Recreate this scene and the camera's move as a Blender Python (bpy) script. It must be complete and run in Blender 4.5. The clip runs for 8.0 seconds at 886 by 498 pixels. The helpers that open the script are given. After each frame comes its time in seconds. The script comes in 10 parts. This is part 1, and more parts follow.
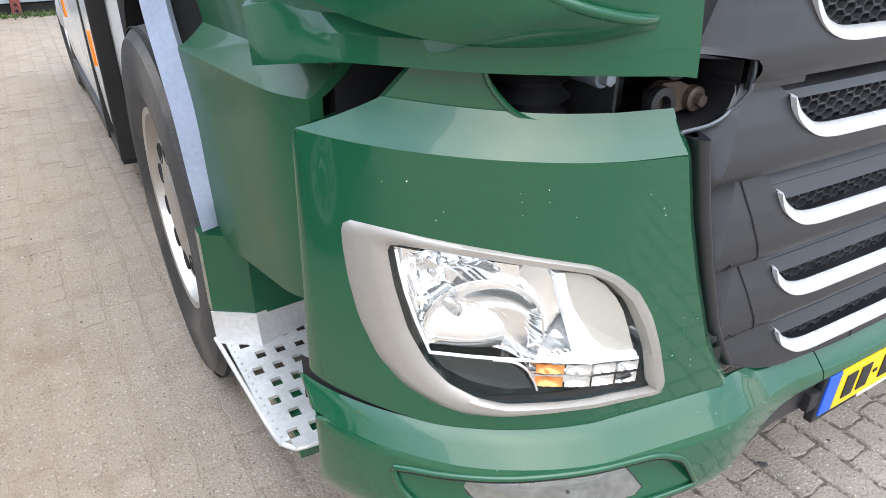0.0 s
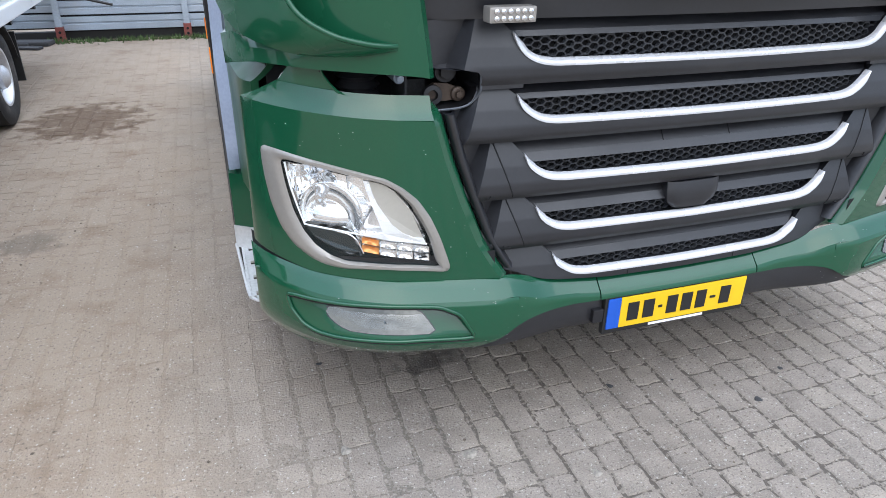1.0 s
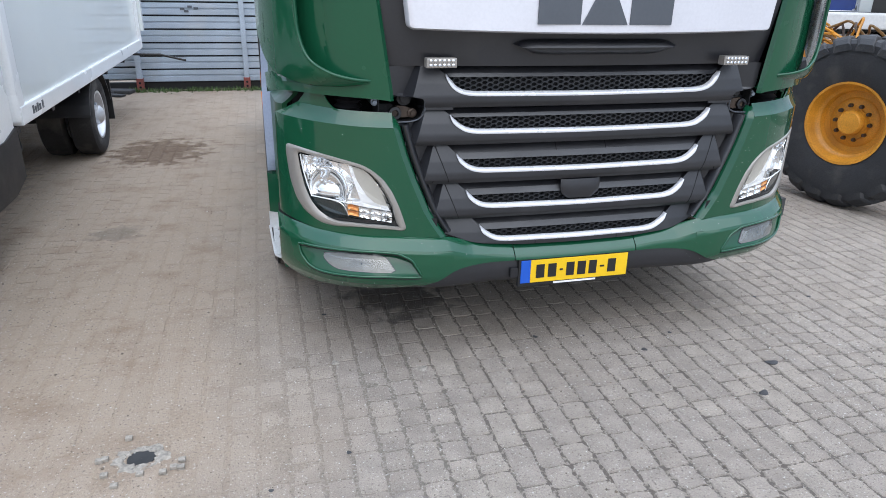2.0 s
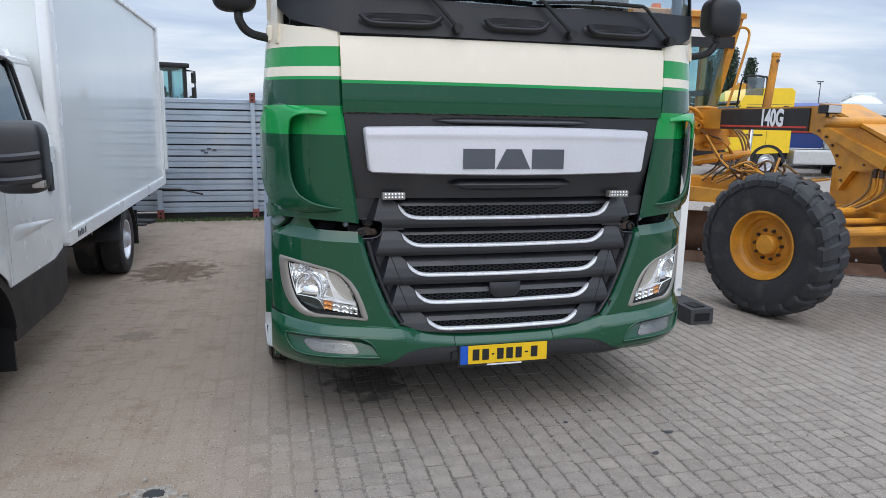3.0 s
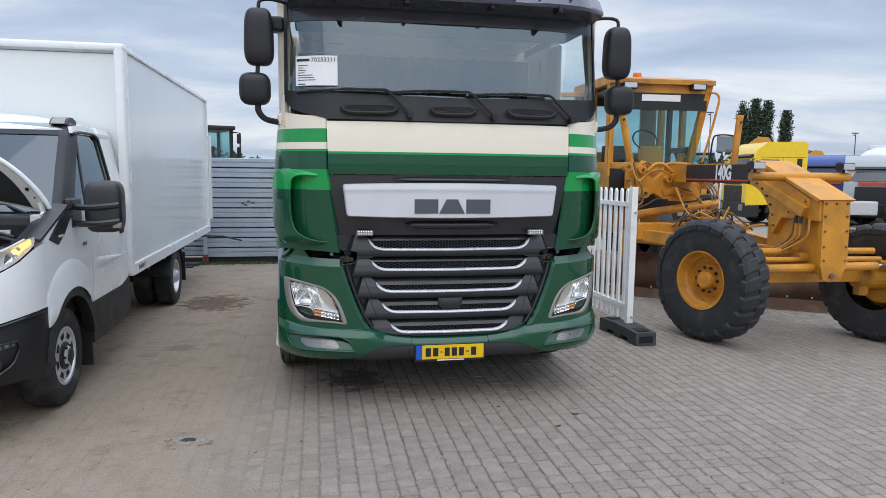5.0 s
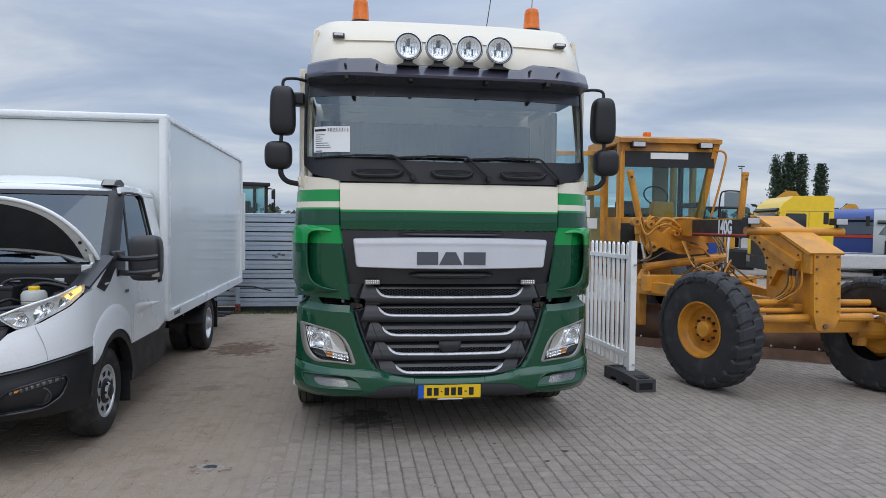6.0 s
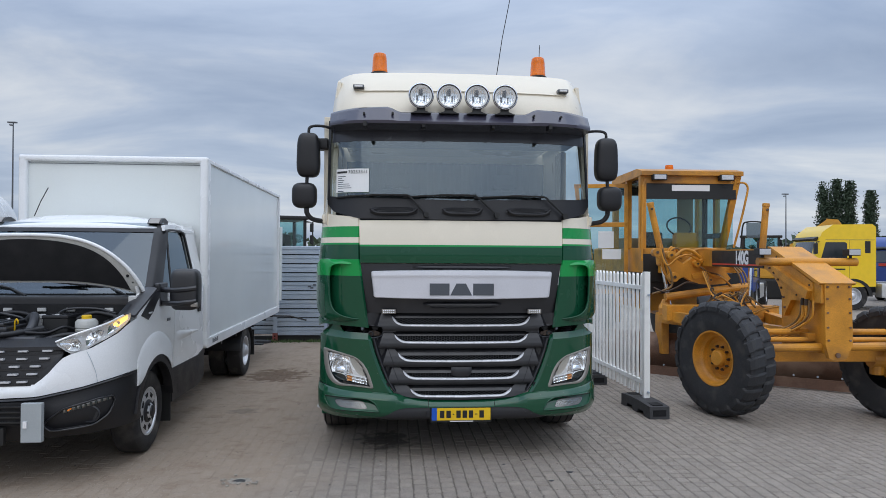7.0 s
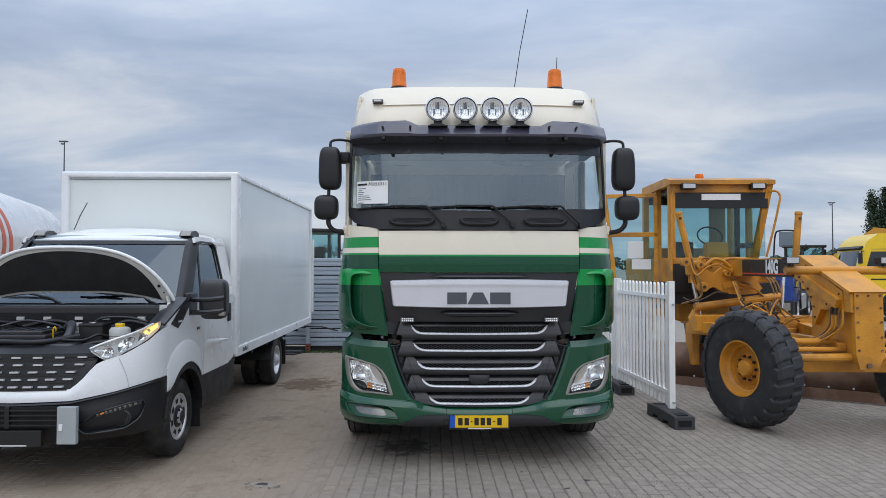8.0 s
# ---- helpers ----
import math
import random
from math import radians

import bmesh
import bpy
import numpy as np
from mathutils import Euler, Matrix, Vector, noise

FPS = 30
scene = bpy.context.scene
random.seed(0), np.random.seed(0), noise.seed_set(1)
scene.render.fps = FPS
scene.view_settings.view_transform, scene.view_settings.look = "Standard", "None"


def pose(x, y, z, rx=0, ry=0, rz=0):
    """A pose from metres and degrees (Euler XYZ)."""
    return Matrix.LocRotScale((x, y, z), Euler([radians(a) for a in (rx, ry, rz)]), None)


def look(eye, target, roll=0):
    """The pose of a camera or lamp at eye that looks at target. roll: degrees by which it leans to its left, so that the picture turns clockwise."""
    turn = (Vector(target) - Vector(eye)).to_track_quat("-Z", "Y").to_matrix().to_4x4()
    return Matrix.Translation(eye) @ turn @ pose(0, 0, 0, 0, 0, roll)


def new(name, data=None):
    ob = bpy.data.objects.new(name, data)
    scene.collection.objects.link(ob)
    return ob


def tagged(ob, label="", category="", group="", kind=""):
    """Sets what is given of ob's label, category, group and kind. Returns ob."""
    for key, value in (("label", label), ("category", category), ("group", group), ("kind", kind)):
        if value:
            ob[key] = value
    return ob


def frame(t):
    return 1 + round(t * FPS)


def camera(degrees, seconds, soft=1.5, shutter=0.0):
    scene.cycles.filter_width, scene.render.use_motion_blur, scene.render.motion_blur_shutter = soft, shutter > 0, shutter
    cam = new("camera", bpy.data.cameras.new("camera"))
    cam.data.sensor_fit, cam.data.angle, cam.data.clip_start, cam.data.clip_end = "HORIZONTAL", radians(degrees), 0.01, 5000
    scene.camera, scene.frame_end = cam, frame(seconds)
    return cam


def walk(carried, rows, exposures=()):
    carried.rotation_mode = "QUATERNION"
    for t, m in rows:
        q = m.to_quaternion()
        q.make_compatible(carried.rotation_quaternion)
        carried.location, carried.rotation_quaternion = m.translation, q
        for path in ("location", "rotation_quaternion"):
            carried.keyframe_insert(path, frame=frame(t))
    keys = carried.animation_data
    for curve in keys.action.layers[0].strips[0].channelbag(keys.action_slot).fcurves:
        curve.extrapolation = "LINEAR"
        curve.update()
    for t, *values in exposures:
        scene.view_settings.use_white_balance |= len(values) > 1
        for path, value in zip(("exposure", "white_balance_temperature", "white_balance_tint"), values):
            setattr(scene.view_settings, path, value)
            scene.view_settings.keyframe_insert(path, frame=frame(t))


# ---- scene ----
cam = camera(66.5, 8.0, soft=0.55)
METRES, EYE, TILT, LEAN, TURN = 5.6, 1.354, 0.0, 0.0, -31.5
ROWS = [
    (0.0, 0.0, 0.0, 0.0, 0.34, -29.16, -0.61),
    (0.5, 0.0625, -0.0579, 0.0155, 7.16, -28.53, -0.76),
    (1.0, 0.1216, -0.1275, 0.0238, 12.78, -26.59, -0.76),
    (2.5, 0.2639, -0.3452, 0.0472, 17.42, -17.08, -0.9),
    (3.0, 0.3074, -0.4061, 0.0552, 17.37, -10.87, -1.03),
    (3.5, 0.3371, -0.4657, 0.055, 17.45, -8.35, -1.01),
    (4.0, 0.3807, -0.5099, 0.0565, 18.21, -8.02, -0.86),
    (5.5, 0.5162, -0.6281, 0.0665, 22.24, -4.57, -0.65),
    (6.0, 0.5524, -0.6607, 0.0676, 23.74, -2.05, -0.63),
    (6.5, 0.5884, -0.6928, 0.0697, 25.94, -0.54, -0.46),
    (7.0, 0.624, -0.7098, 0.073, 27.24, 0.47, -0.33),
    (7.5, 0.6497, -0.7147, 0.0698, 29.48, 1.31, -0.17),
    (8.0, 0.6617, -0.7115, 0.0686, 30.51, 1.51, -0.06),
]
walk(cam, [(t, pose(0, 0, EYE, TILT, LEAN, TURN) @ pose(METRES * x, METRES * y, METRES * z, 90 + pitch, roll, yaw)) for t, x, y, z, yaw, pitch, roll in ROWS],
     [(0.0, 1.53, 6880, 10), (0.5, 1.27, 6650, 10), (1.0, 1.03, 6500, 10), (2.5, 0.6, 6500, 10), (3.0, 0.3, 6600, 10), (3.5, 0.22, 6680, 10), (4.0, 0.25, 6650, 10), (5.5, 0.05, 6650, 10), (6.0, -0.12, 6520, 10), (6.5, -0.13, 6500, 10), (8.0, -0.1, 6600, 10)])

# ---- light ----
scene.view_settings.exposure = 0.0
world = bpy.data.worlds.new("overcast_sky")
scene.world = world
world.use_nodes = True
wn, wl = world.node_tree.nodes, world.node_tree.links
wn.clear()
w_out = wn.new("ShaderNodeOutputWorld")
w_bg = wn.new("ShaderNodeBackground")
w_sky = wn.new("ShaderNodeTexSky")
w_sky.sky_type, w_sky.sun_disc = "NISHITA", False
w_sky.sun_elevation, w_sky.sun_rotation = radians(48), radians(200)
w_sky.air_density, w_sky.dust_density = 1.0, 1.5
w_co = wn.new("ShaderNodeTexCoord")
w_sep = wn.new("ShaderNodeSeparateXYZ")
wl.new(w_co.outputs["Generated"], w_sep.inputs[0])
# cloud layer: direction projected on a flat ceiling, so that clouds flatten towards the horizon
w_add = wn.new("ShaderNodeMath"); w_add.operation = "ADD"; w_add.inputs[1].default_value = 0.16
w_abs = wn.new("ShaderNodeMath"); w_abs.operation = "ABSOLUTE"
wl.new(w_sep.outputs[2], w_abs.inputs[0]); wl.new(w_abs.outputs[0], w_add.inputs[0])
w_div = wn.new("ShaderNodeVectorMath"); w_div.operation = "DIVIDE"
w_comb = wn.new("ShaderNodeCombineXYZ")
for k in range(3):
    wl.new(w_add.outputs[0], w_comb.inputs[k])
wl.new(w_co.outputs["Generated"], w_div.inputs[0]); wl.new(w_comb.outputs[0], w_div.inputs[1])
w_map = wn.new("ShaderNodeMapping"); w_map.inputs["Scale"].default_value = (0.75, 1.15, 1.0); w_map.inputs["Location"].default_value = (3.1, 1.7, 0)
wl.new(w_div.outputs[0], w_map.inputs[0])
w_noise = wn.new("ShaderNodeTexNoise"); w_noise.inputs["Scale"].default_value = 1.1; w_noise.inputs["Detail"].default_value = 7; w_noise.inputs["Roughness"].default_value = 0.55; w_noise.inputs["Distortion"].default_value = 0.35
wl.new(w_map.outputs[0], w_noise.inputs["Vector"])
w_ramp = wn.new("ShaderNodeValToRGB")
w_ramp.color_ramp.elements[0].position, w_ramp.color_ramp.elements[0].color = 0.30, (0.33, 0.42, 0.59, 1)
w_ramp.color_ramp.elements[1].position, w_ramp.color_ramp.elements[1].color = 0.72, (0.81, 0.85, 0.905, 1)
e = w_ramp.color_ramp.elements.new(0.5); e.color = (0.49, 0.58, 0.74, 1)
wl.new(w_noise.outputs["Fac"], w_ramp.inputs[0])
w_scale = wn.new("ShaderNodeVectorMath"); w_scale.operation = "SCALE"; w_scale.inputs["Scale"].default_value = 0.10
wl.new(w_sky.outputs[0], w_scale.inputs[0])
w_mix = wn.new("ShaderNodeMix"); w_mix.data_type = "RGBA"; w_mix.inputs["Factor"].default_value = 0.85
wl.new(w_scale.outputs[0], w_mix.inputs["A"]); wl.new(w_ramp.outputs[0], w_mix.inputs["B"])
# overhead the thin cloud is brighter than at the horizon
w_rng = wn.new("ShaderNodeMapRange"); w_rng.inputs["From Min"].default_value = 0.25; w_rng.inputs["From Max"].default_value = 0.9; w_rng.inputs["To Min"].default_value = 1.0; w_rng.inputs["To Max"].default_value = 2.75
wl.new(w_sep.outputs[2], w_rng.inputs["Value"])
wl.new(w_mix.outputs["Result"], w_bg.inputs["Color"]); wl.new(w_rng.outputs[0], w_bg.inputs["Strength"])
wl.new(w_bg.outputs[0], w_out.inputs[0])

sun = new("sun", bpy.data.lights.new("sun", "SUN"))
sun.data.energy, sun.data.angle, sun.data.color = 0.74, radians(80), (1.0, 0.96, 0.9)
sun.matrix_world = look((2.5, -14, 19), (0, 0, 0))

# ---- materials ----
def mat(name, colour, rough=0.5, metal=0.0, var=0.12, scale=6.0, fine=90.0, bump=0.0, bump_scale=60.0, coat=0.0, dirt=None, dirt_at=0.62, spec=0.5):
    """A surface with variation at two scales, optional relief and stains of a second colour."""
    m = bpy.data.materials.new(name)
    m.use_nodes = True
    nt, b = m.node_tree, m.node_tree.nodes["Principled BSDF"]
    n, l = nt.nodes, nt.links
    co = n.new("ShaderNodeTexCoord")
    t1, t2 = n.new("ShaderNodeTexNoise"), n.new("ShaderNodeTexNoise")
    t1.inputs["Scale"].default_value, t1.inputs["Detail"].default_value = scale, 5
    t2.inputs["Scale"].default_value, t2.inputs["Detail"].default_value = fine, 3
    for t in (t1, t2):
        l.new(co.outputs["Object"], t.inputs["Vector"])
    add = n.new("ShaderNodeMath"); add.operation = "ADD"
    l.new(t1.outputs["Fac"], add.inputs[0]); l.new(t2.outputs["Fac"], add.inputs[1])
    rng = n.new("ShaderNodeMapRange")
    rng.inputs["From Min"].default_value, rng.inputs["From Max"].default_value = 0.7, 1.3
    rng.inputs["To Min"].default_value, rng.inputs["To Max"].default_value = 1 - var, 1 + var
    l.new(add.outputs[0], rng.inputs["Value"])
    sc = n.new("ShaderNodeVectorMath"); sc.operation = "SCALE"
    sc.inputs[0].default_value = colour
    l.new(rng.outputs[0], sc.inputs["Scale"])
    out = sc.outputs[0]
    if dirt:
        t3 = n.new("ShaderNodeTexNoise"); t3.inputs["Scale"].default_value, t3.inputs["Detail"].default_value = scale * 0.6, 8
        l.new(co.outputs["Object"], t3.inputs["Vector"])
        r3 = n.new("ShaderNodeMapRange"); r3.inputs["From Min"].default_value, r3.inputs["From Max"].default_value = dirt_at - 0.1, dirt_at + 0.12
        l.new(t3.outputs["Fac"], r3.inputs["Value"])
        mx = n.new("ShaderNodeMix"); mx.data_type = "RGBA"; mx.inputs["B"].default_value = (*dirt, 1)
        l.new(r3.outputs[0], mx.inputs["Factor"]); l.new(out, mx.inputs["A"])
        out = mx.outputs["Result"]
    l.new(out, b.inputs["Base Color"])
    rr = n.new("ShaderNodeMapRange")
    rr.inputs["From Min"].default_value, rr.inputs["From Max"].default_value = 0.3, 0.7
    rr.inputs["To Min"].default_value, rr.inputs["To Max"].default_value = max(rough * 0.85, 0.01), min(rough * 1.2 + 0.01, 1)
    l.new(t1.outputs["Fac"], rr.inputs["Value"]); l.new(rr.outputs[0], b.inputs["Roughness"])
    b.inputs["Metallic"].default_value = metal
    b.inputs["Coat Weight"].default_value, b.inputs["Coat Roughness"].default_value = coat, 0.04
    b.inputs["Specular IOR Level"].default_value = spec
    if bump:
        t4 = n.new("ShaderNodeTexNoise"); t4.inputs["Scale"].default_value, t4.inputs["Detail"].default_value = bump_scale, 4
        l.new(co.outputs["Object"], t4.inputs["Vector"])
        bp = n.new("ShaderNodeBump"); bp.inputs["Strength"].default_value, bp.inputs["Distance"].default_value = bump, 0.01
        l.new(t4.outputs["Fac"], bp.inputs["Height"]); l.new(bp.outputs[0], b.inputs["Normal"])
    return m


def banded(name, bands, rough=0.24, coat=0.65):
    """Paint whose colour changes in level bands: rows of (height from which it holds, colour)."""
    m = mat(name, bands[0][1], rough, coat=coat, var=0.02, spec=0.15)
    n, l = m.node_tree.nodes, m.node_tree.links
    co, sep = n.new("ShaderNodeTexCoord"), n.new("ShaderNodeSeparateXYZ")
    l.new(co.outputs["Object"], sep.inputs[0])
    rng = n.new("ShaderNodeMapRange"); rng.inputs["From Max"].default_value = 4.0
    l.new(sep.outputs[2], rng.inputs["Value"])
    ramp = n.new("ShaderNodeValToRGB"); ramp.color_ramp.interpolation = "CONSTANT"
    for k, (z, c) in enumerate(bands):
        e = ramp.color_ramp.elements[0] if k == 0 else ramp.color_ramp.elements.new(z / 4.0)
        e.position, e.color = z / 4.0, (*c, 1)
    last = ramp.color_ramp.elements[len(ramp.color_ramp.elements) - 1]
    last.position, last.color = 0.999, (*bands[-1][1], 1)
    l.new(rng.outputs[0], ramp.inputs[0])
    sc = [x for x in n if x.bl_idname == "ShaderNodeVectorMath"][0]
    l.new(ramp.outputs[0], sc.inputs[0])
    return m


def glass(name, tint=(0.9, 0.95, 0.95), alpha=0.35, rough=0.02, gain=1.6, shine=(1.0, 1.0, 1.0)):
    """Thin pane: see-through with a mirror-like face."""
    m = bpy.data.materials.new(name)
    m.use_nodes = True
    n, l = m.node_tree.nodes, m.node_tree.links
    n.remove(n["Principled BSDF"])
    tr, gl, mx, fr = n.new("ShaderNodeBsdfTransparent"), n.new("ShaderNodeBsdfGlossy"), n.new("ShaderNodeMixShader"), n.new("ShaderNodeLayerWeight")
    tr.inputs[0].default_value = (*[c * (1 - alpha) for c in tint], 1)
    gl.inputs["Roughness"].default_value = rough
    gl.inputs["Color"].default_value = (*shine, 1)
    fr.inputs["Blend"].default_value = 0.5
    power, schlick = n.new("ShaderNodeMath"), n.new("ShaderNodeMath")
    power.operation, power.inputs[1].default_value = "POWER", 5.0
    schlick.operation, schlick.inputs[1].default_value, schlick.inputs[2].default_value = "MULTIPLY_ADD", 0.947, 0.053
    l.new(fr.outputs["Facing"], power.inputs[0]); l.new(power.outputs[0], schlick.inputs[0])
    mul = n.new("ShaderNodeMath"); mul.operation = "MULTIPLY"; mul.inputs[1].default_value = gain; mul.use_clamp = True
    l.new(schlick.outputs[0], mul.inputs[0]); l.new(mul.outputs[0], mx.inputs[0]); l.new(tr.outputs[0], mx.inputs[1]); l.new(gl.outputs[0], mx.inputs[2])
    l.new(mx.outputs[0], n["Material Output"].inputs[0])
    return m


def lamp_glow(name, colour, strength):
    """A lamp that is switched on."""
    m = bpy.data.materials.new(name)
    m.use_nodes = True
    b = m.node_tree.nodes["Principled BSDF"]
    b.inputs["Base Color"].default_value = (*colour, 1)
    b.inputs["Emission Color"].default_value, b.inputs["Emission Strength"].default_value = (*colour, 1), strength
    return m


DARK_GREEN, BRIGHT_GREEN, CREAM = (0.007, 0.068, 0.032), (0.008, 0.29, 0.065), (0.80, 0.735, 0.60)
M = {
    "green": mat("dark_green_paint", DARK_GREEN, 0.22, coat=0.95, var=0.08, scale=2, fine=300, spec=0.12),
    "dusty_green": mat("dusty_green_paint", (0.013, 0.072, 0.032), 0.40, coat=0.22, var=0.12, scale=4, dirt=(0.036, 0.074, 0.034), dirt_at=0.58, spec=0.15),
    "front_tyre": mat("dusty_tyre_rubber", (0.032, 0.030, 0.029), 0.7, var=0.35, scale=5, bump=0.3, bump_scale=140, dirt=(0.12, 0.105, 0.09), dirt_at=0.58),
    "gloss_black": mat("glossy_black_trim", (0.012, 0.022, 0.024), 0.08, var=0.1, coat=0.5),
    "chrome_rim": mat("polished_wheel_trim", (0.46, 0.44, 0.41), 0.34, 0.75, var=0.1, scale=9),
    "lamp_chrome": mat("polished_reflector", (0.96, 0.96, 0.96), 0.08, 0.88, var=0.05),
    "housing": mat("silvered_lamp_housing", (0.90, 0.90, 0.90), 0.25, 0.3, var=0.08, scale=12),
    "rust_and_shade": mat("oily_steel_and_shade", (0.06, 0.042, 0.032), 0.5, 0.3, var=0.35, scale=9, dirt=(0.16, 0.12, 0.09), dirt_at=0.6),
    "slate": mat("dark_slate_band", (0.050, 0.053, 0.063), 0.22, var=0.15),
    "fog_grey": mat("grey_fog_reflector", (0.20, 0.197, 0.182), 0.22, 0.5, var=0.25, scale=22),
    "van_glass": glass("van_window_glass", (0.70, 0.76, 0.78), 0.45, gain=2.3, shine=(0.85, 0.94, 1.0)),
    "van_side_glass": glass("van_door_glass", (0.55, 0.66, 0.68), 0.3, gain=1.6, shine=(0.8, 0.9, 0.95)),
    "mesh_grey": mat("grey_mesh_plastic", (0.042, 0.044, 0.049), 0.42, var=0.15),
    "lamp_panel": mat("beige_lamp_panel", (0.44, 0.41, 0.36), 0.45, 0.15, var=0.05, scale=8),
    "amber_clear": mat("amber_lamp_cell", (0.80, 0.34, 0.10), 0.2, 0.4, var=0.2, scale=30),
    "amber_dome": mat("orange_dome", (0.72, 0.155, 0.002), 0.16, var=0.18, scale=14, coat=0.15, spec=0.3),
    "cream": mat("cream_paint", CREAM, 0.3, coat=0.5, var=0.03, scale=2),
    "hood": banded("striped_hood_paint", [(0.0, DARK_GREEN), (1.818, BRIGHT_GREEN), (1.834, CREAM)]),
    "column": banded("striped_corner_paint", [(0.0, DARK_GREEN), (1.572, BRIGHT_GREEN), (1.582, DARK_GREEN), (1.592, BRIGHT_GREEN), (1.715, DARK_GREEN), (1.722, BRIGHT_GREEN), (1.734, DARK_GREEN), (1.838, BRIGHT_GREEN), (1.852, CREAM), (1.898, BRIGHT_GREEN), (1.994, CREAM)]),
    "plastic": mat("dark_grey_plastic", (0.0115, 0.012, 0.0150), 0.40, var=0.2, scale=5, bump=0.05, bump_scale=900, dirt=(0.030, 0.029, 0.031), dirt_at=0.66, spec=0.72),
    "black": mat("black_plastic", (0.010, 0.010, 0.012), 0.45, var=0.25, bump=0.08, bump_scale=500),
    # near-black: shade of gaps and hollows put into colour, also plain black parts
    "shade_black": mat("unlit_black", (0.006, 0.006, 0.007), 0.8, var=0.2),
    "rubber": mat("tyre_rubber", (0.021, 0.020, 0.020), 0.8, var=0.3, scale=7, bump=0.25, bump_scale=140, dirt=(0.10, 0.09, 0.08), dirt_at=0.62),
    "chrome": mat("chrome", (0.80, 0.81, 0.83), 0.10, 1.0, var=0.05),
    "silver": mat("silver_paint", (0.70, 0.70, 0.735), 0.38, 0.4, var=0.04, scale=3, coat=0.3),
    "satin": mat("satin_silver_trim", (0.31, 0.29, 0.262), 0.34, 0.35, var=0.05),
    "bright_strip": mat("bright_silver_trim", (0.64, 0.65, 0.67), 0.26, 0.25, var=0.05),
    "letter": mat("dark_grey_emblem", (0.10, 0.11, 0.125), 0.4, 0.4, var=0.05),
    "glass": glass("windscreen_glass", (0.90, 0.96, 0.95), 0.04, gain=3.2, shine=(0.58, 0.70, 0.78)),
    "side_glass": glass("cab_side_glass", (0.92, 0.97, 0.96), 0.06, gain=0.35),
    "clear": glass("lamp_glass", (0.98, 0.99, 0.99), 0.02, gain=0.6),
    "smoke": mat("smoked_visor", (0.045, 0.043, 0.065), 0.16, var=0.1, coat=0.6),
    "white": mat("white_paint", (0.82, 0.835, 0.84), 0.26, var=0.04, scale=1.5, coat=0.4, dirt=(0.62, 0.63, 0.62), dirt_at=0.68),
    "boxwhite": mat("white_panel", (0.72, 0.755, 0.735), 0.20, var=0.04, scale=0.8, coat=0.5, bump=0.006, bump_scale=1.4, dirt=(0.66, 0.69, 0.70), dirt_at=0.64),
    "lit_amber": lamp_glow("lit_indicator", (1.0, 0.60, 0.16), 1.5),
    "amber": mat("amber_plastic", (0.85, 0.22, 0.015), 0.2, var=0.1, coat=0.5),
    "dull_red": mat("dull_red_paint", (0.22, 0.055, 0.045), 0.6, var=0.25, scale=9, dirt=(0.12, 0.06, 0.05), dirt_at=0.6),
    "red": mat("red_plastic", (0.55, 0.05, 0.03), 0.4, var=0.15),
    "yellow": mat("machine_yellow", (0.61, 0.262, 0.024), 0.44, var=0.24, scale=4, bump=0.08, bump_scale=50, dirt=(0.33, 0.145, 0.026), dirt_at=0.58),
    "truck_yellow": mat("lorry_yellow", (0.88, 0.58, 0.014), 0.35, var=0.06, coat=0.4),
    "blue": mat("blue_paint", (0.02, 0.06, 0.26), 0.35, var=0.1, coat=0.4),
    "steel": mat("galvanised_steel", (0.39, 0.45, 0.52), 0.42, 0.35, var=0.15, scale=2.5, bump=0.04, bump_scale=20, dirt=(0.46, 0.48, 0.50), dirt_at=0.60),
    "hose": mat("oily_hose", (0.20, 0.115, 0.04), 0.5, var=0.3, scale=12),
    "rust": mat("worn_brown_steel", (0.13, 0.07, 0.045), 0.6, 0.2, var=0.35, scale=3, dirt=(0.30, 0.20, 0.14), dirt_at=0.60),
    "grader_tyre": mat("old_tyre_rubber", (0.024, 0.025, 0.028), 0.62, var=0.22, scale=9, bump=0.22, bump_scale=90, dirt=(0.066, 0.062, 0.058), dirt_at=0.66),
    "cab_lining": mat("tan_cab_lining", (0.36, 0.29, 0.19), 0.7, var=0.1, scale=6),
    "grey_primer": mat("pale_grey_primer", (0.46, 0.46, 0.43), 0.5, var=0.08, scale=8),
    "greyblue": mat("grey_mudguard", (0.25, 0.285, 0.36), 0.55, var=0.1, scale=8, bump=0.1, bump_scale=400),
    "alu": mat("aluminium", (0.58, 0.58, 0.57), 0.42, 0.45, var=0.12, scale=10, bump=0.05, bump_scale=200),
    "rim": mat("silver_rim", (0.62, 0.63, 0.65), 0.34, 0.5, var=0.1, scale=8),
    "fence": mat("white_fence_paint", (0.88, 0.88, 0.85), 0.40, var=0.06, scale=5, dirt=(0.62, 0.62, 0.58), dirt_at=0.68),
    "block": mat("black_fence_foot", (0.045, 0.045, 0.047), 0.75, var=0.3, scale=12, bump=0.2, bump_scale=120),
    "plate": mat("yellow_number_plate", (0.80, 0.50, 0.01), 0.4, var=0.03),
    "plate_blue": mat("plate_blue", (0.01, 0.09, 0.48), 0.4, var=0.03),
    "ink": mat("black_ink", (0.012, 0.012, 0.012), 0.5, var=0.05),
    "paper": mat("white_paper", (0.80, 0.80, 0.79), 0.6, var=0.03),
    "interior": mat("dark_cab_trim", (0.014, 0.015, 0.017), 0.7, var=0.2),
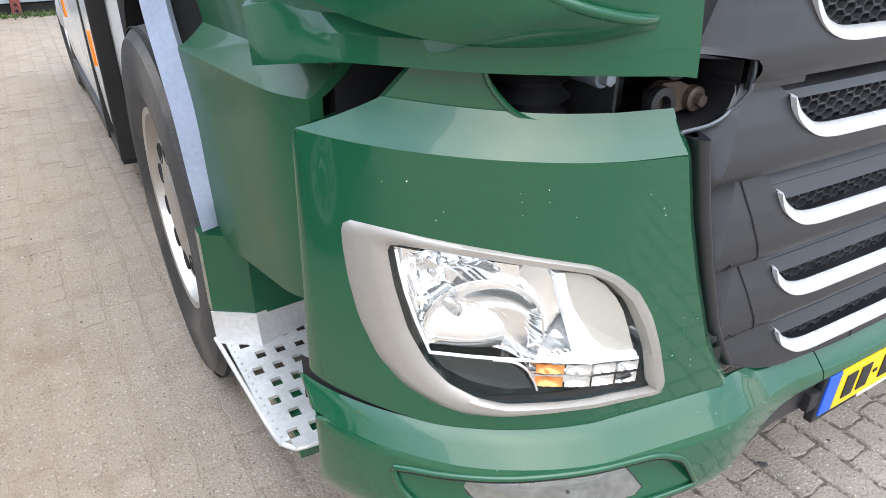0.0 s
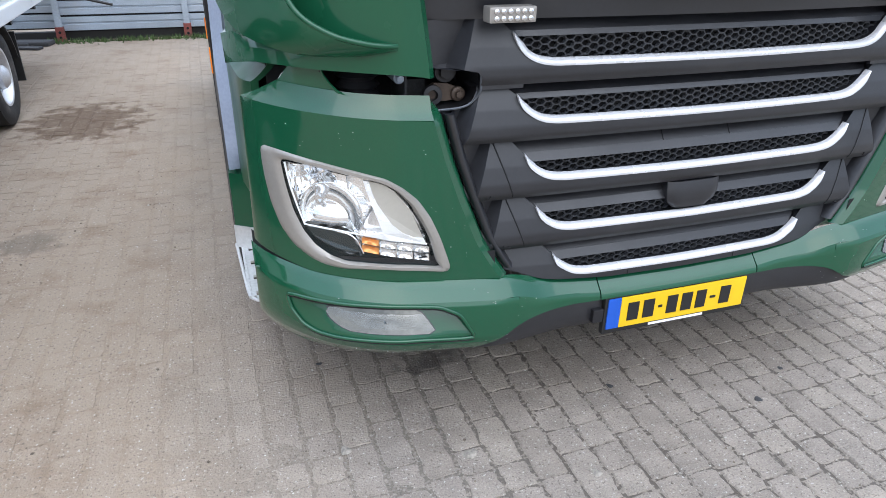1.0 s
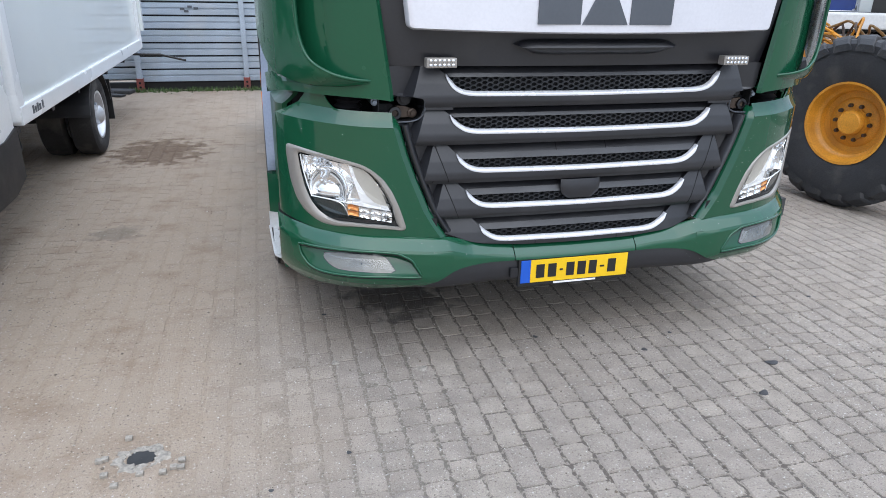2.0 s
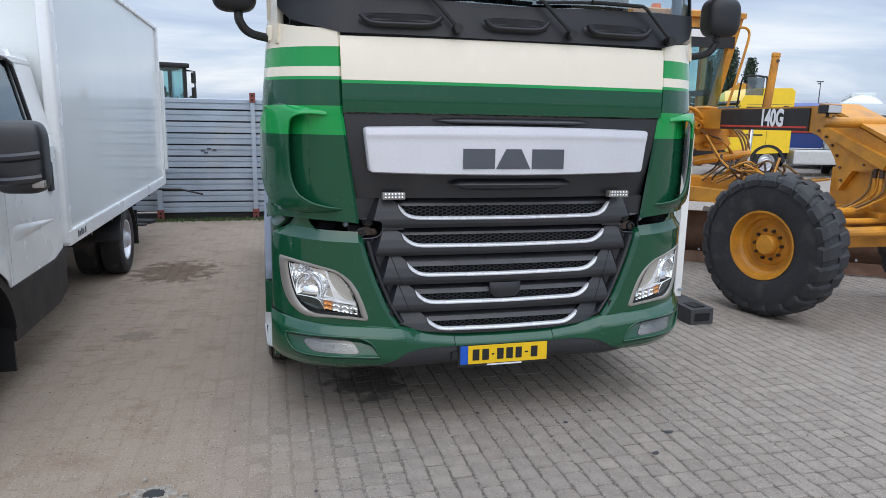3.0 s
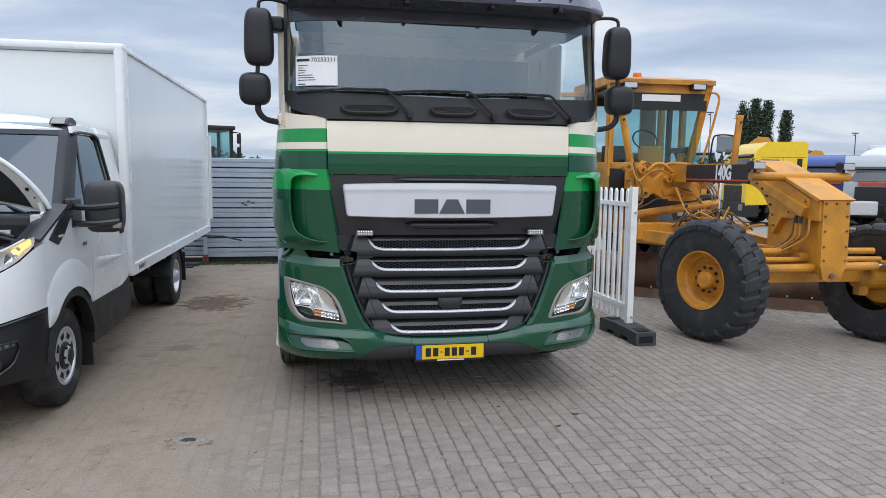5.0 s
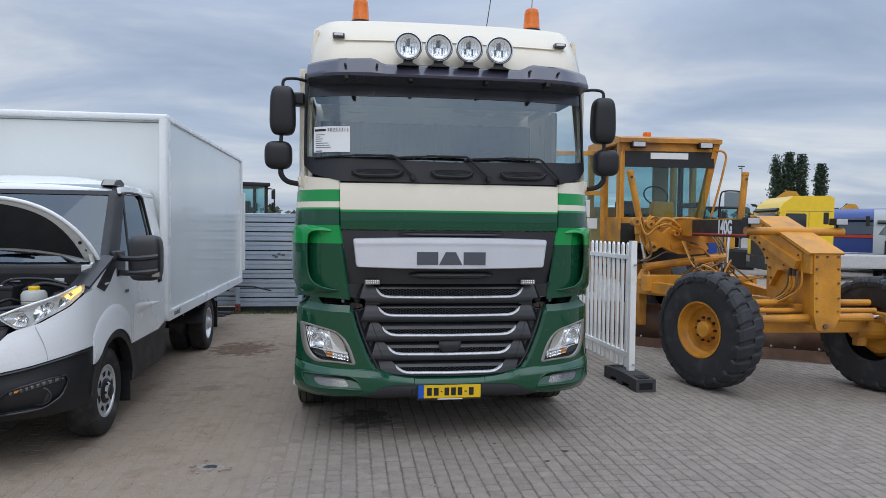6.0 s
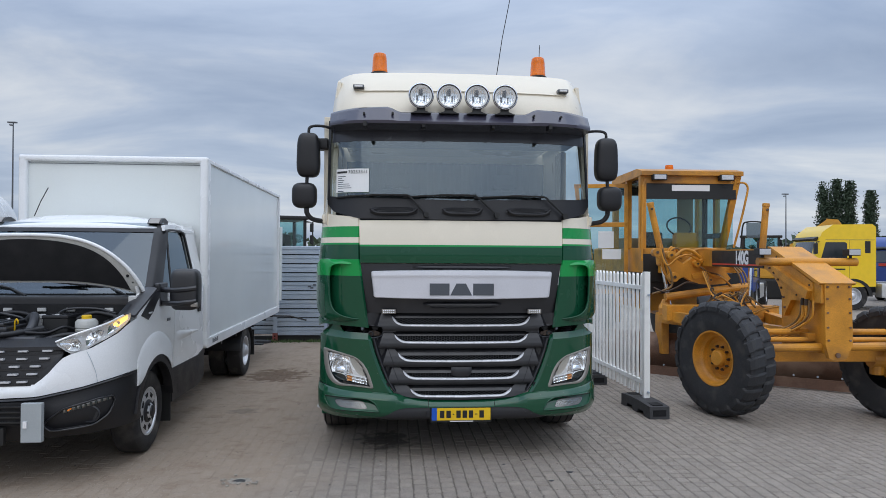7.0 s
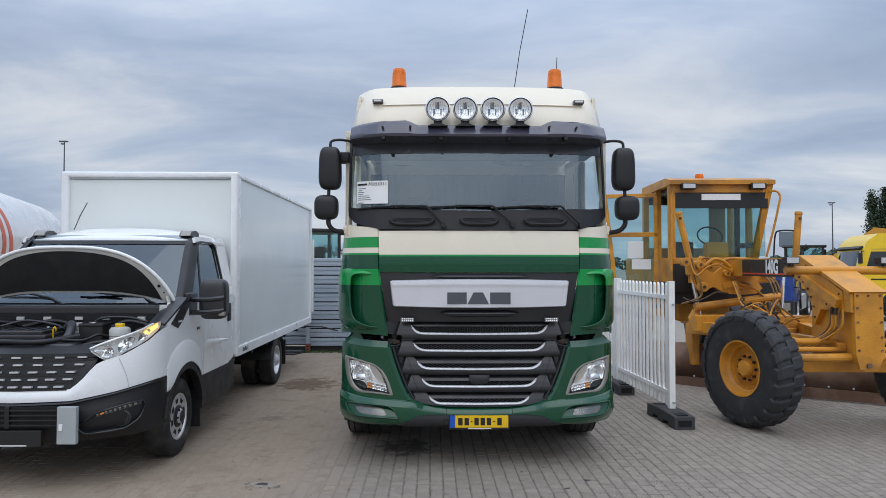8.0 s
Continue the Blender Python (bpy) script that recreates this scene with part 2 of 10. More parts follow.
    "curtain": mat("beige_curtain", (0.30, 0.26, 0.21), 0.85, var=0.12),
    "tinted": glass("tinted_cab_glass", (0.78, 0.93, 0.94), 0.08, gain=0.7),
    "darkglass": mat("dark_window_glass", (0.02, 0.025, 0.03), 0.05, var=0.1, coat=0.6),
    "machine_orange": mat("machine_orange", (0.62, 0.30, 0.03), 0.45, var=0.12, scale=3),
    "orange_red": mat("orange_red_paint", (0.70, 0.10, 0.03), 0.35, var=0.06),
    "mortar": mat("broken_mortar", (0.29, 0.262, 0.222), 0.95, var=0.35, scale=30, bump=0.6, bump_scale=140),
    "grey_paint": mat("plain_grey_paint", (0.36, 0.39, 0.40), 0.4, var=0.05, scale=9),
    "crumb": mat("sand_crumb", (0.13, 0.105, 0.08), 0.95, var=0.4, scale=3),
    "mortar_pale": mat("pale_chip", (0.52, 0.50, 0.46), 0.9, var=0.3, scale=3),
    "weed": mat("weed_leaves", (0.06, 0.10, 0.03), 0.8, var=0.4, scale=10),
    "leaf": mat("poplar_leaves", (0.040, 0.065, 0.034), 0.7, var=0.45, scale=1.2, fine=8),
    "bark": mat("bark", (0.08, 0.06, 0.045), 0.85, var=0.3),
}


# ---- shape helpers ----
def part(name, bm, material, parent=None, label=""):
    """Links a bmesh as one mesh object under a thing or a part."""
    bmesh.ops.recalc_face_normals(bm, faces=bm.faces)
    me = bpy.data.meshes.new(name)
    bm.to_mesh(me)
    bm.free()
    me.materials.append(M[material] if isinstance(material, str) else material)
    ob = new(name, me)
    if parent:
        ob.parent = parent
    if label:
        tagged(ob, label)
    return ob


def thing(name, m, label, category, group="", kind=""):
    ob = new(name)
    ob.matrix_world = m
    ob.empty_display_size = 0.2
    return tagged(ob, label, category, group, kind)


def smooth(ob, angle=40):
    me = ob.data
    me.polygons.foreach_set("use_smooth", [True] * len(me.polygons))
    me.set_sharp_from_angle(angle=radians(angle))
    return ob


def box(bm, lo, hi, bevel=0.0, m=None):
    lo, hi = Vector(lo), Vector(hi)
    g = bmesh.ops.create_cube(bm, size=1.0, matrix=Matrix.Translation((lo + hi) / 2) @ Matrix.Diagonal((*(hi - lo), 1)))
    vs = g["verts"]
    if bevel:
        es = list({e for v in vs for e in v.link_edges})
        r = bmesh.ops.bevel(bm, geom=es, offset=bevel, segments=2, profile=0.7, affect="EDGES")
        vs = list({v for f in r["faces"] for v in f.verts} | {v for v in vs if v.is_valid})
    if m is not None:
        bmesh.ops.transform(bm, matrix=m, verts=vs)
    return bm


def rod(bm, a, b, r, r2=None, seg=12):
    a, b = Vector(a), Vector(b)
    d = b - a
    q = d.to_track_quat("Z", "Y").to_matrix().to_4x4()
    bmesh.ops.create_cone(bm, cap_ends=True, segments=seg, radius1=r, radius2=r if r2 is None else r2, depth=d.length, matrix=Matrix.Translation((a + b) / 2) @ q)
    return bm


def tube(bm, pts, r, seg=8):
    """A bent pipe along points."""
    pts = [Vector(p) for p in pts]
    rings = []
    up = Vector((0.13, 0.27, 1)).normalized()
    for i, p in enumerate(pts):
        d = (pts[min(i + 1, len(pts) - 1)] - pts[max(i - 1, 0)]).normalized()
        s = d.cross(up)
        if s.length < 1e-4:
            s = d.cross(Vector((1, 0, 0)))
        s.normalize()
        t = s.cross(d)
        rings.append([bm.verts.new(p + r * (math.cos(2 * math.pi * k / seg) * s + math.sin(2 * math.pi * k / seg) * t)) for k in range(seg)])
    for a, b in zip(rings, rings[1:]):
        for k in range(seg):
            bm.faces.new((a[k], a[(k + 1) % seg], b[(k + 1) % seg], b[k]))
    bm.faces.new(rings[0]); bm.faces.new(rings[-1])
    return bm


def curve_pts(pts, n=8):
    """Catmull-Rom through points."""
    pts = [Vector(p) for p in pts]
    ext = [2 * pts[0] - pts[1]] + pts + [2 * pts[-1] - pts[-2]]
    out = []
    for i in range(1, len(ext) - 2):
        p0, p1, p2, p3 = ext[i - 1:i + 3]
        for k in range(n):
            t = k / n
            out.append(0.5 * (2 * p1 + (p2 - p0) * t + (2 * p0 - 5 * p1 + 4 * p2 - p3) * t * t + (3 * p1 - p0 - 3 * p2 + p3) * t ** 3))
    return out + [pts[-1]]


def skin(bm, f, nu, nv, thick=0.0, back=(0, 1, 0), closed=False):
    """A sheet f(u, v), 0..1 each, given thickness along the vector back."""
    back = Vector(back)
    cols = nu if closed else nu + 1
    def grid(off):
        return [[bm.verts.new(Vector(f(i / nu, j / nv)) + off) for j in range(nv + 1)] for i in range(cols)]
    def faces(g):
        for i in range(nu):
            a, b = g[i], g[(i + 1) % cols]
            for j in range(nv):
                bm.faces.new((a[j], b[j], b[j + 1], a[j + 1]))
    g = grid(Vector((0, 0, 0)))
    faces(g)
    if thick:
        h = grid(back * thick)
        faces(h)
        for i in range(nu):
            k = (i + 1) % cols
            bm.faces.new((g[i][0], g[k][0], h[k][0], h[i][0]))
            bm.faces.new((g[i][nv], g[k][nv], h[k][nv], h[i][nv]))
        if not closed:
            for i in (0, nu):
                for j in range(nv):
                    bm.faces.new((g[i][j], g[i][j + 1], h[i][j + 1], h[i][j]))
    return bm


def lathe(bm, profile, centre, axis, seg=32, cap=False):
    """Turns (radius, height along axis) rows round an axis through centre."""
    q = Vector(axis).normalized().to_track_quat("Z", "Y").to_matrix()
    c = Vector(centre)
    rings = [[bm.verts.new(c + q @ Vector((r * math.cos(2 * math.pi * k / seg), r * math.sin(2 * math.pi * k / seg), h))) for k in range(seg)] for r, h in profile]
    for a, b in zip(rings, rings[1:]):
        for k in range(seg):
            bm.faces.new((a[k], a[(k + 1) % seg], b[(k + 1) % seg], b[k]))
    if cap:
        bm.faces.new(rings[0]); bm.faces.new(rings[-1])
    return bm


def prism(bm, pts, lo, hi, axis="x"):
    """A flat outline pushed along an axis: outline in the two other coordinates, in order."""
    def at(p, v):
        return {"x": (v, p[0], p[1]), "y": (p[0], v, p[1]), "z": (p[0], p[1], v)}[axis]
    a, b = [bm.verts.new(at(p, lo)) for p in pts], [bm.verts.new(at(p, hi)) for p in pts]
    bm.faces.new(a); bm.faces.new(b)
    for k in range(len(pts)):
        j = (k + 1) % len(pts)
        bm.faces.new((a[k], a[j], b[j], b[k]))
    return bm


def bevelled(bm, width=0.01, seg=2, angle=30):
    es = [e for e in bm.edges if len(e.link_faces) == 2 and e.calc_face_angle(0) > radians(angle)]
    bmesh.ops.bevel(bm, geom=es, offset=width, segments=seg, profile=0.7, affect="EDGES", clamp_overlap=True)
    return bm


def ray_outline(poly, centre, n):
    """n points of a closed outline, at even angles as seen from centre."""
    cx, cy = centre
    out = []
    for k in range(n):
        a = 2 * math.pi * k / n
        dx, dy = math.cos(a), math.sin(a)
        best = None
        for (x1, y1), (x2, y2) in zip(poly, poly[1:] + poly[:1]):
            ex, ey = x2 - x1, y2 - y1
            den = dx * ey - dy * ex
            if abs(den) < 1e-12:
                continue
            t = ((x1 - cx) * ey - (y1 - cy) * ex) / den
            s = ((x1 - cx) * dy - (y1 - cy) * dx) / den
            if t > 0 and -1e-9 <= s <= 1 + 1e-9 and (best is None or t > best):
                best = t
        out.append((cx + dx * (best or 0), cy + dy * (best or 0)))
    return out


def rounded(poly, n=4, k=0.25):
    """Cuts the corners of an outline round."""
    out = []
    for p0, p1, p2 in zip(poly[-1:] + poly[:-1], poly, poly[1:] + poly[:1]):
        a = [p1[i] + (p0[i] - p1[i]) * k for i in (0, 1)]
        b = [p1[i] + (p2[i] - p1[i]) * k for i in (0, 1)]
        for j in range(n + 1):
            t = j / n
            out.append(tuple((1 - t) ** 2 * a[i] + 2 * t * (1 - t) * p1[i] + t * t * b[i] for i in (0, 1)))
    return out

# ---- ground ----
def paving(name, pieces, tone=(0.278, 0.242, 0.204), sand_k=0.7, damp=0.85):
    """Dusty concrete bricks: tone brick by brick, sandy film, dark stains of their own shape."""
    m = mat(name, tone, 0.88, var=0.25, scale=11, fine=190, bump=0.7, bump_scale=130)
    n, l = m.node_tree.nodes, m.node_tree.links
    b = n["Principled BSDF"]
    base = b.inputs["Base Color"].links[0].from_socket
    geo = n.new("ShaderNodeNewGeometry")
    # tone of the single brick
    if pieces == "islands":
        src = geo.outputs["Random Per Island"]
    elif pieces == "objects":
        src = n.new("ShaderNodeObjectInfo").outputs["Random"]
    else:
        src = None
    out = base
    if src:
        hue = n.new("ShaderNodeValToRGB")
        hue.color_ramp.elements[0].color, hue.color_ramp.elements[1].color = (0.90, 0.885, 0.87, 1), (1.06, 1.05, 1.03, 1)
        e = hue.color_ramp.elements.new(0.55); e.color = (0.98, 0.97, 0.97, 1)
        l.new(src, hue.inputs[0])
        mul = n.new("ShaderNodeMix"); mul.data_type, mul.blend_type = "RGBA", "MULTIPLY"; mul.inputs["Factor"].default_value = 1.0
        l.new(out, mul.inputs["A"]); l.new(hue.outputs[0], mul.inputs["B"])
        out = mul.outputs["Result"]
    sep = n.new("ShaderNodeSeparateXYZ"); l.new(geo.outputs["Position"], sep.inputs[0])
    big = n.new("ShaderNodeTexNoise"); big.inputs["Scale"].default_value, big.inputs["Detail"].default_value = 1.6, 7
    l.new(geo.outputs["Position"], big.inputs["Vector"])
    def film(mask, colour, strength):
        nonlocal out
        mx = n.new("ShaderNodeMix"); mx.data_type = "RGBA"; mx.inputs["B"].default_value = (*colour, 1)
        sc = n.new("ShaderNodeMath"); sc.operation = "MULTIPLY"; sc.inputs[1].default_value = strength
        l.new(mask, sc.inputs[0]); l.new(sc.outputs[0], mx.inputs["Factor"]); l.new(out, mx.inputs["A"])
        out = mx.outputs["Result"]
    # sand spread over the lane beside the lorry
    wob = n.new("ShaderNodeMath"); wob.operation = "MULTIPLY_ADD"; wob.inputs[1].default_value = 1.3
    l.new(big.outputs["Fac"], wob.inputs[0]); l.new(sep.outputs[0], wob.inputs[2])
    sand = n.new("ShaderNodeMapRange"); sand.inputs["From Min"].default_value, sand.inputs["From Max"].default_value = 1.25, 0.45
    l.new(wob.outputs[0], sand.inputs["Value"])
    film(sand.outputs[0], (0.318, 0.245, 0.178), sand_k)
    # brown blotches in the sand
    blot = n.new("ShaderNodeTexNoise"); blot.inputs["Scale"].default_value, blot.inputs["Detail"].default_value, blot.inputs["Roughness"].default_value = 3.2, 9, 0.68
    l.new(geo.outputs["Position"], blot.inputs["Vector"])
    rb = n.new("ShaderNodeMapRange"); rb.inputs["From Min"].default_value, rb.inputs["From Max"].default_value = 0.50, 0.66
    l.new(blot.outputs["Fac"], rb.inputs["Value"])
    both = n.new("ShaderNodeMath"); both.operation = "MULTIPLY"
    l.new(rb.outputs[0], both.inputs[0]); l.new(sand.outputs[0], both.inputs[1])
    film(both.outputs[0], (0.200, 0.138, 0.092), 0.65)
    # brick-by-brick damp and oil patches
    for cx, cy, rx, ry, col, k in ((-0.75, 4.75, 0.50, 0.62, (0.110, 0.066, 0.036), 1.0), (0.85, 1.25, 0.30, 0.36, (0.050, 0.042, 0.035), 0.95), (-0.75, 2.5, 0.20, 0.16, (0.11, 0.09, 0.07), 0.6), (-1.9, 3.4, 0.4, 1.2, (0.12, 0.10, 0.085), 0.5), (5.6, 3.6, 0.5, 0.3, (0.12, 0.11, 0.10), 0.5)):
        ax = n.new("ShaderNodeVectorMath"); ax.operation = "SUBTRACT"; ax.inputs[1].default_value = (cx, cy, 0)
        l.new(geo.outputs["Position"], ax.inputs[0])
        dv = n.new("ShaderNodeVectorMath"); dv.operation = "DIVIDE"; dv.inputs[1].default_value = (rx, ry, 1)
        l.new(ax.outputs[0], dv.inputs[0])
        ln = n.new("ShaderNodeVectorMath"); ln.operation = "LENGTH"; l.new(dv.outputs[0], ln.inputs[0])
        nz = n.new("ShaderNodeTexNoise"); nz.inputs["Scale"].default_value, nz.inputs["Detail"].default_value = 9.0, 6
        l.new(geo.outputs["Position"], nz.inputs["Vector"])
        ad = n.new("ShaderNodeMath"); ad.operation = "MULTIPLY_ADD"; ad.inputs[1].default_value = 2.0
        l.new(nz.outputs["Fac"], ad.inputs[0]); l.new(ln.outputs["Value"], ad.inputs[2])
        rg = n.new("ShaderNodeMapRange"); rg.inputs["From Min"].default_value, rg.inputs["From Max"].default_value = 1.95, 1.60
        l.new(ad.outputs[0], rg.inputs["Value"])
        film(rg.outputs[0], col, k * damp)
    # fine white and dark grit
    sp = n.new("ShaderNodeTexNoise"); sp.inputs["Scale"].default_value = 95; sp.inputs["Detail"].default_value = 2
    l.new(geo.outputs["Position"], sp.inputs["Vector"])
    r2 = n.new("ShaderNodeMapRange"); r2.inputs["From Min"].default_value, r2.inputs["From Max"].default_value = 0.64, 0.71
    l.new(sp.outputs["Fac"], r2.inputs["Value"])
    film(r2.outputs[0], (0.50, 0.48, 0.44), 0.7)
    r3 = n.new("ShaderNodeMapRange"); r3.inputs["From Min"].default_value, r3.inputs["From Max"].default_value = 0.39, 0.31
    l.new(sp.outputs["Fac"], r3.inputs["Value"])
    film(r3.outputs[0], (0.12, 0.10, 0.085), 0.7)
    l.new(out, b.inputs["Base Color"])
    return m


M["paver_far"] = paving("paved_yard", None)
M["paver_bed"] = paving("sandy_joint", None, (0.245, 0.212, 0.176), 0.85, 1.0)
# dark crumbs in the joints
bn, bl = M["paver_bed"].node_tree.nodes, M["paver_bed"].node_tree.links
bb = bn["Principled BSDF"]
crumb, crumb_r, crumb_m, crumb_g = bn.new("ShaderNodeTexNoise"), bn.new("ShaderNodeMapRange"), bn.new("ShaderNodeMix"), bn.new("ShaderNodeNewGeometry")
crumb.inputs["Scale"].default_value, crumb.inputs["Detail"].default_value = 75, 5
crumb_r.inputs["From Min"].default_value, crumb_r.inputs["From Max"].default_value = 0.42, 0.51
crumb_m.data_type = "RGBA"; crumb_m.inputs["B"].default_value = (0.105, 0.088, 0.072, 1)
was = bb.inputs["Base Color"].links[0].from_socket
bl.new(crumb_g.outputs["Position"], crumb.inputs["Vector"]); bl.new(crumb.outputs["Fac"], crumb_r.inputs["Value"])
lane_s, lane_r, lane_m = bn.new("ShaderNodeSeparateXYZ"), bn.new("ShaderNodeMapRange"), bn.new("ShaderNodeMath")
lane_r.inputs["From Min"].default_value, lane_r.inputs["From Max"].default_value, lane_r.inputs["To Min"].default_value = 0.1, 1.1, 0.14
lane_m.operation = "MULTIPLY"
bl.new(crumb_g.outputs["Position"], lane_s.inputs[0]); bl.new(lane_s.outputs[0], lane_r.inputs["Value"])
bl.new(crumb_r.outputs[0], lane_m.inputs[0]); bl.new(lane_r.outputs[0], lane_m.inputs[1]); bl.new(lane_m.outputs[0], crumb_m.inputs["Factor"]); bl.new(was, crumb_m.inputs["A"]); bl.new(crumb_m.outputs["Result"], bb.inputs["Base Color"])
M["paver_one"] = paving("paving_brick", "objects")
M["paver_many"] = paving("paving_bricks", "islands")

BW, BL, GAP = 0.105, 0.210, 0.0062          # brick width, length and joint
X0, X1, Y0, Y1 = -4.6, 9.0, -4.2, 9.4      # stretch laid with single bricks

def fall(x):
    """The yard falls gently away beyond the lorry, for drainage."""
    return -0.03 * min(max(x - 2.35, 0.0), 4.0)


# one sheet to the horizon, with the brick-laid stretch a little lower as the bed of the joints
bm = bmesh.new()
xs, ys = [-400, X0, 2.35, 6.35, X1, 400], [-400, Y0, Y1, 400]
grid = [[bm.verts.new((x, y, fall(x))) for y in ys] for x in xs]
for i in range(5):
    for j in range(3):
        if not (1 <= i <= 3 and j == 1):
            bm.faces.new((grid[i][j], grid[i + 1][j], grid[i + 1][j + 1], grid[i][j + 1]))
# the bed, filled nearly flush with sand in the lane beside the lorry
NX, NY = 330, 330
def bed_z(x, y):
    if x in (X0, X1) or y in (Y0, Y1):
        return fall(x) - 0.0065
    lane = min(max((0.95 - x + 0.25 * math.sin(1.7 * y)) / 0.7, 0), 1) * min(max((x + 3.4) / 1.0, 0), 1)
    lane *= 1 - 0.12 * min(max((y - 0.3) / 1.0, 0), 1)
    fill = 0.5 + 0.5 * math.sin(3.1 * x + 1.3 * math.sin(2.3 * y)) * math.sin(2.7 * y + 1.1 * math.sin(1.9 * x))
    return fall(x) - 0.0044 + 0.0026 * lane + 0.0014 * fill + 0.0011 * noise.noise((x * 9, y * 9, 0.5)) + 0.0008 * noise.noise((x * 27, y * 27, 2.5))
bed = [[bm.verts.new((X0 + (X1 - X0) * i / NX, Y0 + (Y1 - Y0) * j / NY, bed_z(X0 + (X1 - X0) * i / NX if 0 < i < NX else X0, Y0 + (Y1 - Y0) * j / NY if 0 < j < NY else Y0))) for j in range(NY + 1)] for i in range(NX + 1)]
for i in range(NX):
    for j in range(NY):
        bm.faces.new((bed[i][j], bed[i + 1][j], bed[i + 1][j + 1], bed[i][j + 1]))
hi = [grid[i][1] for i in range(1, 5)] + [grid[i][2] for i in range(4, 0, -1)]
low = [bm.verts.new(v.co - Vector((0, 0, 0.0066))) for v in hi]
for k in range(8):
    bm.faces.new((low[k], low[(k + 1) % 8], hi[(k + 1) % 8], hi[k]))
ground = tagged(part("ground", bm, "paver_far"), "grey-brown brick-paved yard, sandy and oil-stained", "ground", kind="structure")
ground.data.materials.append(M["paver_bed"])
for p in ground.data.polygons:
    if X0 <= p.center.x <= X1 and Y0 <= p.center.y <= Y1:
        p.material_index = 1

# ---- green lorry tractor ----
TRUCK = pose(1.495, 0.52, 0)
truck = thing("lorry", TRUCK, "dark green and cream lorry tractor parked on brick paving, facing forward", "lorry")


def nose(x):
    """How far back the front face lies at a distance x from the middle."""
    a = abs(x)
    if a <= 0.88:
        return -0.035 + 0.065 * (a / 0.88) ** 2
    u = min((a - 0.88) / 0.37, 1.0)
    return 0.03 + 0.09 * u + 0.3 * (1 - math.sqrt(max(1 - u * u, 0)))


def low(x):
    """The same for the grille and bumper, which are flatter."""
    return nose(x) + 0.035 * max(0.0, 1 - (abs(x) / 0.88) ** 2)


def corner(s):
    """Plan of the cab's corner: s from 0 (x 0.88) over 1 (the side, x 1.25) and on along the side."""
    if s <= 1:
        u = math.sin(s * math.pi / 2)
        x = 0.88 + 0.37 * u
        return x, 0.03 + 0.09 * u + 0.3 * (1 - math.cos(s * math.pi / 2))
    return 1.25, 0.42 + (s - 1) * 0.5


def lerp(a, b, t):
    return a + (b - a) * t


def pw(rows, x):
    """Straight pieces between rows of (x, y)."""
    if x <= rows[0][0]:
        return rows[0][1]
    for (x1, y1), (x2, y2) in zip(rows, rows[1:]):
        if x <= x2:
            return lerp(y1, y2, (x - x1) / (x2 - x1))
    return rows[-1][1]


# bonnet flap between the corners
bm = bmesh.new()
def f(u, v):
    z = lerp(1.69, 2.052, v)
    x = lerp(-1, 1, u) * pw([(1.69, 0.868), (2.06, 0.878)], z)
    return x, nose(x) - 0.012 * math.sin(math.pi * v) ** 0.5 + 0.03 * v, z
bevelled(skin(bm, f, 24, 8, 0.03), 0.006)
smooth(part("bonnet_flap", bm, "hood", truck, "cream bonnet flap with a dark green lower band"), 30)

# dark upper grille surround
bm = bmesh.new()
def f(u, v):
    z = lerp(1.262, 1.682, v)
    x = lerp(-1, 1, u) * pw([(1.10, 0.785), (1.68, 0.862)], z)
    return x, nose(x) + 0.015 + 0.035 * (1 - v) ** 2, z
skin(bm, f, 24, 6, 0.04)
smooth(part("grille_surround", bm, "plastic", truck, "dark grey plastic grille surround"))
# shallow moulded handles above and below the emblem panel
for zz, w, h, nm in ((1.335, 0.34, 0.028, "lower_moulding"), (1.655, 0.43, 0.02, "upper_moulding")):
    bm = bmesh.new()
    def f(u, v):
        x = lerp(-1, 1, u) * (w - 0.05 * v)
        return x, nose(x) - 0.012 + 0.035 * abs(2 * v - 1) ** 2, zz + h * (1 - 2 * v) * (1 - 0.7 * abs(2 * u - 1) ** 14)
    skin(bm, f, 20, 6, 0.02)
    smooth(part(nm, bm, "plastic", truck))

# silver emblem panel
bm = bmesh.new()
def f(u, v):
    v = 0.5 - 0.5 * math.cos(math.pi * v)
    a = math.sin(math.pi / 2 * (2 * u - 1))
    round_ = 0.018 * max(0.0, (abs(2 * v - 1) - 0.82) / 0.18) ** 3
    x = a * (lerp(0.748, 0.775, v) - round_)
    z = lerp(1.385 + 0.012 * (x / 0.75) ** 2, 1.633 - 0.012 * (x / 0.75) ** 2, v)
    rim_ = max(0.0, (abs(2 * v - 1) - 0.94) / 0.06, (abs(a) - 0.985) / 0.015)
    y = nose(x) - 0.047 - 0.0045 * min(max((v - 0.76) / 0.02, 0), 1) * (1 - v) / 0.24 + 0.018 * rim_ ** 2
    return x, y, z
skin(bm, f, 48, 28, 0.03)
emblem = smooth(part("emblem_panel", bm, "silver", truck, "satin silver panel with a plain dark emblem"), 25)
for k, (x0, x1, cut) in enumerate(((-0.281, -0.115, 0.0), (-0.108, 0.075, 0.5), (0.085, 0.260, 0.0))):
    bm = bmesh.new()
    d = (x1 - x0) * 0.28 * (1 if cut else 0)
    prism(bm, [(x0, 1.420), (x1, 1.420), (x1 - d, 1.520), (x0 + d, 1.520)], nose((x0 + x1) / 2) - 0.052, nose((x0 + x1) / 2) - 0.030, "y")
    part("emblem_mark", bevelled(bm, 0.004), "letter", emblem, "dark grey emblem shape")

def rake(x):
    return low(x) + 0.022


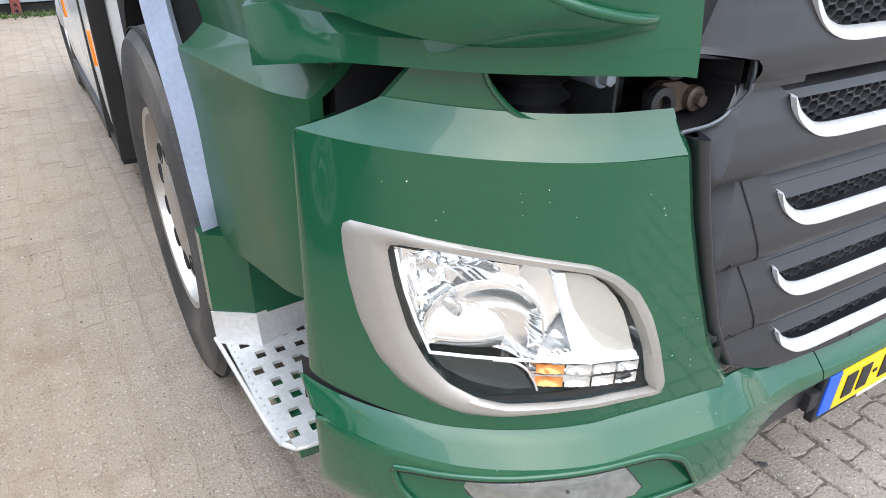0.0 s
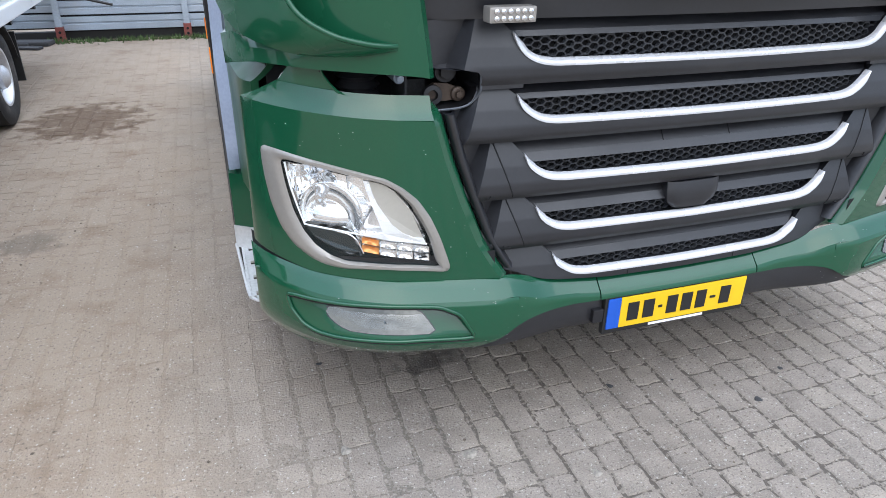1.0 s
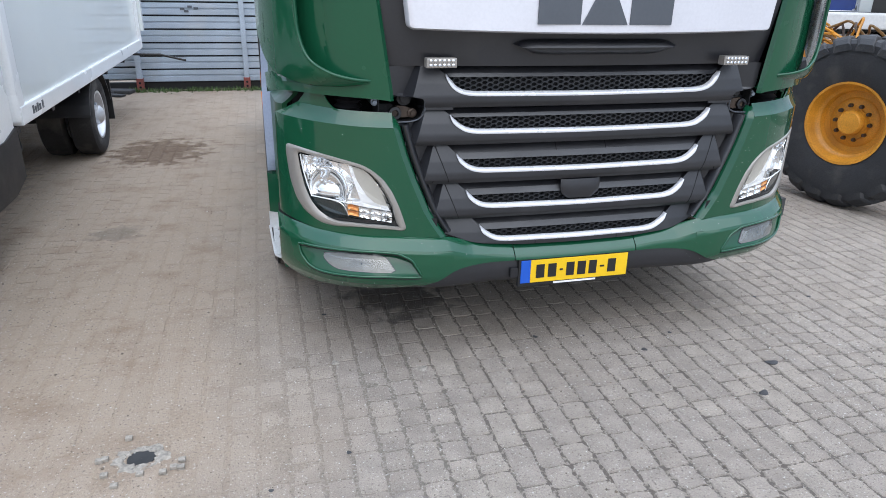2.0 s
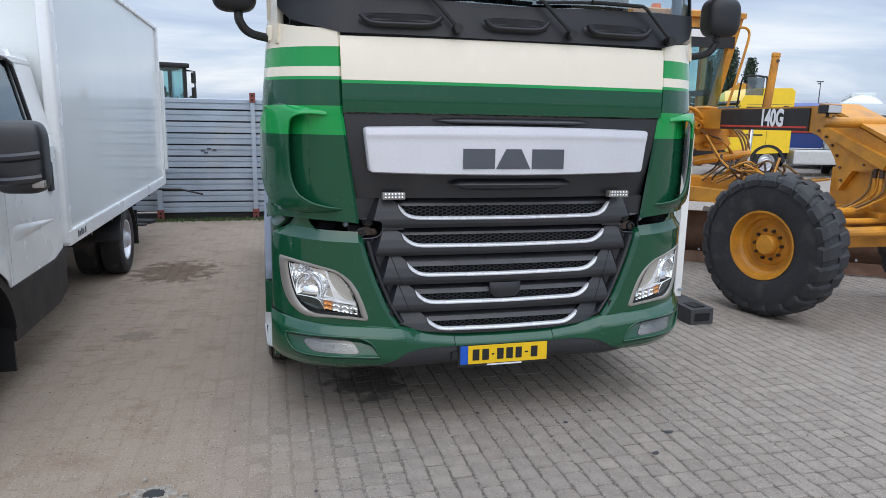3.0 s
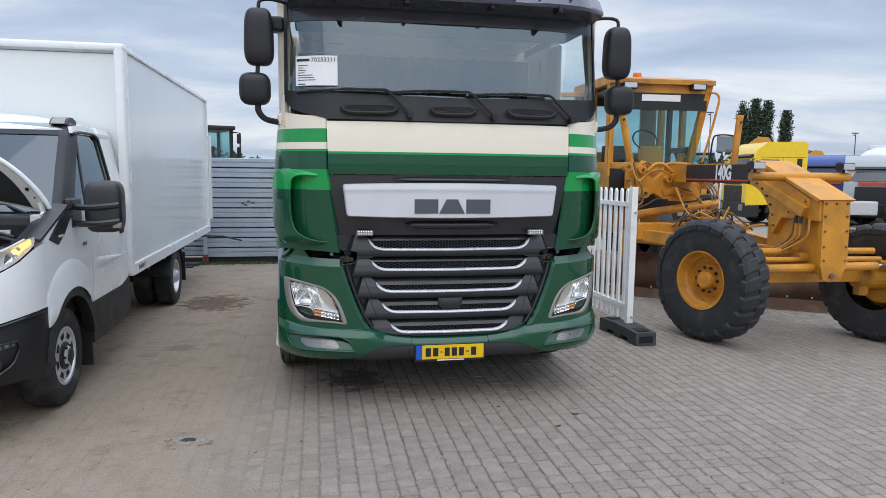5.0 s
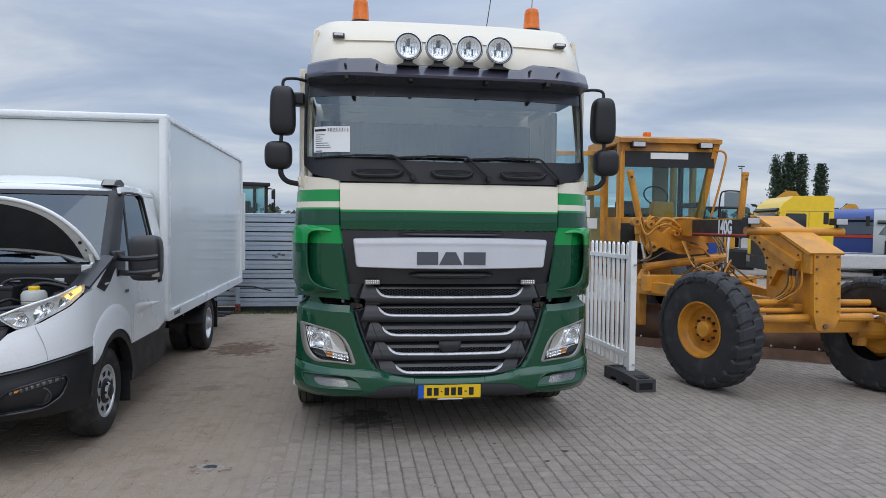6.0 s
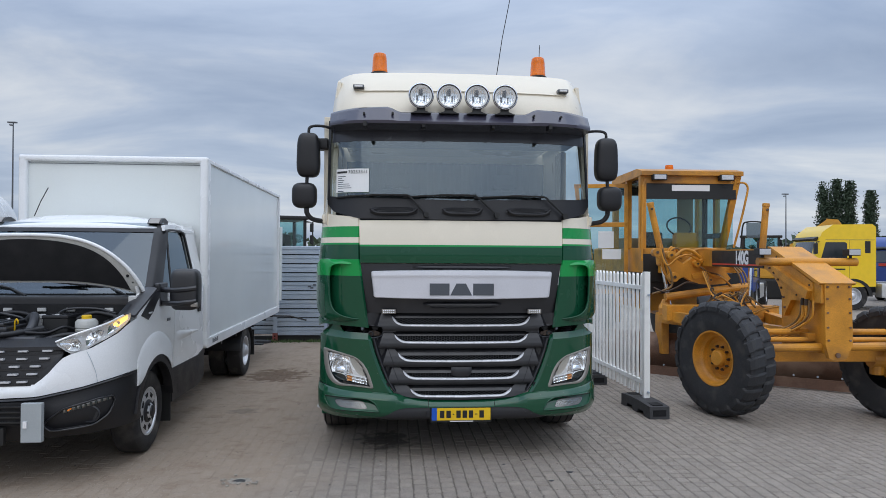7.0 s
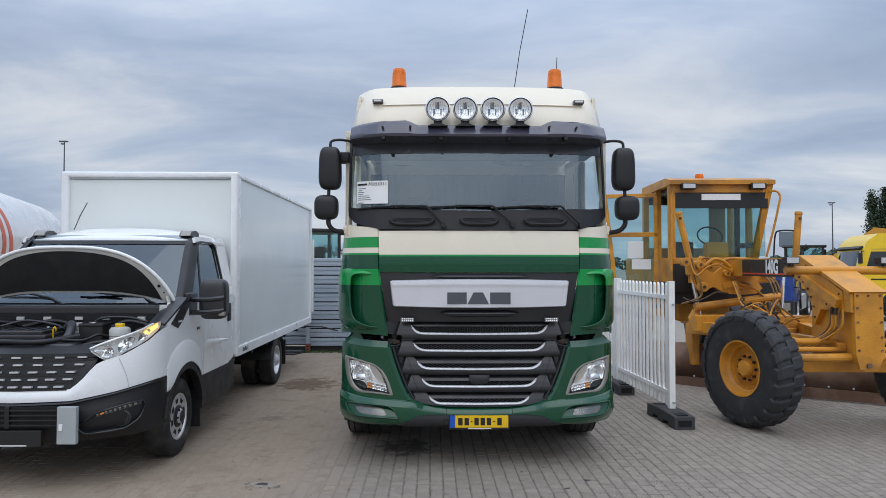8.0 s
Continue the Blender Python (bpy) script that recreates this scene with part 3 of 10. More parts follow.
# grille: five cowls one over another, each with a mesh pocket, a bright strip and horn-shaped ends
ROWS_G = [(0.592, 1.232, 1.160), (0.571, 1.080, 1.014), (0.540, 0.923, 0.857), (0.497, 0.773, 0.706), (0.433, 0.620, 0.557)]
FOOT = [(0, 0.527), (0.25, 0.530), (0.42, 0.545), (0.482, 0.556), (0.54, 0.578), (0.575, 0.589), (0.65, 0.597)]
EDGE = [(0.60, 0.578), (0.64, 0.612), (0.66, 0.630), (0.691, 0.646), (0.82, 0.700), (0.927, 0.737), (1.050, 0.772), (1.060, 0.715), (1.072, 0.684), (1.095, 0.672), (1.135, 0.672), (1.150, 0.690), (1.152, 0.800), (1.262, 0.812)]


def cowl(row, x, z):
    """Depth of the grille's skin; the last value says whether it is inside the mesh pocket."""
    tip_x, tip_z, low_z = ROWS_G[row]
    a = abs(x)
    zb = low_z - 0.055
    zt = 1.262 if row == 0 else ROWS_G[row - 1][2] - 0.055
    t = min(max((z - zb) / (zt - zb), 0), 1)
    d = pw([(0, 0.012), (0.03, -0.006), (0.14, -0.016), (0.3, -0.016), (0.6, -0.006), (1, 0.014)], t)
    seam = tip_x + 0.035 * max(0, (z - tip_z) / max(zt - tip_z, 0.01))
    rise = pw([(0, 0.12), (0.10, 0.066), (0.36, 0.036), (0.76, 0.014), (1.0, 0.0)], min(max((z - low_z) / (tip_z - low_z), 0), 1))
    if low_z < z < tip_z and a < tip_x - rise:
        return 0.055
    if z >= tip_z and a < seam:
        return lerp(0.020, 0.046, (z - tip_z) / max(zt - tip_z, 0.01))
    edge = pw(EDGE, z)
    if row < 4:
        horn = tip_x + lerp(0.14, 0.092, t)
        if a > horn:
            valley = lerp(0.040, 0.012, min(max((a - horn) / max(edge - horn, 0.02), 0), 1))
            d = lerp(d, valley, min((a - horn) / (0.016 + 0.022 * (1 - t)), 1))
    else:
        d += 0.02 * min(max((a - 0.45) / 0.2, 0), 1)
    return d


# root mesh of the grille: a near-black sheet for the dark behind it
grille = part("grille", skin(bmesh.new(), lambda u, v: ((2 * u - 1) * 0.40, rake(0.3) + 0.12, lerp(0.54, 1.25, v)), 4, 4, 0.01), "shade_black", truck, "dark grey plastic grille with bright strips and honeycomb mesh")
for row, (tip_x, tip_z, low_z) in enumerate(ROWS_G):
    zb = low_z - 0.055
    zt = 1.262 if row == 0 else ROWS_G[row - 1][2] - 0.055
    levels = [lerp(zb, low_z - 0.0005, (k / 10) ** 1.5) for k in range(11)] + [lerp(low_z + 0.0005, tip_z - 0.0008, k / 16) for k in range(17)] + [lerp(tip_z + 0.0008, zt, k / 8) for k in range(9)]
    bm = bmesh.new()
    def columns(z):
        """Stations across one half of a level: pocket edge, horn, foot of the horn, outer edge."""
        t = min(max((z - zb) / (zt - zb), 0), 1)
        e = pw(EDGE, z)
        if low_z < z < tip_z:
            b0 = tip_x - pw([(0, 0.12), (0.10, 0.066), (0.36, 0.036), (0.76, 0.014), (1.0, 0.0)], (z - low_z) / (tip_z - low_z))
        elif z >= tip_z:
            b0 = tip_x + 0.035 * (z - tip_z) / max(zt - tip_z, 0.01)
        else:
            b0 = tip_x - 0.12
        b1 = tip_x + lerp(0.14, 0.092, t) if row < 4 else lerp(b0, e, 0.4)
        b2 = b1 + 0.016 + 0.022 * (1 - t) if row < 4 else lerp(b0, e, 0.7)
        b1, b2 = min(b1, e - 0.004), min(b2, e - 0.002)
        b0 = min(b0, b1 - 0.004)
        out = [b0 * k / 16 for k in range(16)] + [b0 - 0.0004, b0 + 0.0004]
        out += [lerp(b0, b1, k / 8) for k in range(1, 9)] + [lerp(b1, b2, k / 3) for k in range(1, 4)] + [lerp(b2, e, k / 4) for k in range(1, 5)]
        return out
    stations = [columns(z) for z in levels]
    n_half = len(stations[0]) - 1
    def f(u, v):
        j = round(v * (len(levels) - 1))
        z = levels[j]
        k = round(u * 2 * n_half) - n_half
        x = stations[j][abs(k)] * (1 if k >= 0 else -1)
        if row == 4:
            z = max(z, pw(FOOT, abs(x)))
        return x, rake(x) + cowl(row, x, z), z
    skin(bm, f, 2 * n_half, len(levels) - 1)
    bmesh.ops.remove_doubles(bm, verts=bm.verts, dist=0.0002)
    smooth(part("grille_cowl", bm, "plastic", grille), 32)
    # underside of the cowl, tucked behind the one below
    bm = bmesh.new()
    def f(u, v):
        x = (2 * u - 1) * (tip_x + 0.10)
        z = max(zb, pw(FOOT, abs(x))) if row == 4 else zb
        return x, rake(x) + lerp(0.012, 0.075, v), z + 0.0015
    part("cowl_underside", skin(bm, f, 30, 1), "black", grille)
    # near-black sheet behind the mesh stands in for unlit depth
    part("mesh_backing", skin(bmesh.new(), lambda u, v: ((2 * u - 1) * (tip_x - 0.004), rake((2 * u - 1) * tip_x) + 0.046, lerp(low_z + 0.001, tip_z, v)), 12, 1), "shade_black", grille)
    # honeycomb
    bm = bmesh.new()
    ha, ch = 0.0150, 0.0185
    zc = tip_z - 0.008
    k_row = 0
    while zc > low_z - 0.004:
        rise = pw([(0, 0.09), (0.10, 0.062), (0.36, 0.032), (0.76, 0.012), (1.0, 0.0)], min(max((zc - low_z) / (tip_z - low_z), 0), 1))
        half_row = tip_x - rise
        n_cells = int(2 * half_row / (3 * ha)) + 2
        for i in range(n_cells):
            cx = (i - n_cells // 2 + 0.5 * (k_row % 2)) * 3 * ha
            if abs(cx) > half_row:
                continue
            y0 = rake(cx) + 0.026
            ring = [(cx + ha, 0), (cx + ha / 2, ch / 2), (cx - ha / 2, ch / 2), (cx - ha, 0), (cx - ha / 2, -ch / 2), (cx + ha / 2, -ch / 2)]
            outer = [bm.verts.new((cx + (px_ - cx), y0, zc + pz)) for px_, pz in ring]
            inner = [bm.verts.new((cx + (px_ - cx) * 0.88, y0, zc + pz * 0.84)) for px_, pz in ring]
            deep = [bm.verts.new((cx + (px_ - cx) * 0.80, y0 + 0.012, zc + pz * 0.76)) for px_, pz in ring]
            for k in range(6):
                j = (k + 1) % 6
                bm.faces.new((outer[k], outer[j], inner[j], inner[k]))
                bm.faces.new((inner[k], inner[j], deep[j], deep[k]))
        zc -= ch * 0.5
        k_row += 1
    part("honeycomb", bm, "mesh_grey", grille, "dark honeycomb mesh")
    # sloping cover over the upper part of the mesh, taller on the lower rows
    drop = 0.022 if row > 1 else 0.012
    bm = bmesh.new()
    def f(u, v):
        x = (2 * u - 1) * (tip_x - lerp(0.020, 0.002, v))
        return x, rake(x) + lerp(0.0195 - 0.6 * drop, 0.0195, v), lerp(tip_z - drop, tip_z + 0.001, v)
    smooth(part("mesh_cover", skin(bm, f, 30, 3, 0.004), "plastic", grille), 40)
    # bright strip, curling up at both ends
    bm = bmesh.new()
    path = curve_pts([(-tip_x, 0, tip_z), (-tip_x + 0.014, 0, tip_z - 0.022), (-tip_x + 0.036, 0, low_z + 0.024), (-tip_x + 0.066, 0, low_z + 0.0085), (-tip_x + 0.105, 0, low_z + 0.0015), (-tip_x + 0.16, 0, low_z), (-tip_x + 0.26, 0, low_z - 0.001), (0, 0, low_z - 0.003), (tip_x - 0.26, 0, low_z - 0.001), (tip_x - 0.16, 0, low_z), (tip_x - 0.105, 0, low_z + 0.0015), (tip_x - 0.066, 0, low_z + 0.0085), (tip_x - 0.036, 0, low_z + 0.024), (tip_x - 0.014, 0, tip_z - 0.022), (tip_x, 0, tip_z)], 8)
    def f(u, v):
        k = round(u * (len(path) - 1))
        p = path[k]
        d = (path[min(k + 1, len(path) - 1)] - path[max(k - 1, 0)]).normalized()
        nrm = Vector((-d.z, 0, d.x))
        w = 0.0085 * min(1.0, 0.30 + 8 * min(u, 1 - u))
        q = p + nrm * lerp(-w, w, v)
        t_ = max(0.0, (q.z - low_z) / (tip_z - low_z))
        return q.x, rake(q.x) - 0.017 - 0.005 * math.sin(math.pi * v) + 0.009 * t_ + 0.010 * v, q.z
    skin(bm, f, len(path) - 1, 4, 0.010)
    smooth(part("bright_strip", bm, "bright_strip", grille, "bright silver strip"), 50)
    # joint lines between the mouldings
    for s in (-1, 1):
        lines = []
        if row in (2, 3):
            lines.append([(s * lerp(tip_x + 0.085, tip_x + 0.028, k / 14), lerp(zt - 0.002, zb + 0.003, k / 14)) for k in range(15)])
            lines.append([(s * (edge_ - 0.004), z_) for edge_, z_ in ((pw(EDGE, zb) + 0.0, zb + 0.004), (pw(EDGE, zb) - 0.05, zb + 0.012), (tip_x + 0.10, zb + 0.022))])
        if row == 2:
            lines.append([(s * 0.112, lerp(zt, tip_z, k / 4)) for k in range(5)])
        if row == 4:
            lines.append([(s * 0.19, lerp(low_z - 0.014, 0.530, k / 4)) for k in range(5)])
        for pts in lines:
            bm = bmesh.new()
            tube(bm, [(x_, rake(x_) + cowl(row, x_, z_) - 0.0002, z_) for x_, z_ in pts], 0.0019, 5)
            part("joint", bm, "shade_black", grille)
for s in (-1, 1):
    # rim of the opening for the hinge
    pts = curve_pts([(s * 0.772, 0, 1.052), (s * 0.715, 0, 1.056), (s * 0.684, 0, 1.070), (s * 0.671, 0, 1.095), (s * 0.671, 0, 1.135), (s * 0.680, 0, 1.150)], 6)
    bm = bmesh.new()
    tube(bm, [(p.x, rake(p.x) + lerp(0.010, -0.004, min(max((p.z - 1.07) / 0.03, 0), 1)), p.z) for p in pts], 0.0030, 6)
    smooth(part("opening_rim", bm, "letter", grille))
    part("cowl_cheek", skin(bmesh.new(), lambda u, v: (s * lerp(0.56, 0.671, u), rake(lerp(0.56, 0.671, u)) - 0.005, lerp(1.100, 1.151, v)), 6, 3, 0.01), "plastic", grille)
    wall = pts + [Vector((s * 0.690, 0, 1.150)), Vector((s * 0.74, 0, 1.150)), Vector((s * 0.80, 0, 1.150))]
    part("opening_wall", skin(bmesh.new(), lambda u, v: (wall[round(u * (len(wall) - 1))].x, rake(wall[round(u * (len(wall) - 1))].x) + 0.014 + 0.15 * v, wall[round(u * (len(wall) - 1))].z), len(wall) - 1, 2), "black", grille)
    def f(u, v):
        z = lerp(0.604, 1.046, u)
        x = pw([(0.588, 0.578), (0.63, 0.606), (0.70, 0.648), (0.83, 0.70), (0.93, 0.735), (1.034, 0.764), (1.05, 0.768)], z) - 0.006 - 0.034 * v
        return s * x, rake(x) - 0.010 - 0.012 * math.sin(math.pi * min(v * 1.1, 1)) + 0.030 * v ** 3, z
    smooth(part("grille_frame", skin(bmesh.new(), f, 40, 6, 0.02), "plastic", grille, "dark rounded frame along the grille"), 60)
# blank cover over the fourth row
bm = bmesh.new()
def f(u, v):
    w = pw([(0, 0.060), (0.25, 0.082), (0.6, 0.088), (1, 0.088)], v)
    x = (2 * u - 1) * w
    return x, rake(x) - 0.010 - 0.006 * math.sin(math.pi * v) + 0.012 * abs(2 * u - 1) ** 6, lerp(0.722, 0.803, v)
skin(bm, f, 12, 8, 0.05)
smooth(part("sensor_cover", bm, "plastic", grille), 40)

# flash lamps above the top strip
for s in (-1, 1):
    led = part("flash_lamp", bevelled(box(bmesh.new(), (s * 0.622 - 0.058, nose(0.62) - 0.022, 1.262), (s * 0.622 + 0.058, nose(0.62) + 0.02, 1.298)), 0.006), "satin", truck, "small silver flashing lamp with clear lens")
    bm = bmesh.new()
    for i in range(6):
        for j in range(2):
            c = (s * 0.622 - 0.042 + i * 0.0168, nose(0.62) - 0.0225, 1.2725 + j * 0.0155)
            lathe(bm, [(0.0065, 0.0), (0.006, 0.004), (0.003, 0.0055), (0.0005, 0.006)], c, (0, -1, 0), 8)
    part("flash_lens", bm, "chrome", led)

# air-deflecting corners
for s in (-1, 1):
    bm = bmesh.new()
    def f(u, v):
        z = lerp(1.138, 2.078 + 0.16 * u ** 1.5, v)
        k = u * lerp(0.90, 1.5, min(max((z - 1.22) / 0.35, 0), 1))
        x, y = corner(k)
        inner = pw([(1.15, 0.805), (1.7, 0.882), (2.05, 0.888)], z)
        x = lerp(inner, x, min(k / 0.35, 1)) if k < 0.35 else x
        y = nose(x) if k < 0.35 else y
        z = z + (0.02 * math.sin(math.pi * min(k, 1)) - 0.05 * max(0, k - 0.6)) * (1 - v)
        tuck = min(max((z - 1.20) / 0.06, 0), 1) * min(max((1.69 - z) / 0.04, 0), 1)
        x = min(x, 1.25 - 0.112 * tuck)
        y += 0.11 * tuck * min(max((x - 0.99) / 0.14, 0), 1) ** 2
        belly = (1 - tuck) * 0.018 * math.sin(math.pi * min(max((z - 1.15) / 0.6, 0), 1)) * min(k, 1)
        return s * (x + belly - 0.045 * max(0, (z - 1.75) / 0.4) * min(1, max(0, k - 0.2))), y - belly * 0.3 + (0.03 * max(0, (z - 1.75) / 0.4) if k < 1.2 else 0), z
    skin(bm, f, 30, 30, 0.02, (-s * 0.7, 0.7, 0))
    smooth(part("corner_panel", bm, "column", truck, "dark green corner panel with bright green and cream stripes"), 35)
    def f(u, v):
        x = lerp(0.81, 1.235, u)
        return s * lerp(x, 0.95, 0.25 * v), nose(x) + 0.015 + 0.28 * v, 1.15 + 0.012 * math.sin(math.pi * u)
    part("corner_underside", skin(bmesh.new(), f, 16, 3, 0.02, (0, 0, 1)), "green", truck)
    # hooked vane that stands off the corner
    inner = curve_pts([(0.945, 0, 1.676), (1.03, 0, 1.682), (1.085, 0, 1.676), (1.122, 0, 1.650), (1.133, 0, 1.590), (1.133, 0, 1.480), (1.125, 0, 1.370), (1.095, 0, 1.290), (1.03, 0, 1.245), (0.95, 0, 1.222), (0.88, 0, 1.212)], 6)
    outer = curve_pts([(0.945, 0, 1.688), (1.06, 0, 1.716), (1.16, 0, 1.724), (1.225, 0, 1.690), (1.247, 0, 1.610), (1.248, 0, 1.480), (1.245, 0, 1.350), (1.205, 0, 1.240), (1.10, 0, 1.196), (0.98, 0, 1.190), (0.88, 0, 1.203)], 6)
    def stand(u):
        return (0.056 + 0.014 * math.sin(math.pi * u)) * min(1.0, 5.5 * u, 5.5 * (1 - u)) ** 0.8
    def f(u, v):
        k = round(u * (len(inner) - 1))
        p = inner[k].lerp(outer[k], v)
        x = min(p.x, 1.2485)
        out = stand(u) * (1 - 0.72 * v ** 1.5) + 0.003
        return s * (x + 0.020 * v * min(1, 6 * u, 6 * (1 - u))), nose(x) - out, p.z
    vane = smooth(part("air_deflector", skin(bmesh.new(), f, len(inner) - 1, 10, 0.014, (-s * 0.6, 0.8, 0)), "column", truck, "hooked green air deflector vane standing off the corner"), 50)
    smooth(part("vane_edge", tube(bmesh.new(), [(s * p.x, nose(p.x) - stand(i / (len(inner) - 1)) + 0.002, p.z) for i, p in enumerate(inner)], 0.0065, 8), "column", vane), 60)
    part("slot_backing", skin(bmesh.new(), lambda u, v: (s * lerp(0.985, 1.236, u), nose(lerp(0.985, 1.236, u)) + 0.010 + 0.012 * u, lerp(1.21, 1.70, v)), 16, 4, 0.015), "column", vane)

# headlamp panels, with the lamp opening cut through
LAMP = rounded([(1.190, 0.938), (1.184, 0.950), (1.143, 0.945), (1.09, 0.936), (1.032, 0.925), (0.967, 0.910), (0.913, 0.896), (0.873, 0.872), (0.833, 0.836), (0.801, 0.786), (0.775, 0.726), (0.747, 0.640), (0.752, 0.627), (0.764, 0.625), (0.819, 0.632), (0.916, 0.642), (0.97, 0.641), (1.019, 0.638), (1.065, 0.644), (1.10, 0.659), (1.136, 0.688), (1.162, 0.733), (1.179, 0.795), (1.187, 0.859), (1.190, 0.909)], 3, 0.25)
LENS = rounded([(1.147, 0.914), (1.142, 0.922), (1.108, 0.920), (1.051, 0.911), (0.956, 0.892), (0.917, 0.881), (0.888, 0.863), (0.853, 0.825), (0.82, 0.765), (0.801, 0.720), (0.786, 0.658), (0.772, 0.640), (0.857, 0.652), (0.971, 0.659), (1.01, 0.660), (1.048, 0.672), (1.083, 0.697), (1.108, 0.733), (1.128, 0.787), (1.141, 0.857)], 3, 0.2)
C_L = (0.965, 0.78)
N_L = 180
lamp_ring, lens_ring = ray_outline(LAMP, C_L, N_L), ray_outline(LENS, C_L, N_L)
PANEL = [(0.794, 1.036), (0.95, 1.045), (1.222, 1.062), (1.228, 0.648), (1.10, 0.618), (0.90, 0.607), (0.608, 0.590), (0.636, 0.63), (0.678, 0.70), (0.730, 0.83), (0.765, 0.93)]
panel_ring = ray_outline(PANEL, C_L, N_L)
INNER = [(0.588, 0.578), (0.63, 0.606), (0.70, 0.648), (0.83, 0.70), (0.93, 0.735), (1.034, 0.764)]


OPTIC = [(1.136, 0.914), (1.128, 0.848), (1.103, 0.752), (1.024, 0.747), (0.985, 0.735), (0.968, 0.690), (0.795, 0.652), (0.806, 0.710), (0.825, 0.765), (0.857, 0.822), (0.890, 0.859), (0.956, 0.886), (1.051, 0.905)]


def on_nose(x):
    return nose(min(x, 1.2499))


for s in (-1, 1):
    bm = bmesh.new()
    def f(u, v):
        k = round(u * N_L) % N_L
        a, b = lamp_ring[k], panel_ring[k]
        x, z = lerp(a[0], b[0], v), lerp(a[1], b[1], v)
        return s * x, on_nose(x), z
    skin(bm, f, N_L, 8, 0.012, (0, 1, 0), closed=True)
    flank = smooth(part("headlamp_panel", bm, "green", truck, "glossy dark green headlamp panel with stone chips"), 30)
    # the chamfered edge beside the grille
    bm = bmesh.new()
    def f(u, v):
        z = lerp(0.588, 1.078, u)
        inner_x = pw(INNER + [(1.060, 0.772), (1.080, 0.792)], z)
        x = lerp(inner_x + 0.030 if z < 1.036 else 0.796, inner_x, v)
        return s * x, nose(x) + 0.024 * v + 0.03 * max(0, v - 0.8) + 0.66 * max(0, z - 1.036), z
    smooth(part("panel_chamfer", skin(bm, f, 40, 5, 0.010), "green", flank), 24)
    # the side return of the panel
    bm = bmesh.new()
    def f(u, v):
        x = lerp(1.228, 1.222, v)
        return s * (x - 0.10 * u), nose(x) + 0.05 * u, lerp(0.648, 1.062, v)
    part("panel_return", skin(bm, f, 2, 6), "green", flank)
    # sloping ledge on top
    bm = bmesh.new()
    def f(u, v):
        x = lerp(0.795, 0.88, u / 0.25) if u < 0.25 else 0.88 + 0.342 * math.sin((u - 0.25) / 0.75 * math.pi / 2)
        back = x - 0.085 * max(0.0, (x - 0.98) / 0.242) ** 1.3
        zt = pw([(0.745, 1.036), (0.95, 1.045), (1.222, 1.062)], x)
        return s * lerp(x, back, v), lerp(nose(x), nose(back) + 0.036, v), zt + 0.052 * v - 0.003 * math.sin(math.pi * v)
    skin(bm, f, 40, 4, 0.008, (0, 0.5, -0.8))
    smooth(part("panel_ledge", bm, "green", flank), 30)
    # set-back upper part behind the ledge, cut out in a curve towards the grille
    bm = bmesh.new()
    def f(u, v):
        z = lerp(1.076, 1.185, v)
        x = lerp(pw([(1.076, 0.86), (1.080, 0.93), (1.083, 0.968), (1.092, 1.0), (1.113, 1.021), (1.137, 1.036), (1.2, 1.05)], z), pw([(1.07, 1.150), (1.108, 1.137), (1.185, 1.085)], z), u)
        return s * x, nose(x) + 0.037 + 0.006 * v, z
    skin(bm, f, 16, 26, 0.010)
    smooth(part("panel_upper", bm, "green", flank), 30)
    pts = [(s * x_, nose(x_) + 0.036, z_) for x_, z_ in ((0.86, 1.086), (0.93, 1.087), (0.968, 1.089), (1.0, 1.096), (1.021, 1.115), (1.036, 1.139), (1.045, 1.17))]
    smooth(part("cut_edge", tube(bmesh.new(), curve_pts(pts, 5), 0.004, 6), "green", flank))
    # bezel
    headlamp = part("headlamp", bmesh.new(), "black", truck, "clear headlamp in a satin silver bezel")
    bm = bmesh.new()
    def f(u, v):
        k = round(u * N_L) % N_L
        a, b = lens_ring[k], lamp_ring[k]
        x, z = lerp(a[0], b[0], v), lerp(a[1], b[1], v)
        return s * x, on_nose(x) - 0.006 + 0.010 * (v == 0) + 0.006 * (v == 1) , z
    skin(bm, f, N_L, 4, 0.012, (0, 1, 0), closed=True)
    smooth(part("bezel", bm, "satin", headlamp, "satin silver bezel"), 50)
    # dark housing behind everything
    bm = bmesh.new()
    def f(u, v):
        k = round(u * N_L) % N_L
        a = lens_ring[k]
        w = pw([(0, 1.0), (0.6, 0.97), (0.8, 0.6), (1, 0.0)], v)
        x, z = lerp(C_L[0], a[0], w), lerp(C_L[1], a[1], w)
        return s * x, on_nose(x) + 0.006 + pw([(0, 0), (0.6, 0.026), (0.8, 0.075), (1, 0.085)], v), z
    skin(bm, f, N_L, 5, closed=True)
    smooth(part("housing", bm, "gloss_black", headlamp), 40)
    # silvered reflector with a wide upper and a round lower bowl
    bm = bmesh.new()
    optic_ring = ray_outline(OPTIC, (1.0, 0.80), N_L)
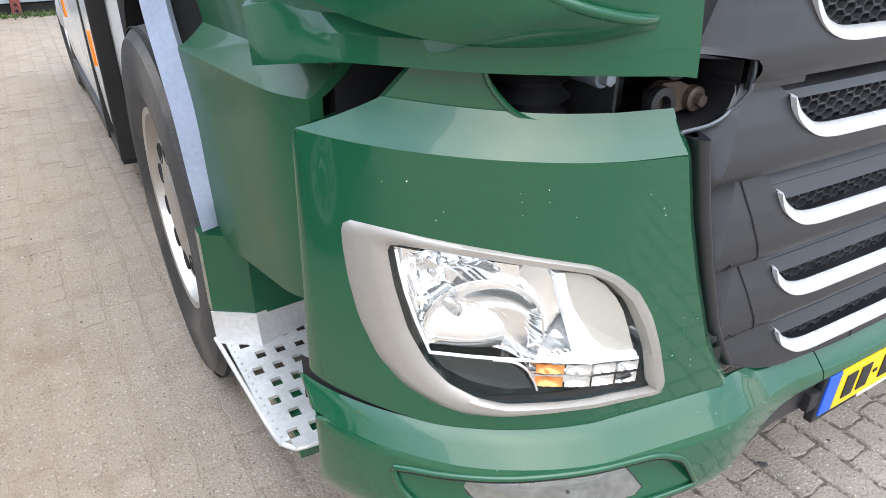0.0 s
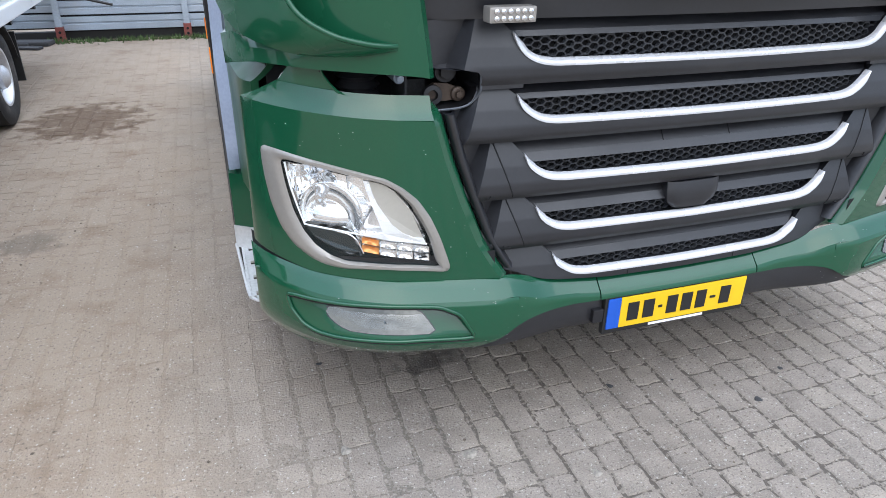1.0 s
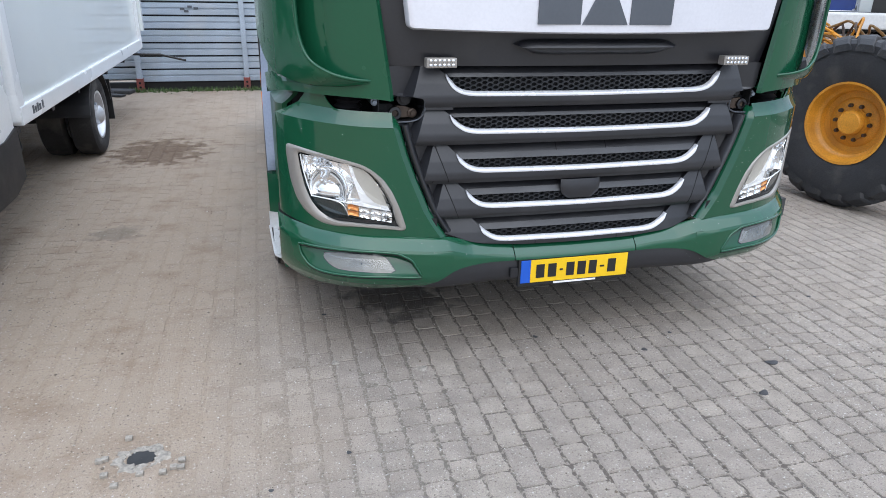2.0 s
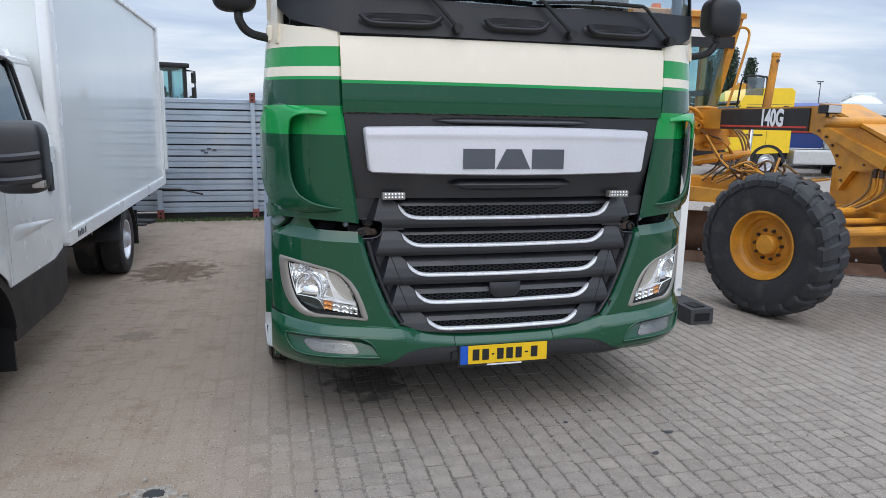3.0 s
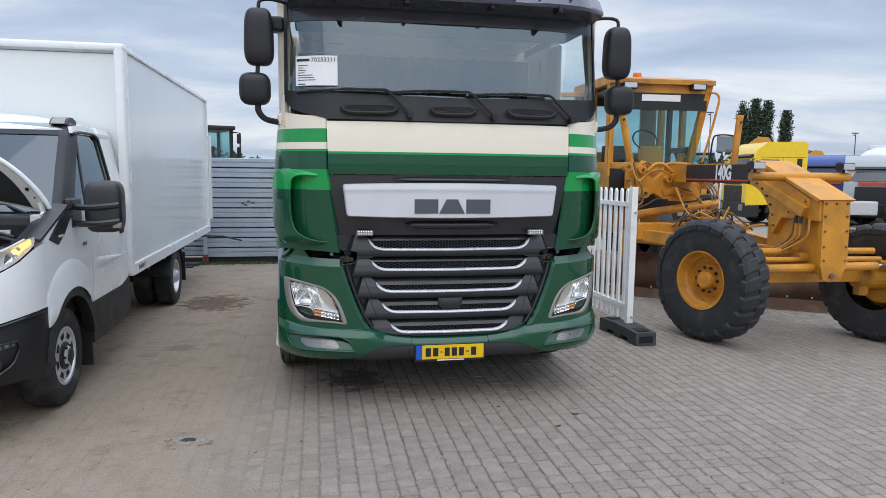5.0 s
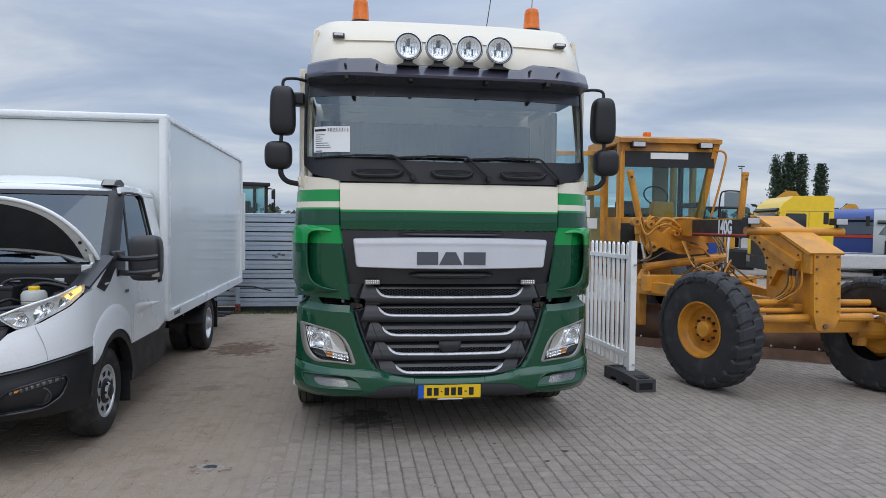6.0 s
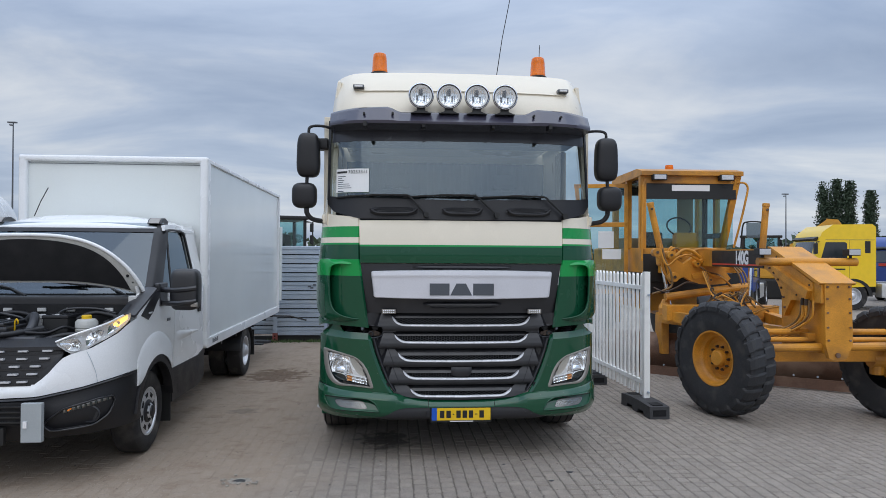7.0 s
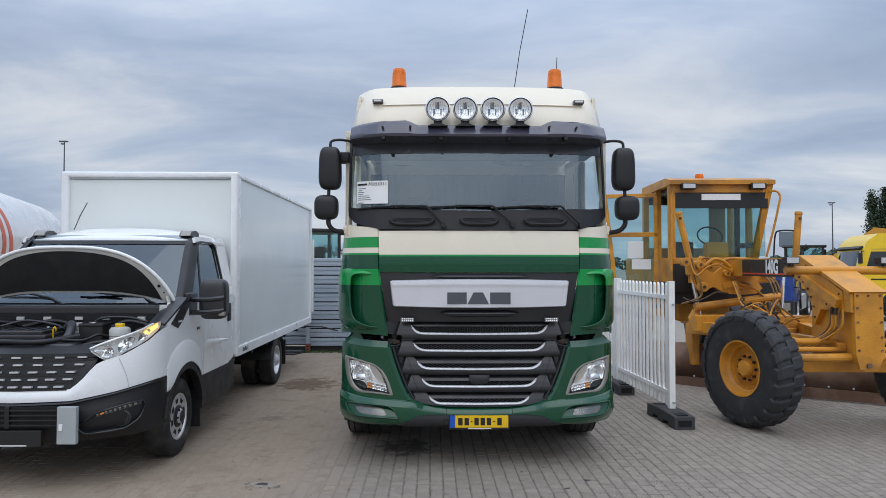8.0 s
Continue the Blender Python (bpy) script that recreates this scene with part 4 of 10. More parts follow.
    def f(u, v):
        k = round(u * N_L) % N_L
        w = min(v / 0.97, 1.0)
        x, z = lerp(1.0, optic_ring[k][0], w), lerp(0.80, optic_ring[k][1], w)
        r1 = math.hypot((x - 1.040) / 0.068, (z - 0.788) / 0.086)
        r2 = math.hypot((x - 1.078) / 0.056, (z - 0.872) / 0.050)
        y = 0.016
        if r1 < 1.0:
            lobe = max(0.0, 1 - math.hypot((x - 1.045) / 0.050, (z - 0.768) / 0.042) ** 2)
            y = 0.014 + 0.050 * (1 - r1 * r1) ** 0.7 - 0.030 * lobe
        elif r1 < 1.08:
            y = 0.004
        elif r2 < 1.0:
            y = 0.012 + 0.048 * (1 - r2 * r2) + 0.0012 * math.sin(x * 420)
        elif x < 1.0:
            y = 0.012 + 0.018 * abs(math.sin((x - 0.86) * 34 + (z - 0.8) * 16)) ** 0.5
        if z < 0.735:
            y = 0.012 + 0.012 * min((0.735 - z) / 0.03, 1)
        return s * x, on_nose(x) + (y if v < 1 else 0.04), z
    skin(bm, f, N_L, 46, closed=True)
    smooth(part("reflector", bm, "lamp_chrome", headlamp, "bright silvered reflector with two bowls"), 28)
    for cx, cz, r in ((1.062, 0.812, 0.010), (1.088, 0.874, 0.011)):
        bm = bmesh.new()
        lathe(bm, [(r, 0.0), (r, 0.03), (r * 0.8, 0.036), (r * 0.1, 0.038)], (s * cx, nose(cx) + 0.065, cz), (0, -1, 0), 16)
        smooth(part("bulb_shield", bm, "chrome", headlamp), 40)
    # lower hood line of the round bowl
    bm = bmesh.new()
    pts = [(s * (1.040 + 0.071 * math.cos(a)), nose(1.040 + 0.071 * math.cos(a)) + 0.005, 0.788 + 0.089 * math.sin(a)) for a in [math.pi * (0.06 + 0.98 * k / 24) for k in range(25)]]
    smooth(part("bowl_rim", tube(bm, pts, 0.0022, 6), "lamp_chrome", headlamp))
    # pale inner panel, white fin, white outline
    bm = bmesh.new()
    prism(bm, [(s * x_, z_) for x_, z_ in ((0.951, 0.886), (0.930, 0.882), (0.911, 0.876), (0.888, 0.857), (0.867, 0.832), (0.850, 0.804), (0.838, 0.775), (0.819, 0.727), (0.845, 0.731), (0.871, 0.744), (0.898, 0.770), (0.918, 0.802), (0.933, 0.828), (0.943, 0.854))], 0.0, 0.006, "y")
    for v in bm.verts:
        v.co.y += nose(v.co.x) + 0.007
    part("inner_panel", bm, "lamp_panel", headlamp, "matt beige inner panel")
    bm = bmesh.new()
    prism(bm, [(s * x_, z_) for x_, z_ in ((0.964, 0.889), (0.951, 0.887), (0.943, 0.854), (0.933, 0.828), (0.918, 0.802), (0.898, 0.770), (0.871, 0.744), (0.845, 0.731), (0.819, 0.727), (0.812, 0.712), (0.90, 0.724), (0.965, 0.737), (0.922, 0.746), (0.930, 0.775), (0.948, 0.83))], 0.0, 0.010, "y")
    for v in bm.verts:
        v.co.y += nose(v.co.x) + 0.002
    part("white_fin", bm, "housing", headlamp)
    edge = [(1.138, 0.914), (1.134, 0.88), (1.129, 0.848), (1.118, 0.80), (1.104, 0.751), (1.06, 0.749), (1.024, 0.746), (0.97, 0.739), (0.90, 0.727), (0.809, 0.709)]
    bm = bmesh.new()
    tube(bm, [(s * x_, nose(x_) + 0.005, z_) for x_, z_ in edge], 0.0026, 6)
    smooth(part("lens_outline", bm, "paper", headlamp))
    # indicator: two rows of clear cells, the outer end amber
    for z0, z1, cells in ((0.714, 0.731, 4), (0.690, 0.709, 4)):
        for c_ in range(cells):
            xa, xb = lerp(0.972, 0.800, c_ / cells), lerp(0.972, 0.800, (c_ + 0.95) / cells)
            bm = bmesh.new()
            def f(u, v):
                x = lerp(xa, xb, u)
                return s * x, nose(x) + 0.008 + 0.009 * math.cos(math.pi * (v - 0.5)) * math.cos(math.pi * (u - 0.5)) + 0.002 * abs(math.sin(u * 9)), lerp(z0, z1, v) - 0.19 * (0.972 - x)
            skin(bm, f, 12, 6)
            lit = c_ == 0
            smooth(part("indicator_cell", bm, "amber_clear" if lit else "lamp_chrome", headlamp, "amber indicator cell" if lit else ""), 60)
    # dark lower insert
    bm = bmesh.new()
    prism(bm, [(s * x_, z_) for x_, z_ in ((1.100, 0.744), (1.05, 0.742), (1.005, 0.734), (0.987, 0.716), (0.974, 0.687), (1.002, 0.685), (1.034, 0.693), (1.060, 0.703), (1.085, 0.721))], 0.0, 0.012, "y")
    for v in bm.verts:
        v.co.y += nose(v.co.x) + 0.010
    part("dark_insert", bevelled(bm, 0.004), "gloss_black", headlamp)
    bm = bmesh.new()
    tube(bm, curve_pts([(s * x_, nose(x_) + 0.006, z_) for x_, z_ in ((1.03, 0.743), (1.003, 0.738), (0.986, 0.724), (0.975, 0.702), (0.969, 0.684))], 4), 0.0022, 6)
    smooth(part("insert_edge", bm, "lamp_chrome", headlamp))
    # cover lens
    bm = bmesh.new()
    def f(u, v):
        k = round(u * N_L) % N_L
        a = lens_ring[k]
        x, z = lerp(C_L[0], a[0], v), lerp(C_L[1], a[1], v)
        return s * x, on_nose(x) + 0.002 - 0.004 * (1 - v * v), z
    skin(bm, f, N_L, 5, closed=True)
    cover = smooth(part("cover_lens", bm, "clear", headlamp, "clear curved cover lens"), 60)
    cover.visible_shadow = False

# bumper corners with fog-lamp pods
POD = rounded([(1.168, 0.554), (1.097, 0.556), (0.976, 0.558), (0.882, 0.556), (0.790, 0.547), (0.735, 0.518), (0.690, 0.440), (0.756, 0.443), (0.849, 0.449), (0.994, 0.449), (1.063, 0.449), (1.104, 0.454), (1.136, 0.471), (1.160, 0.508)], 3, 0.20)
C_P, N_P = (0.92, 0.490), 180
pod_ring = ray_outline(POD, C_P, N_P)
BUMP = [(0.56, 0.5395), (0.575, 0.544), (0.81, 0.559), (1.08, 0.572), (1.16, 0.582), (1.235, 0.590), (1.235, 0.418), (1.187, 0.390), (1.132, 0.379), (1.048, 0.375), (0.85, 0.378), (0.74, 0.384), (0.664, 0.402), (0.619, 0.420), (0.579, 0.443), (0.56, 0.4515)]
bump_ring = ray_outline(BUMP, C_P, N_P)


FOG = rounded([(1.080, 0.522), (1.016, 0.530), (0.906, 0.532), (0.833, 0.522), (0.795, 0.462), (0.875, 0.465), (0.974, 0.467), (1.028, 0.470), (1.062, 0.490)], 2, 0.18)


def scoop(z):
    """Depth of the fog-lamp hollow, deepest under its brow."""
    return 0.040 * min(max((z - 0.450) / 0.085, 0), 1)


def bump_y(x, z):
    """The bumper stands proud of the panels, with a sloping shoulder and a tucked-in foot."""
    top = pw([(0, 0.527), (0.25, 0.530), (0.482, 0.556), (0.54, 0.578), (0.575, 0.588), (0.81, 0.603), (1.08, 0.616), (1.16, 0.626), (1.25, 0.636)], abs(x))
    d = top - z
    a = min(abs(x), 1.2499)
    k = min(max((a - 0.40) / 0.28, 0), 1)
    back = 0.036 * (1 - k * k * (3 - 2 * k))
    return lerp(nose(a), low(a), min(max((0.62 - a) / 0.25, 0), 1)) + back + pw([(0, 0.003), (0.008, -0.010), (0.044, -0.046), (0.056, -0.052), (0.10, -0.055), (0.155, -0.054), (0.175, -0.049), (0.20, -0.034), (0.215, -0.016), (0.24, 0.012)], d)


for s in (-1, 1):
    bm = bmesh.new()
    def f(u, v):
        k = round(u * N_P) % N_P
        a, b = pod_ring[k], bump_ring[k]
        x, z = lerp(a[0], b[0], v), lerp(a[1], b[1], v)
        return s * (x + 0.003 * min(1, max(0, (x - 1.15) / 0.1))), bump_y(x, z), z
    skin(bm, f, N_P, 26, 0.012, (0, 1, 0), closed=True)
    bumper = smooth(part("bumper_corner", bm, "green", truck, "dark green bumper corner with fog lamp and stone chips"), 30)
    bm = bmesh.new()
    def f(u, v):
        x = lerp(0.285, 1.238, u)
        z = pw([(0, 0.527), (0.25, 0.530), (0.482, 0.556), (0.54, 0.578), (0.575, 0.588), (0.81, 0.603), (1.08, 0.616), (1.16, 0.626), (1.25, 0.636)], x) - pw([(0, 0.0), (0.2, 0.004), (1, 0.044)], v)
        return s * x, bump_y(x, z), z
    smooth(part("bumper_shoulder", skin(bm, f, 60, 6, 0.010, (0, 0.8, -0.5)), "green", bumper), 24)
    bm = bmesh.new()
    def f(u, v):
        x = lerp(0.285, 0.5605, u)
        z = lerp(pw([(0.285, 0.467), (0.42, 0.468), (0.489, 0.466), (0.53, 0.461), (0.5605, 0.4512)], x), pw([(0.25, 0.4865), (0.482, 0.5125), (0.54, 0.5345), (0.575, 0.5445)], x), v)
        return s * x, bump_y(x, z), z
    smooth(part("bumper_arm", skin(bm, f, 16, 4, 0.012), "green", bumper), 30)
    bm = bmesh.new()
    def f(u, v):
        z = lerp(0.42, 0.632, v)
        return s * (1.2375 - 0.10 * u), bump_y(1.235, z) + 0.05 * u, z
    part("bumper_return", skin(bm, f, 2, 6), "green", bumper)
    # near-black sheet added for the dark slit above the bumper
    part("bumper_seam", skin(bmesh.new(), lambda u, v: (s * lerp(0.62, 1.234, u), nose(lerp(0.62, 1.234, u)) + 0.013, lerp(0.580, 0.670, v)), 30, 1), "shade_black", bumper)
    # pod
    bm = bmesh.new()
    def f(u, v):
        k = round(u * N_P) % N_P
        a = pod_ring[k]
        w = pw([(0, 1.0), (0.17, 0.985), (1, 0.0)], v)
        x, z = lerp(C_P[0], a[0], w), lerp(C_P[1], a[1], w)
        return s * x, bump_y(x, z) + ((scoop(z) + 0.004) * min(max((1.18 - x) / 0.10, 0.15), 1) if v > 0 else 0.0), z
    skin(bm, f, N_P, 6, closed=True)
    smooth(part("fog_pod", bm, "green", bumper), 25)
    rim_pts = [(s * x_, bump_y(x_, z_) + 0.0004, z_) for x_, z_ in pod_ring]
    smooth(part("pod_bead", tube(bmesh.new(), rim_pts + rim_pts[:1], 0.0055, 8), "green", bumper), 60)
    # thin near-black tube draws the groove's shade below the bead
    smooth(part("pod_groove", tube(bmesh.new(), [(x_, y_ - 0.0006, z_ - 0.0066) for x_, y_, z_ in rim_pts + rim_pts[:1]], 0.0026, 5), "shade_black", bumper))
    fring = ray_outline(FOG, (0.93, 0.497), 64)
    fl = part("fog_lamp", skin(bmesh.new(), lambda u, v: (s * lerp(0.93, fring[round(u * 64) % 64][0], v * 1.03), bump_y(lerp(0.93, fring[round(u * 64) % 64][0], v * 1.03), lerp(0.497, fring[round(u * 64) % 64][1], v * 1.05)) + scoop(lerp(0.497, fring[round(u * 64) % 64][1], v * 1.05)) + 0.0025, lerp(0.497, fring[round(u * 64) % 64][1], v * 1.05)), 64, 2, closed=True), "gloss_black", bumper, "clear wedge-shaped fog lamp")
    bm = bmesh.new()
    def f(u, v):
        k = round(u * 64) % 64
        x, z = lerp(0.93, fring[k][0], v), lerp(0.497, fring[k][1], v)
        facet = 0.006 * abs(math.sin((x - 0.80) * 14)) * (1 - v)
        return s * x, bump_y(x, z) + scoop(z) + 0.0015 + facet * 0.2, z
    skin(bm, f, 64, 6, closed=True)
    smooth(part("fog_reflector", bm, "fog_grey", fl), 20)
    bm = bmesh.new()
    def f(u, v):
        k = round(u * 64) % 64
        x, z = lerp(0.93, fring[k][0], v), lerp(0.497, fring[k][1], v)
        return s * x, bump_y(x, z) + scoop(z) - 0.008 + 0.009 * v ** 4, z
    skin(bm, f, 64, 5, closed=True)
    lens_ = smooth(part("fog_lens", bm, "clear", fl), 60)
    lens_.visible_shadow = False

# bumper middle, lower lip and number plate
bm = bmesh.new()
def f(u, v):
    x = (2 * u - 1) * 0.281
    z = lerp(0.467, 0.528, v)
    return x, bump_y(x, z), z
skin(bm, f, 14, 8, 0.012)
smooth(part("bumper_middle", bm, "green", truck), 30)
bm = bmesh.new()
def f(u, v):
    x = (2 * u - 1) * 0.74
    foot = pw([(0, 0.350), (0.45, 0.353), (0.60, 0.362), (0.70, 0.374), (0.74, 0.380)], abs(x))
    return x, bump_y(x, 0.46) + 0.030 - 0.012 * math.sin(math.pi * v) + 0.030 * max(0, v - 0.85) / 0.15, lerp(0.482, foot, v)
skin(bm, f, 40, 10, 0.03)
smooth(part("lower_lip", bm, "plastic", truck, "dark plastic lower lip of the bumper"), 40)
plate = part("number_plate", box(bmesh.new(), (-0.264, -0.012, 0.339), (0.256, 0.008, 0.470), 0.006), "ink", truck, "yellow number plate with its characters blanked to bars, black holder")
part("plate_face", box(bmesh.new(), (-0.210, -0.016, 0.357), (0.247, -0.011, 0.461), 0.002), "plate", plate)
part("plate_band", box(bmesh.new(), (-0.254, -0.016, 0.357), (-0.2105, -0.011, 0.461), 0.002), "plate_blue", plate)
for x0, x1 in ((-0.185, -0.147), (-0.130, -0.092), (-0.076, -0.062), (-0.045, -0.008), (0.008, 0.046), (0.062, 0.098), (0.115, 0.135), (0.152, 0.19)):
    hgt = 0.004 if x1 - x0 < 0.025 else 0.031
    part("plate_bar", box(bmesh.new(), (x0, -0.0185, 0.409 - hgt), (x1, -0.0155, 0.409 + hgt), 0.001), "ink", plate)
part("holder_bar", box(bmesh.new(), (-0.10, -0.0145, 0.3445), (0.10, -0.0115, 0.3525)), "paper", plate)
bm = bmesh.new()
box(bm, (-0.300, -0.012, 0.385), (-0.266, 0.02, 0.43), 0.004)
part("plate_bracket", bm, "black", truck)

# linkage, and near-black boxes that put shade into the gap beside the grille
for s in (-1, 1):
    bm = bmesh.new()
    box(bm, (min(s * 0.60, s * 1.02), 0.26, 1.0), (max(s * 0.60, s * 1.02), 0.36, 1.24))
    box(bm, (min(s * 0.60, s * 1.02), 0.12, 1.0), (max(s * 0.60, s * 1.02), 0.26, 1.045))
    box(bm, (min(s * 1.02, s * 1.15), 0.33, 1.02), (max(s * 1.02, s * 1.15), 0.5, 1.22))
    part("gap_cavity", bm, "shade_black", truck)
    bm = bmesh.new()
    lathe(bm, [(0.040 if k % 2 else 0.056, 0.013 * k) for k in range(11)], (s * 0.945, 0.17, 1.05), (0, 0, 1), 18)
    smooth(part("rubber_bellows", bm, "black", truck, "black rubber bellows"), 60)
    bm = bmesh.new()
    prism(bm, [(s * x_, z_) for x_, z_ in ((0.790, 1.066), (0.790, 1.094), (0.768, 1.108), (0.735, 1.106), (0.702, 1.092), (0.690, 1.080), (0.694, 1.068), (0.74, 1.062))], 0.100, 0.114, "y")
    link = part("hinge_link", bevelled(bm, 0.003), "rust_and_shade", truck, "worn brown steel hinge link")
    bm = bmesh.new()
    lathe(bm, [(0.010, -0.004), (0.024, -0.004), (0.026, 0.004), (0.024, 0.012), (0.013, 0.013), (0.011, -0.003), (0.001, -0.003)], (s * 0.775, 0.100, 1.080), (0, -1, 0.1), 20)
    smooth(part("link_eye", bm, "black", link), 40)
    bm = bmesh.new()
    lathe(bm, [(0.018, -0.004), (0.018, 0.010), (0.013, 0.012), (0.001, 0.012)], (s * 0.708, 0.100, 1.080), (0, -1, 0), 18)
    rod(bm, (s * 0.708, 0.092, 1.080), (s * 0.708, 0.078, 1.080), 0.0095, seg=6)
    part("link_bolt", bevelled(bm, 0.0015), "rust_and_shade", link)
    for bx, by, bz, br in ((0.738, 0.10, 1.135, 0.019), (0.848, 0.13, 1.118, 0.010)):
        bm = bmesh.new()
        rod(bm, (s * bx, by - 0.012, bz), (s * bx, by + 0.006, bz), br, seg=6)
        rod(bm, (s * bx, by + 0.003, bz), (s * bx, by + 0.16, bz), br * 1.5, seg=14)
        part("bolt", bevelled(bm, 0.002), "black" if br > 0.015 else "steel", truck)
    bm = bmesh.new()
    box(bm, (s * 0.835 - 0.003, 0.12, 1.045), (s * 0.835 + 0.003, 0.26, 1.16))
    box(bm, (min(s * 0.77, s * 0.832), 0.17, 1.045), (max(s * 0.77, s * 0.832), 0.176, 1.105))
    part("hinge_plate", bevelled(bm, 0.002), "block", truck)

# windscreen with black band, wipers and moulded grips
def screen(x, z):
    return nose(min(abs(x), 1.2)) + 0.02 + (z - 2.06) * 0.15

bm = bmesh.new()
def f(u, v):
    x = (2 * u - 1) * 1.165
    z = lerp(pw([(0, 2.058), (0.88, 2.066), (1.10, 2.125), (1.165, 2.20)], abs(x)), pw([(0, 2.225), (1.0, 2.25), (1.165, 2.27)], abs(x)), v)
    return x, screen(x, z) - 0.004, z
skin(bm, f, 40, 5, 0.03)
smooth(part("windscreen_band", bm, "black", truck, "black band under the windscreen"), 40)
bm = bmesh.new()
def f(u, v):
    x = (2 * u - 1) * 1.152
    z = lerp(pw([(0, 2.22), (1.165, 2.26)], abs(x)), 2.93, v)
    return x, screen(x, z) + 0.012, z
skin(bm, f, 40, 10)
pane = smooth(part("windscreen", bm, "glass", truck, "curved windscreen reflecting the cloudy sky"), 60)
pane.visible_shadow = False
for s in (-1, 1):
    bm = bmesh.new()
    def f(u, v):
        x = s * lerp(1.143, 1.168, u)
        z = lerp(2.24, 2.95, v)
        return x, screen(x, z), z
    skin(bm, f, 3, 10, 0.02)
    part("windscreen_seal", bm, "black", truck)
for xl, xr in ((-0.789, -0.385), (-0.177, 0.167), (0.376, 0.770)):
    bm = bmesh.new()
    def f(u, v):
        x = lerp(xl, xr, u)
        e = 1 - abs(2 * u - 1) ** 6
        z = 2.128 + lerp(-0.034, 0.036, v) * (0.45 + 0.55 * e)
        return x, screen(x, z) - 0.004 - 0.022 * math.sin(math.pi * v) * e, z
    skin(bm, f, 16, 6, 0.02)
    grip = smooth(part("step_grip", bm, "black", truck, "moulded black grip"), 50)
    xm, hw_ = (xl + xr) / 2, (xr - xl) / 2
    def f(u, v):
        x = xm + (2 * u - 1) * hw_ * 0.84
        z = 2.128 + lerp(-0.004, 0.030, v) * (1 - 0.5 * abs(2 * u - 1) ** 4)
        return x, screen(x, z) - 0.026 + 0.006 * abs(2 * u - 1) ** 3, z
    # near-black sheet stands for the shade in the grip's recess
    part("grip_hollow", skin(bmesh.new(), f, 16, 2, 0.004), "shade_black", grip)
    bar_ = [(xm + t_ * hw_ * 0.97, screen(xm + t_ * hw_, 2.11) - 0.030, 2.110 + 0.040 * abs(t_) ** 7) for t_ in [k_ / 10 - 1 for k_ in range(21)]]
    smooth(part("grip_bar", tube(bmesh.new(), bar_, 0.012, 8), "black", grip), 60)
for tip, knee, piv in ((-1.083, -0.471, -0.312), (-0.508, 0.106, 0.290), (0.106, 0.709, 0.894)):
    wiper = part("wiper", bmesh.new(), "ink", truck, "black windscreen wiper")
    bm = bmesh.new()
    pts = [(tip + (knee - tip) * t, screen(tip + (knee - tip) * t, 2.26) - 0.022, 2.248 + 0.018 * t + 0.008 * math.sin(math.pi * t)) for t in [i / 10 for i in range(11)]]
    tube(bm, pts, 0.008, 6)
    part("wiper_blade", bm, "ink", wiper)
    bm = bmesh.new()
    m_ = lerp(tip, knee, 0.5)
    tube(bm, [(m_, screen(m_, 2.27) - 0.036, 2.268), (knee, screen(knee, 2.27) - 0.045, 2.266), (knee + 0.02, screen(knee, 2.25) - 0.05, 2.252), (piv, screen(piv, 2.10) - 0.04, 2.10)], 0.009, 6)
    rod(bm, (piv, screen(piv, 2.1) - 0.06, 2.10), (piv, screen(piv, 2.1), 2.10), 0.022)
    part("wiper_arm", bm, "ink", wiper)

# cab shell: sides, A-pillars, roof
for s in (-1, 1):
    bm = bmesh.new()
    def f(u, v):
        z = lerp(2.02, 2.98, v)
        x0 = 1.168 - 0.02 * v
        x = lerp(x0, 1.205 - 0.06 * v, u)
        return s * x, screen(x0, z) + lerp(0.0, 0.12, u), z
    skin(bm, f, 4, 10, 0.05, (-s * 0.6, 0.8, 0))
    smooth(part("door_pillar", bm, "cream", truck), 40)
    # side wall with a window opening
    bm = bmesh.new()
    for y0, y1, z0, z1 in ((0.42, 2.15, 1.60, 2.08), (1.30, 2.15, 2.08, 2.95), (0.42, 0.47, 2.08, 2.95), (0.42, 2.15, 2.86, 3.0)):
        box(bm, (min(s * 1.16, s * 1.215), y0, z0), (max(s * 1.16, s * 1.215), y1, z1), 0.008)
    part("door_wall", bm, "cream", truck)
    bm = bmesh.new()
    skin(bm, lambda u, v: (s * 1.185, lerp(0.47, 1.30, u), lerp(2.08, 2.86, v)), 1, 1)
    sw = part("side_window", bm, "side_glass", truck)
    sw.visible_shadow = False
bm = bmesh.new()
def f(u, v):
    # front of the roof, curving back into its top
    t = min(v / 0.55, 1.0)
    x = (2 * u - 1) * lerp(1.135, 1.10, t)
    a = abs(2 * u - 1)
    edge = max(0.0, (a - 0.82) / 0.18)
    z = 2.90 + 0.475 * t - 0.03 * (a ** 6) * t
    y = 0.02 + 0.06 * a * a + 0.22 * t * t + 0.18 * edge ** 2
    if v > 0.55:
        w = (v - 0.55) / 0.45
        z += 0.045 * math.sin(w * math.pi / 2)
        y += 0.9 * w
    return x, y, z
skin(bm, f, 40, 22, 0.03, (0, 0.3, -1))
smooth(part("roof_front", bm, "cream", truck, "cream high roof with moulded crease"), 40)
bm = bmesh.new()
box(bm, (-1.10, 1.0, 2.9), (1.10, 2.2, 3.40), 0.05)
part("roof_rear", bm, "cream", truck)
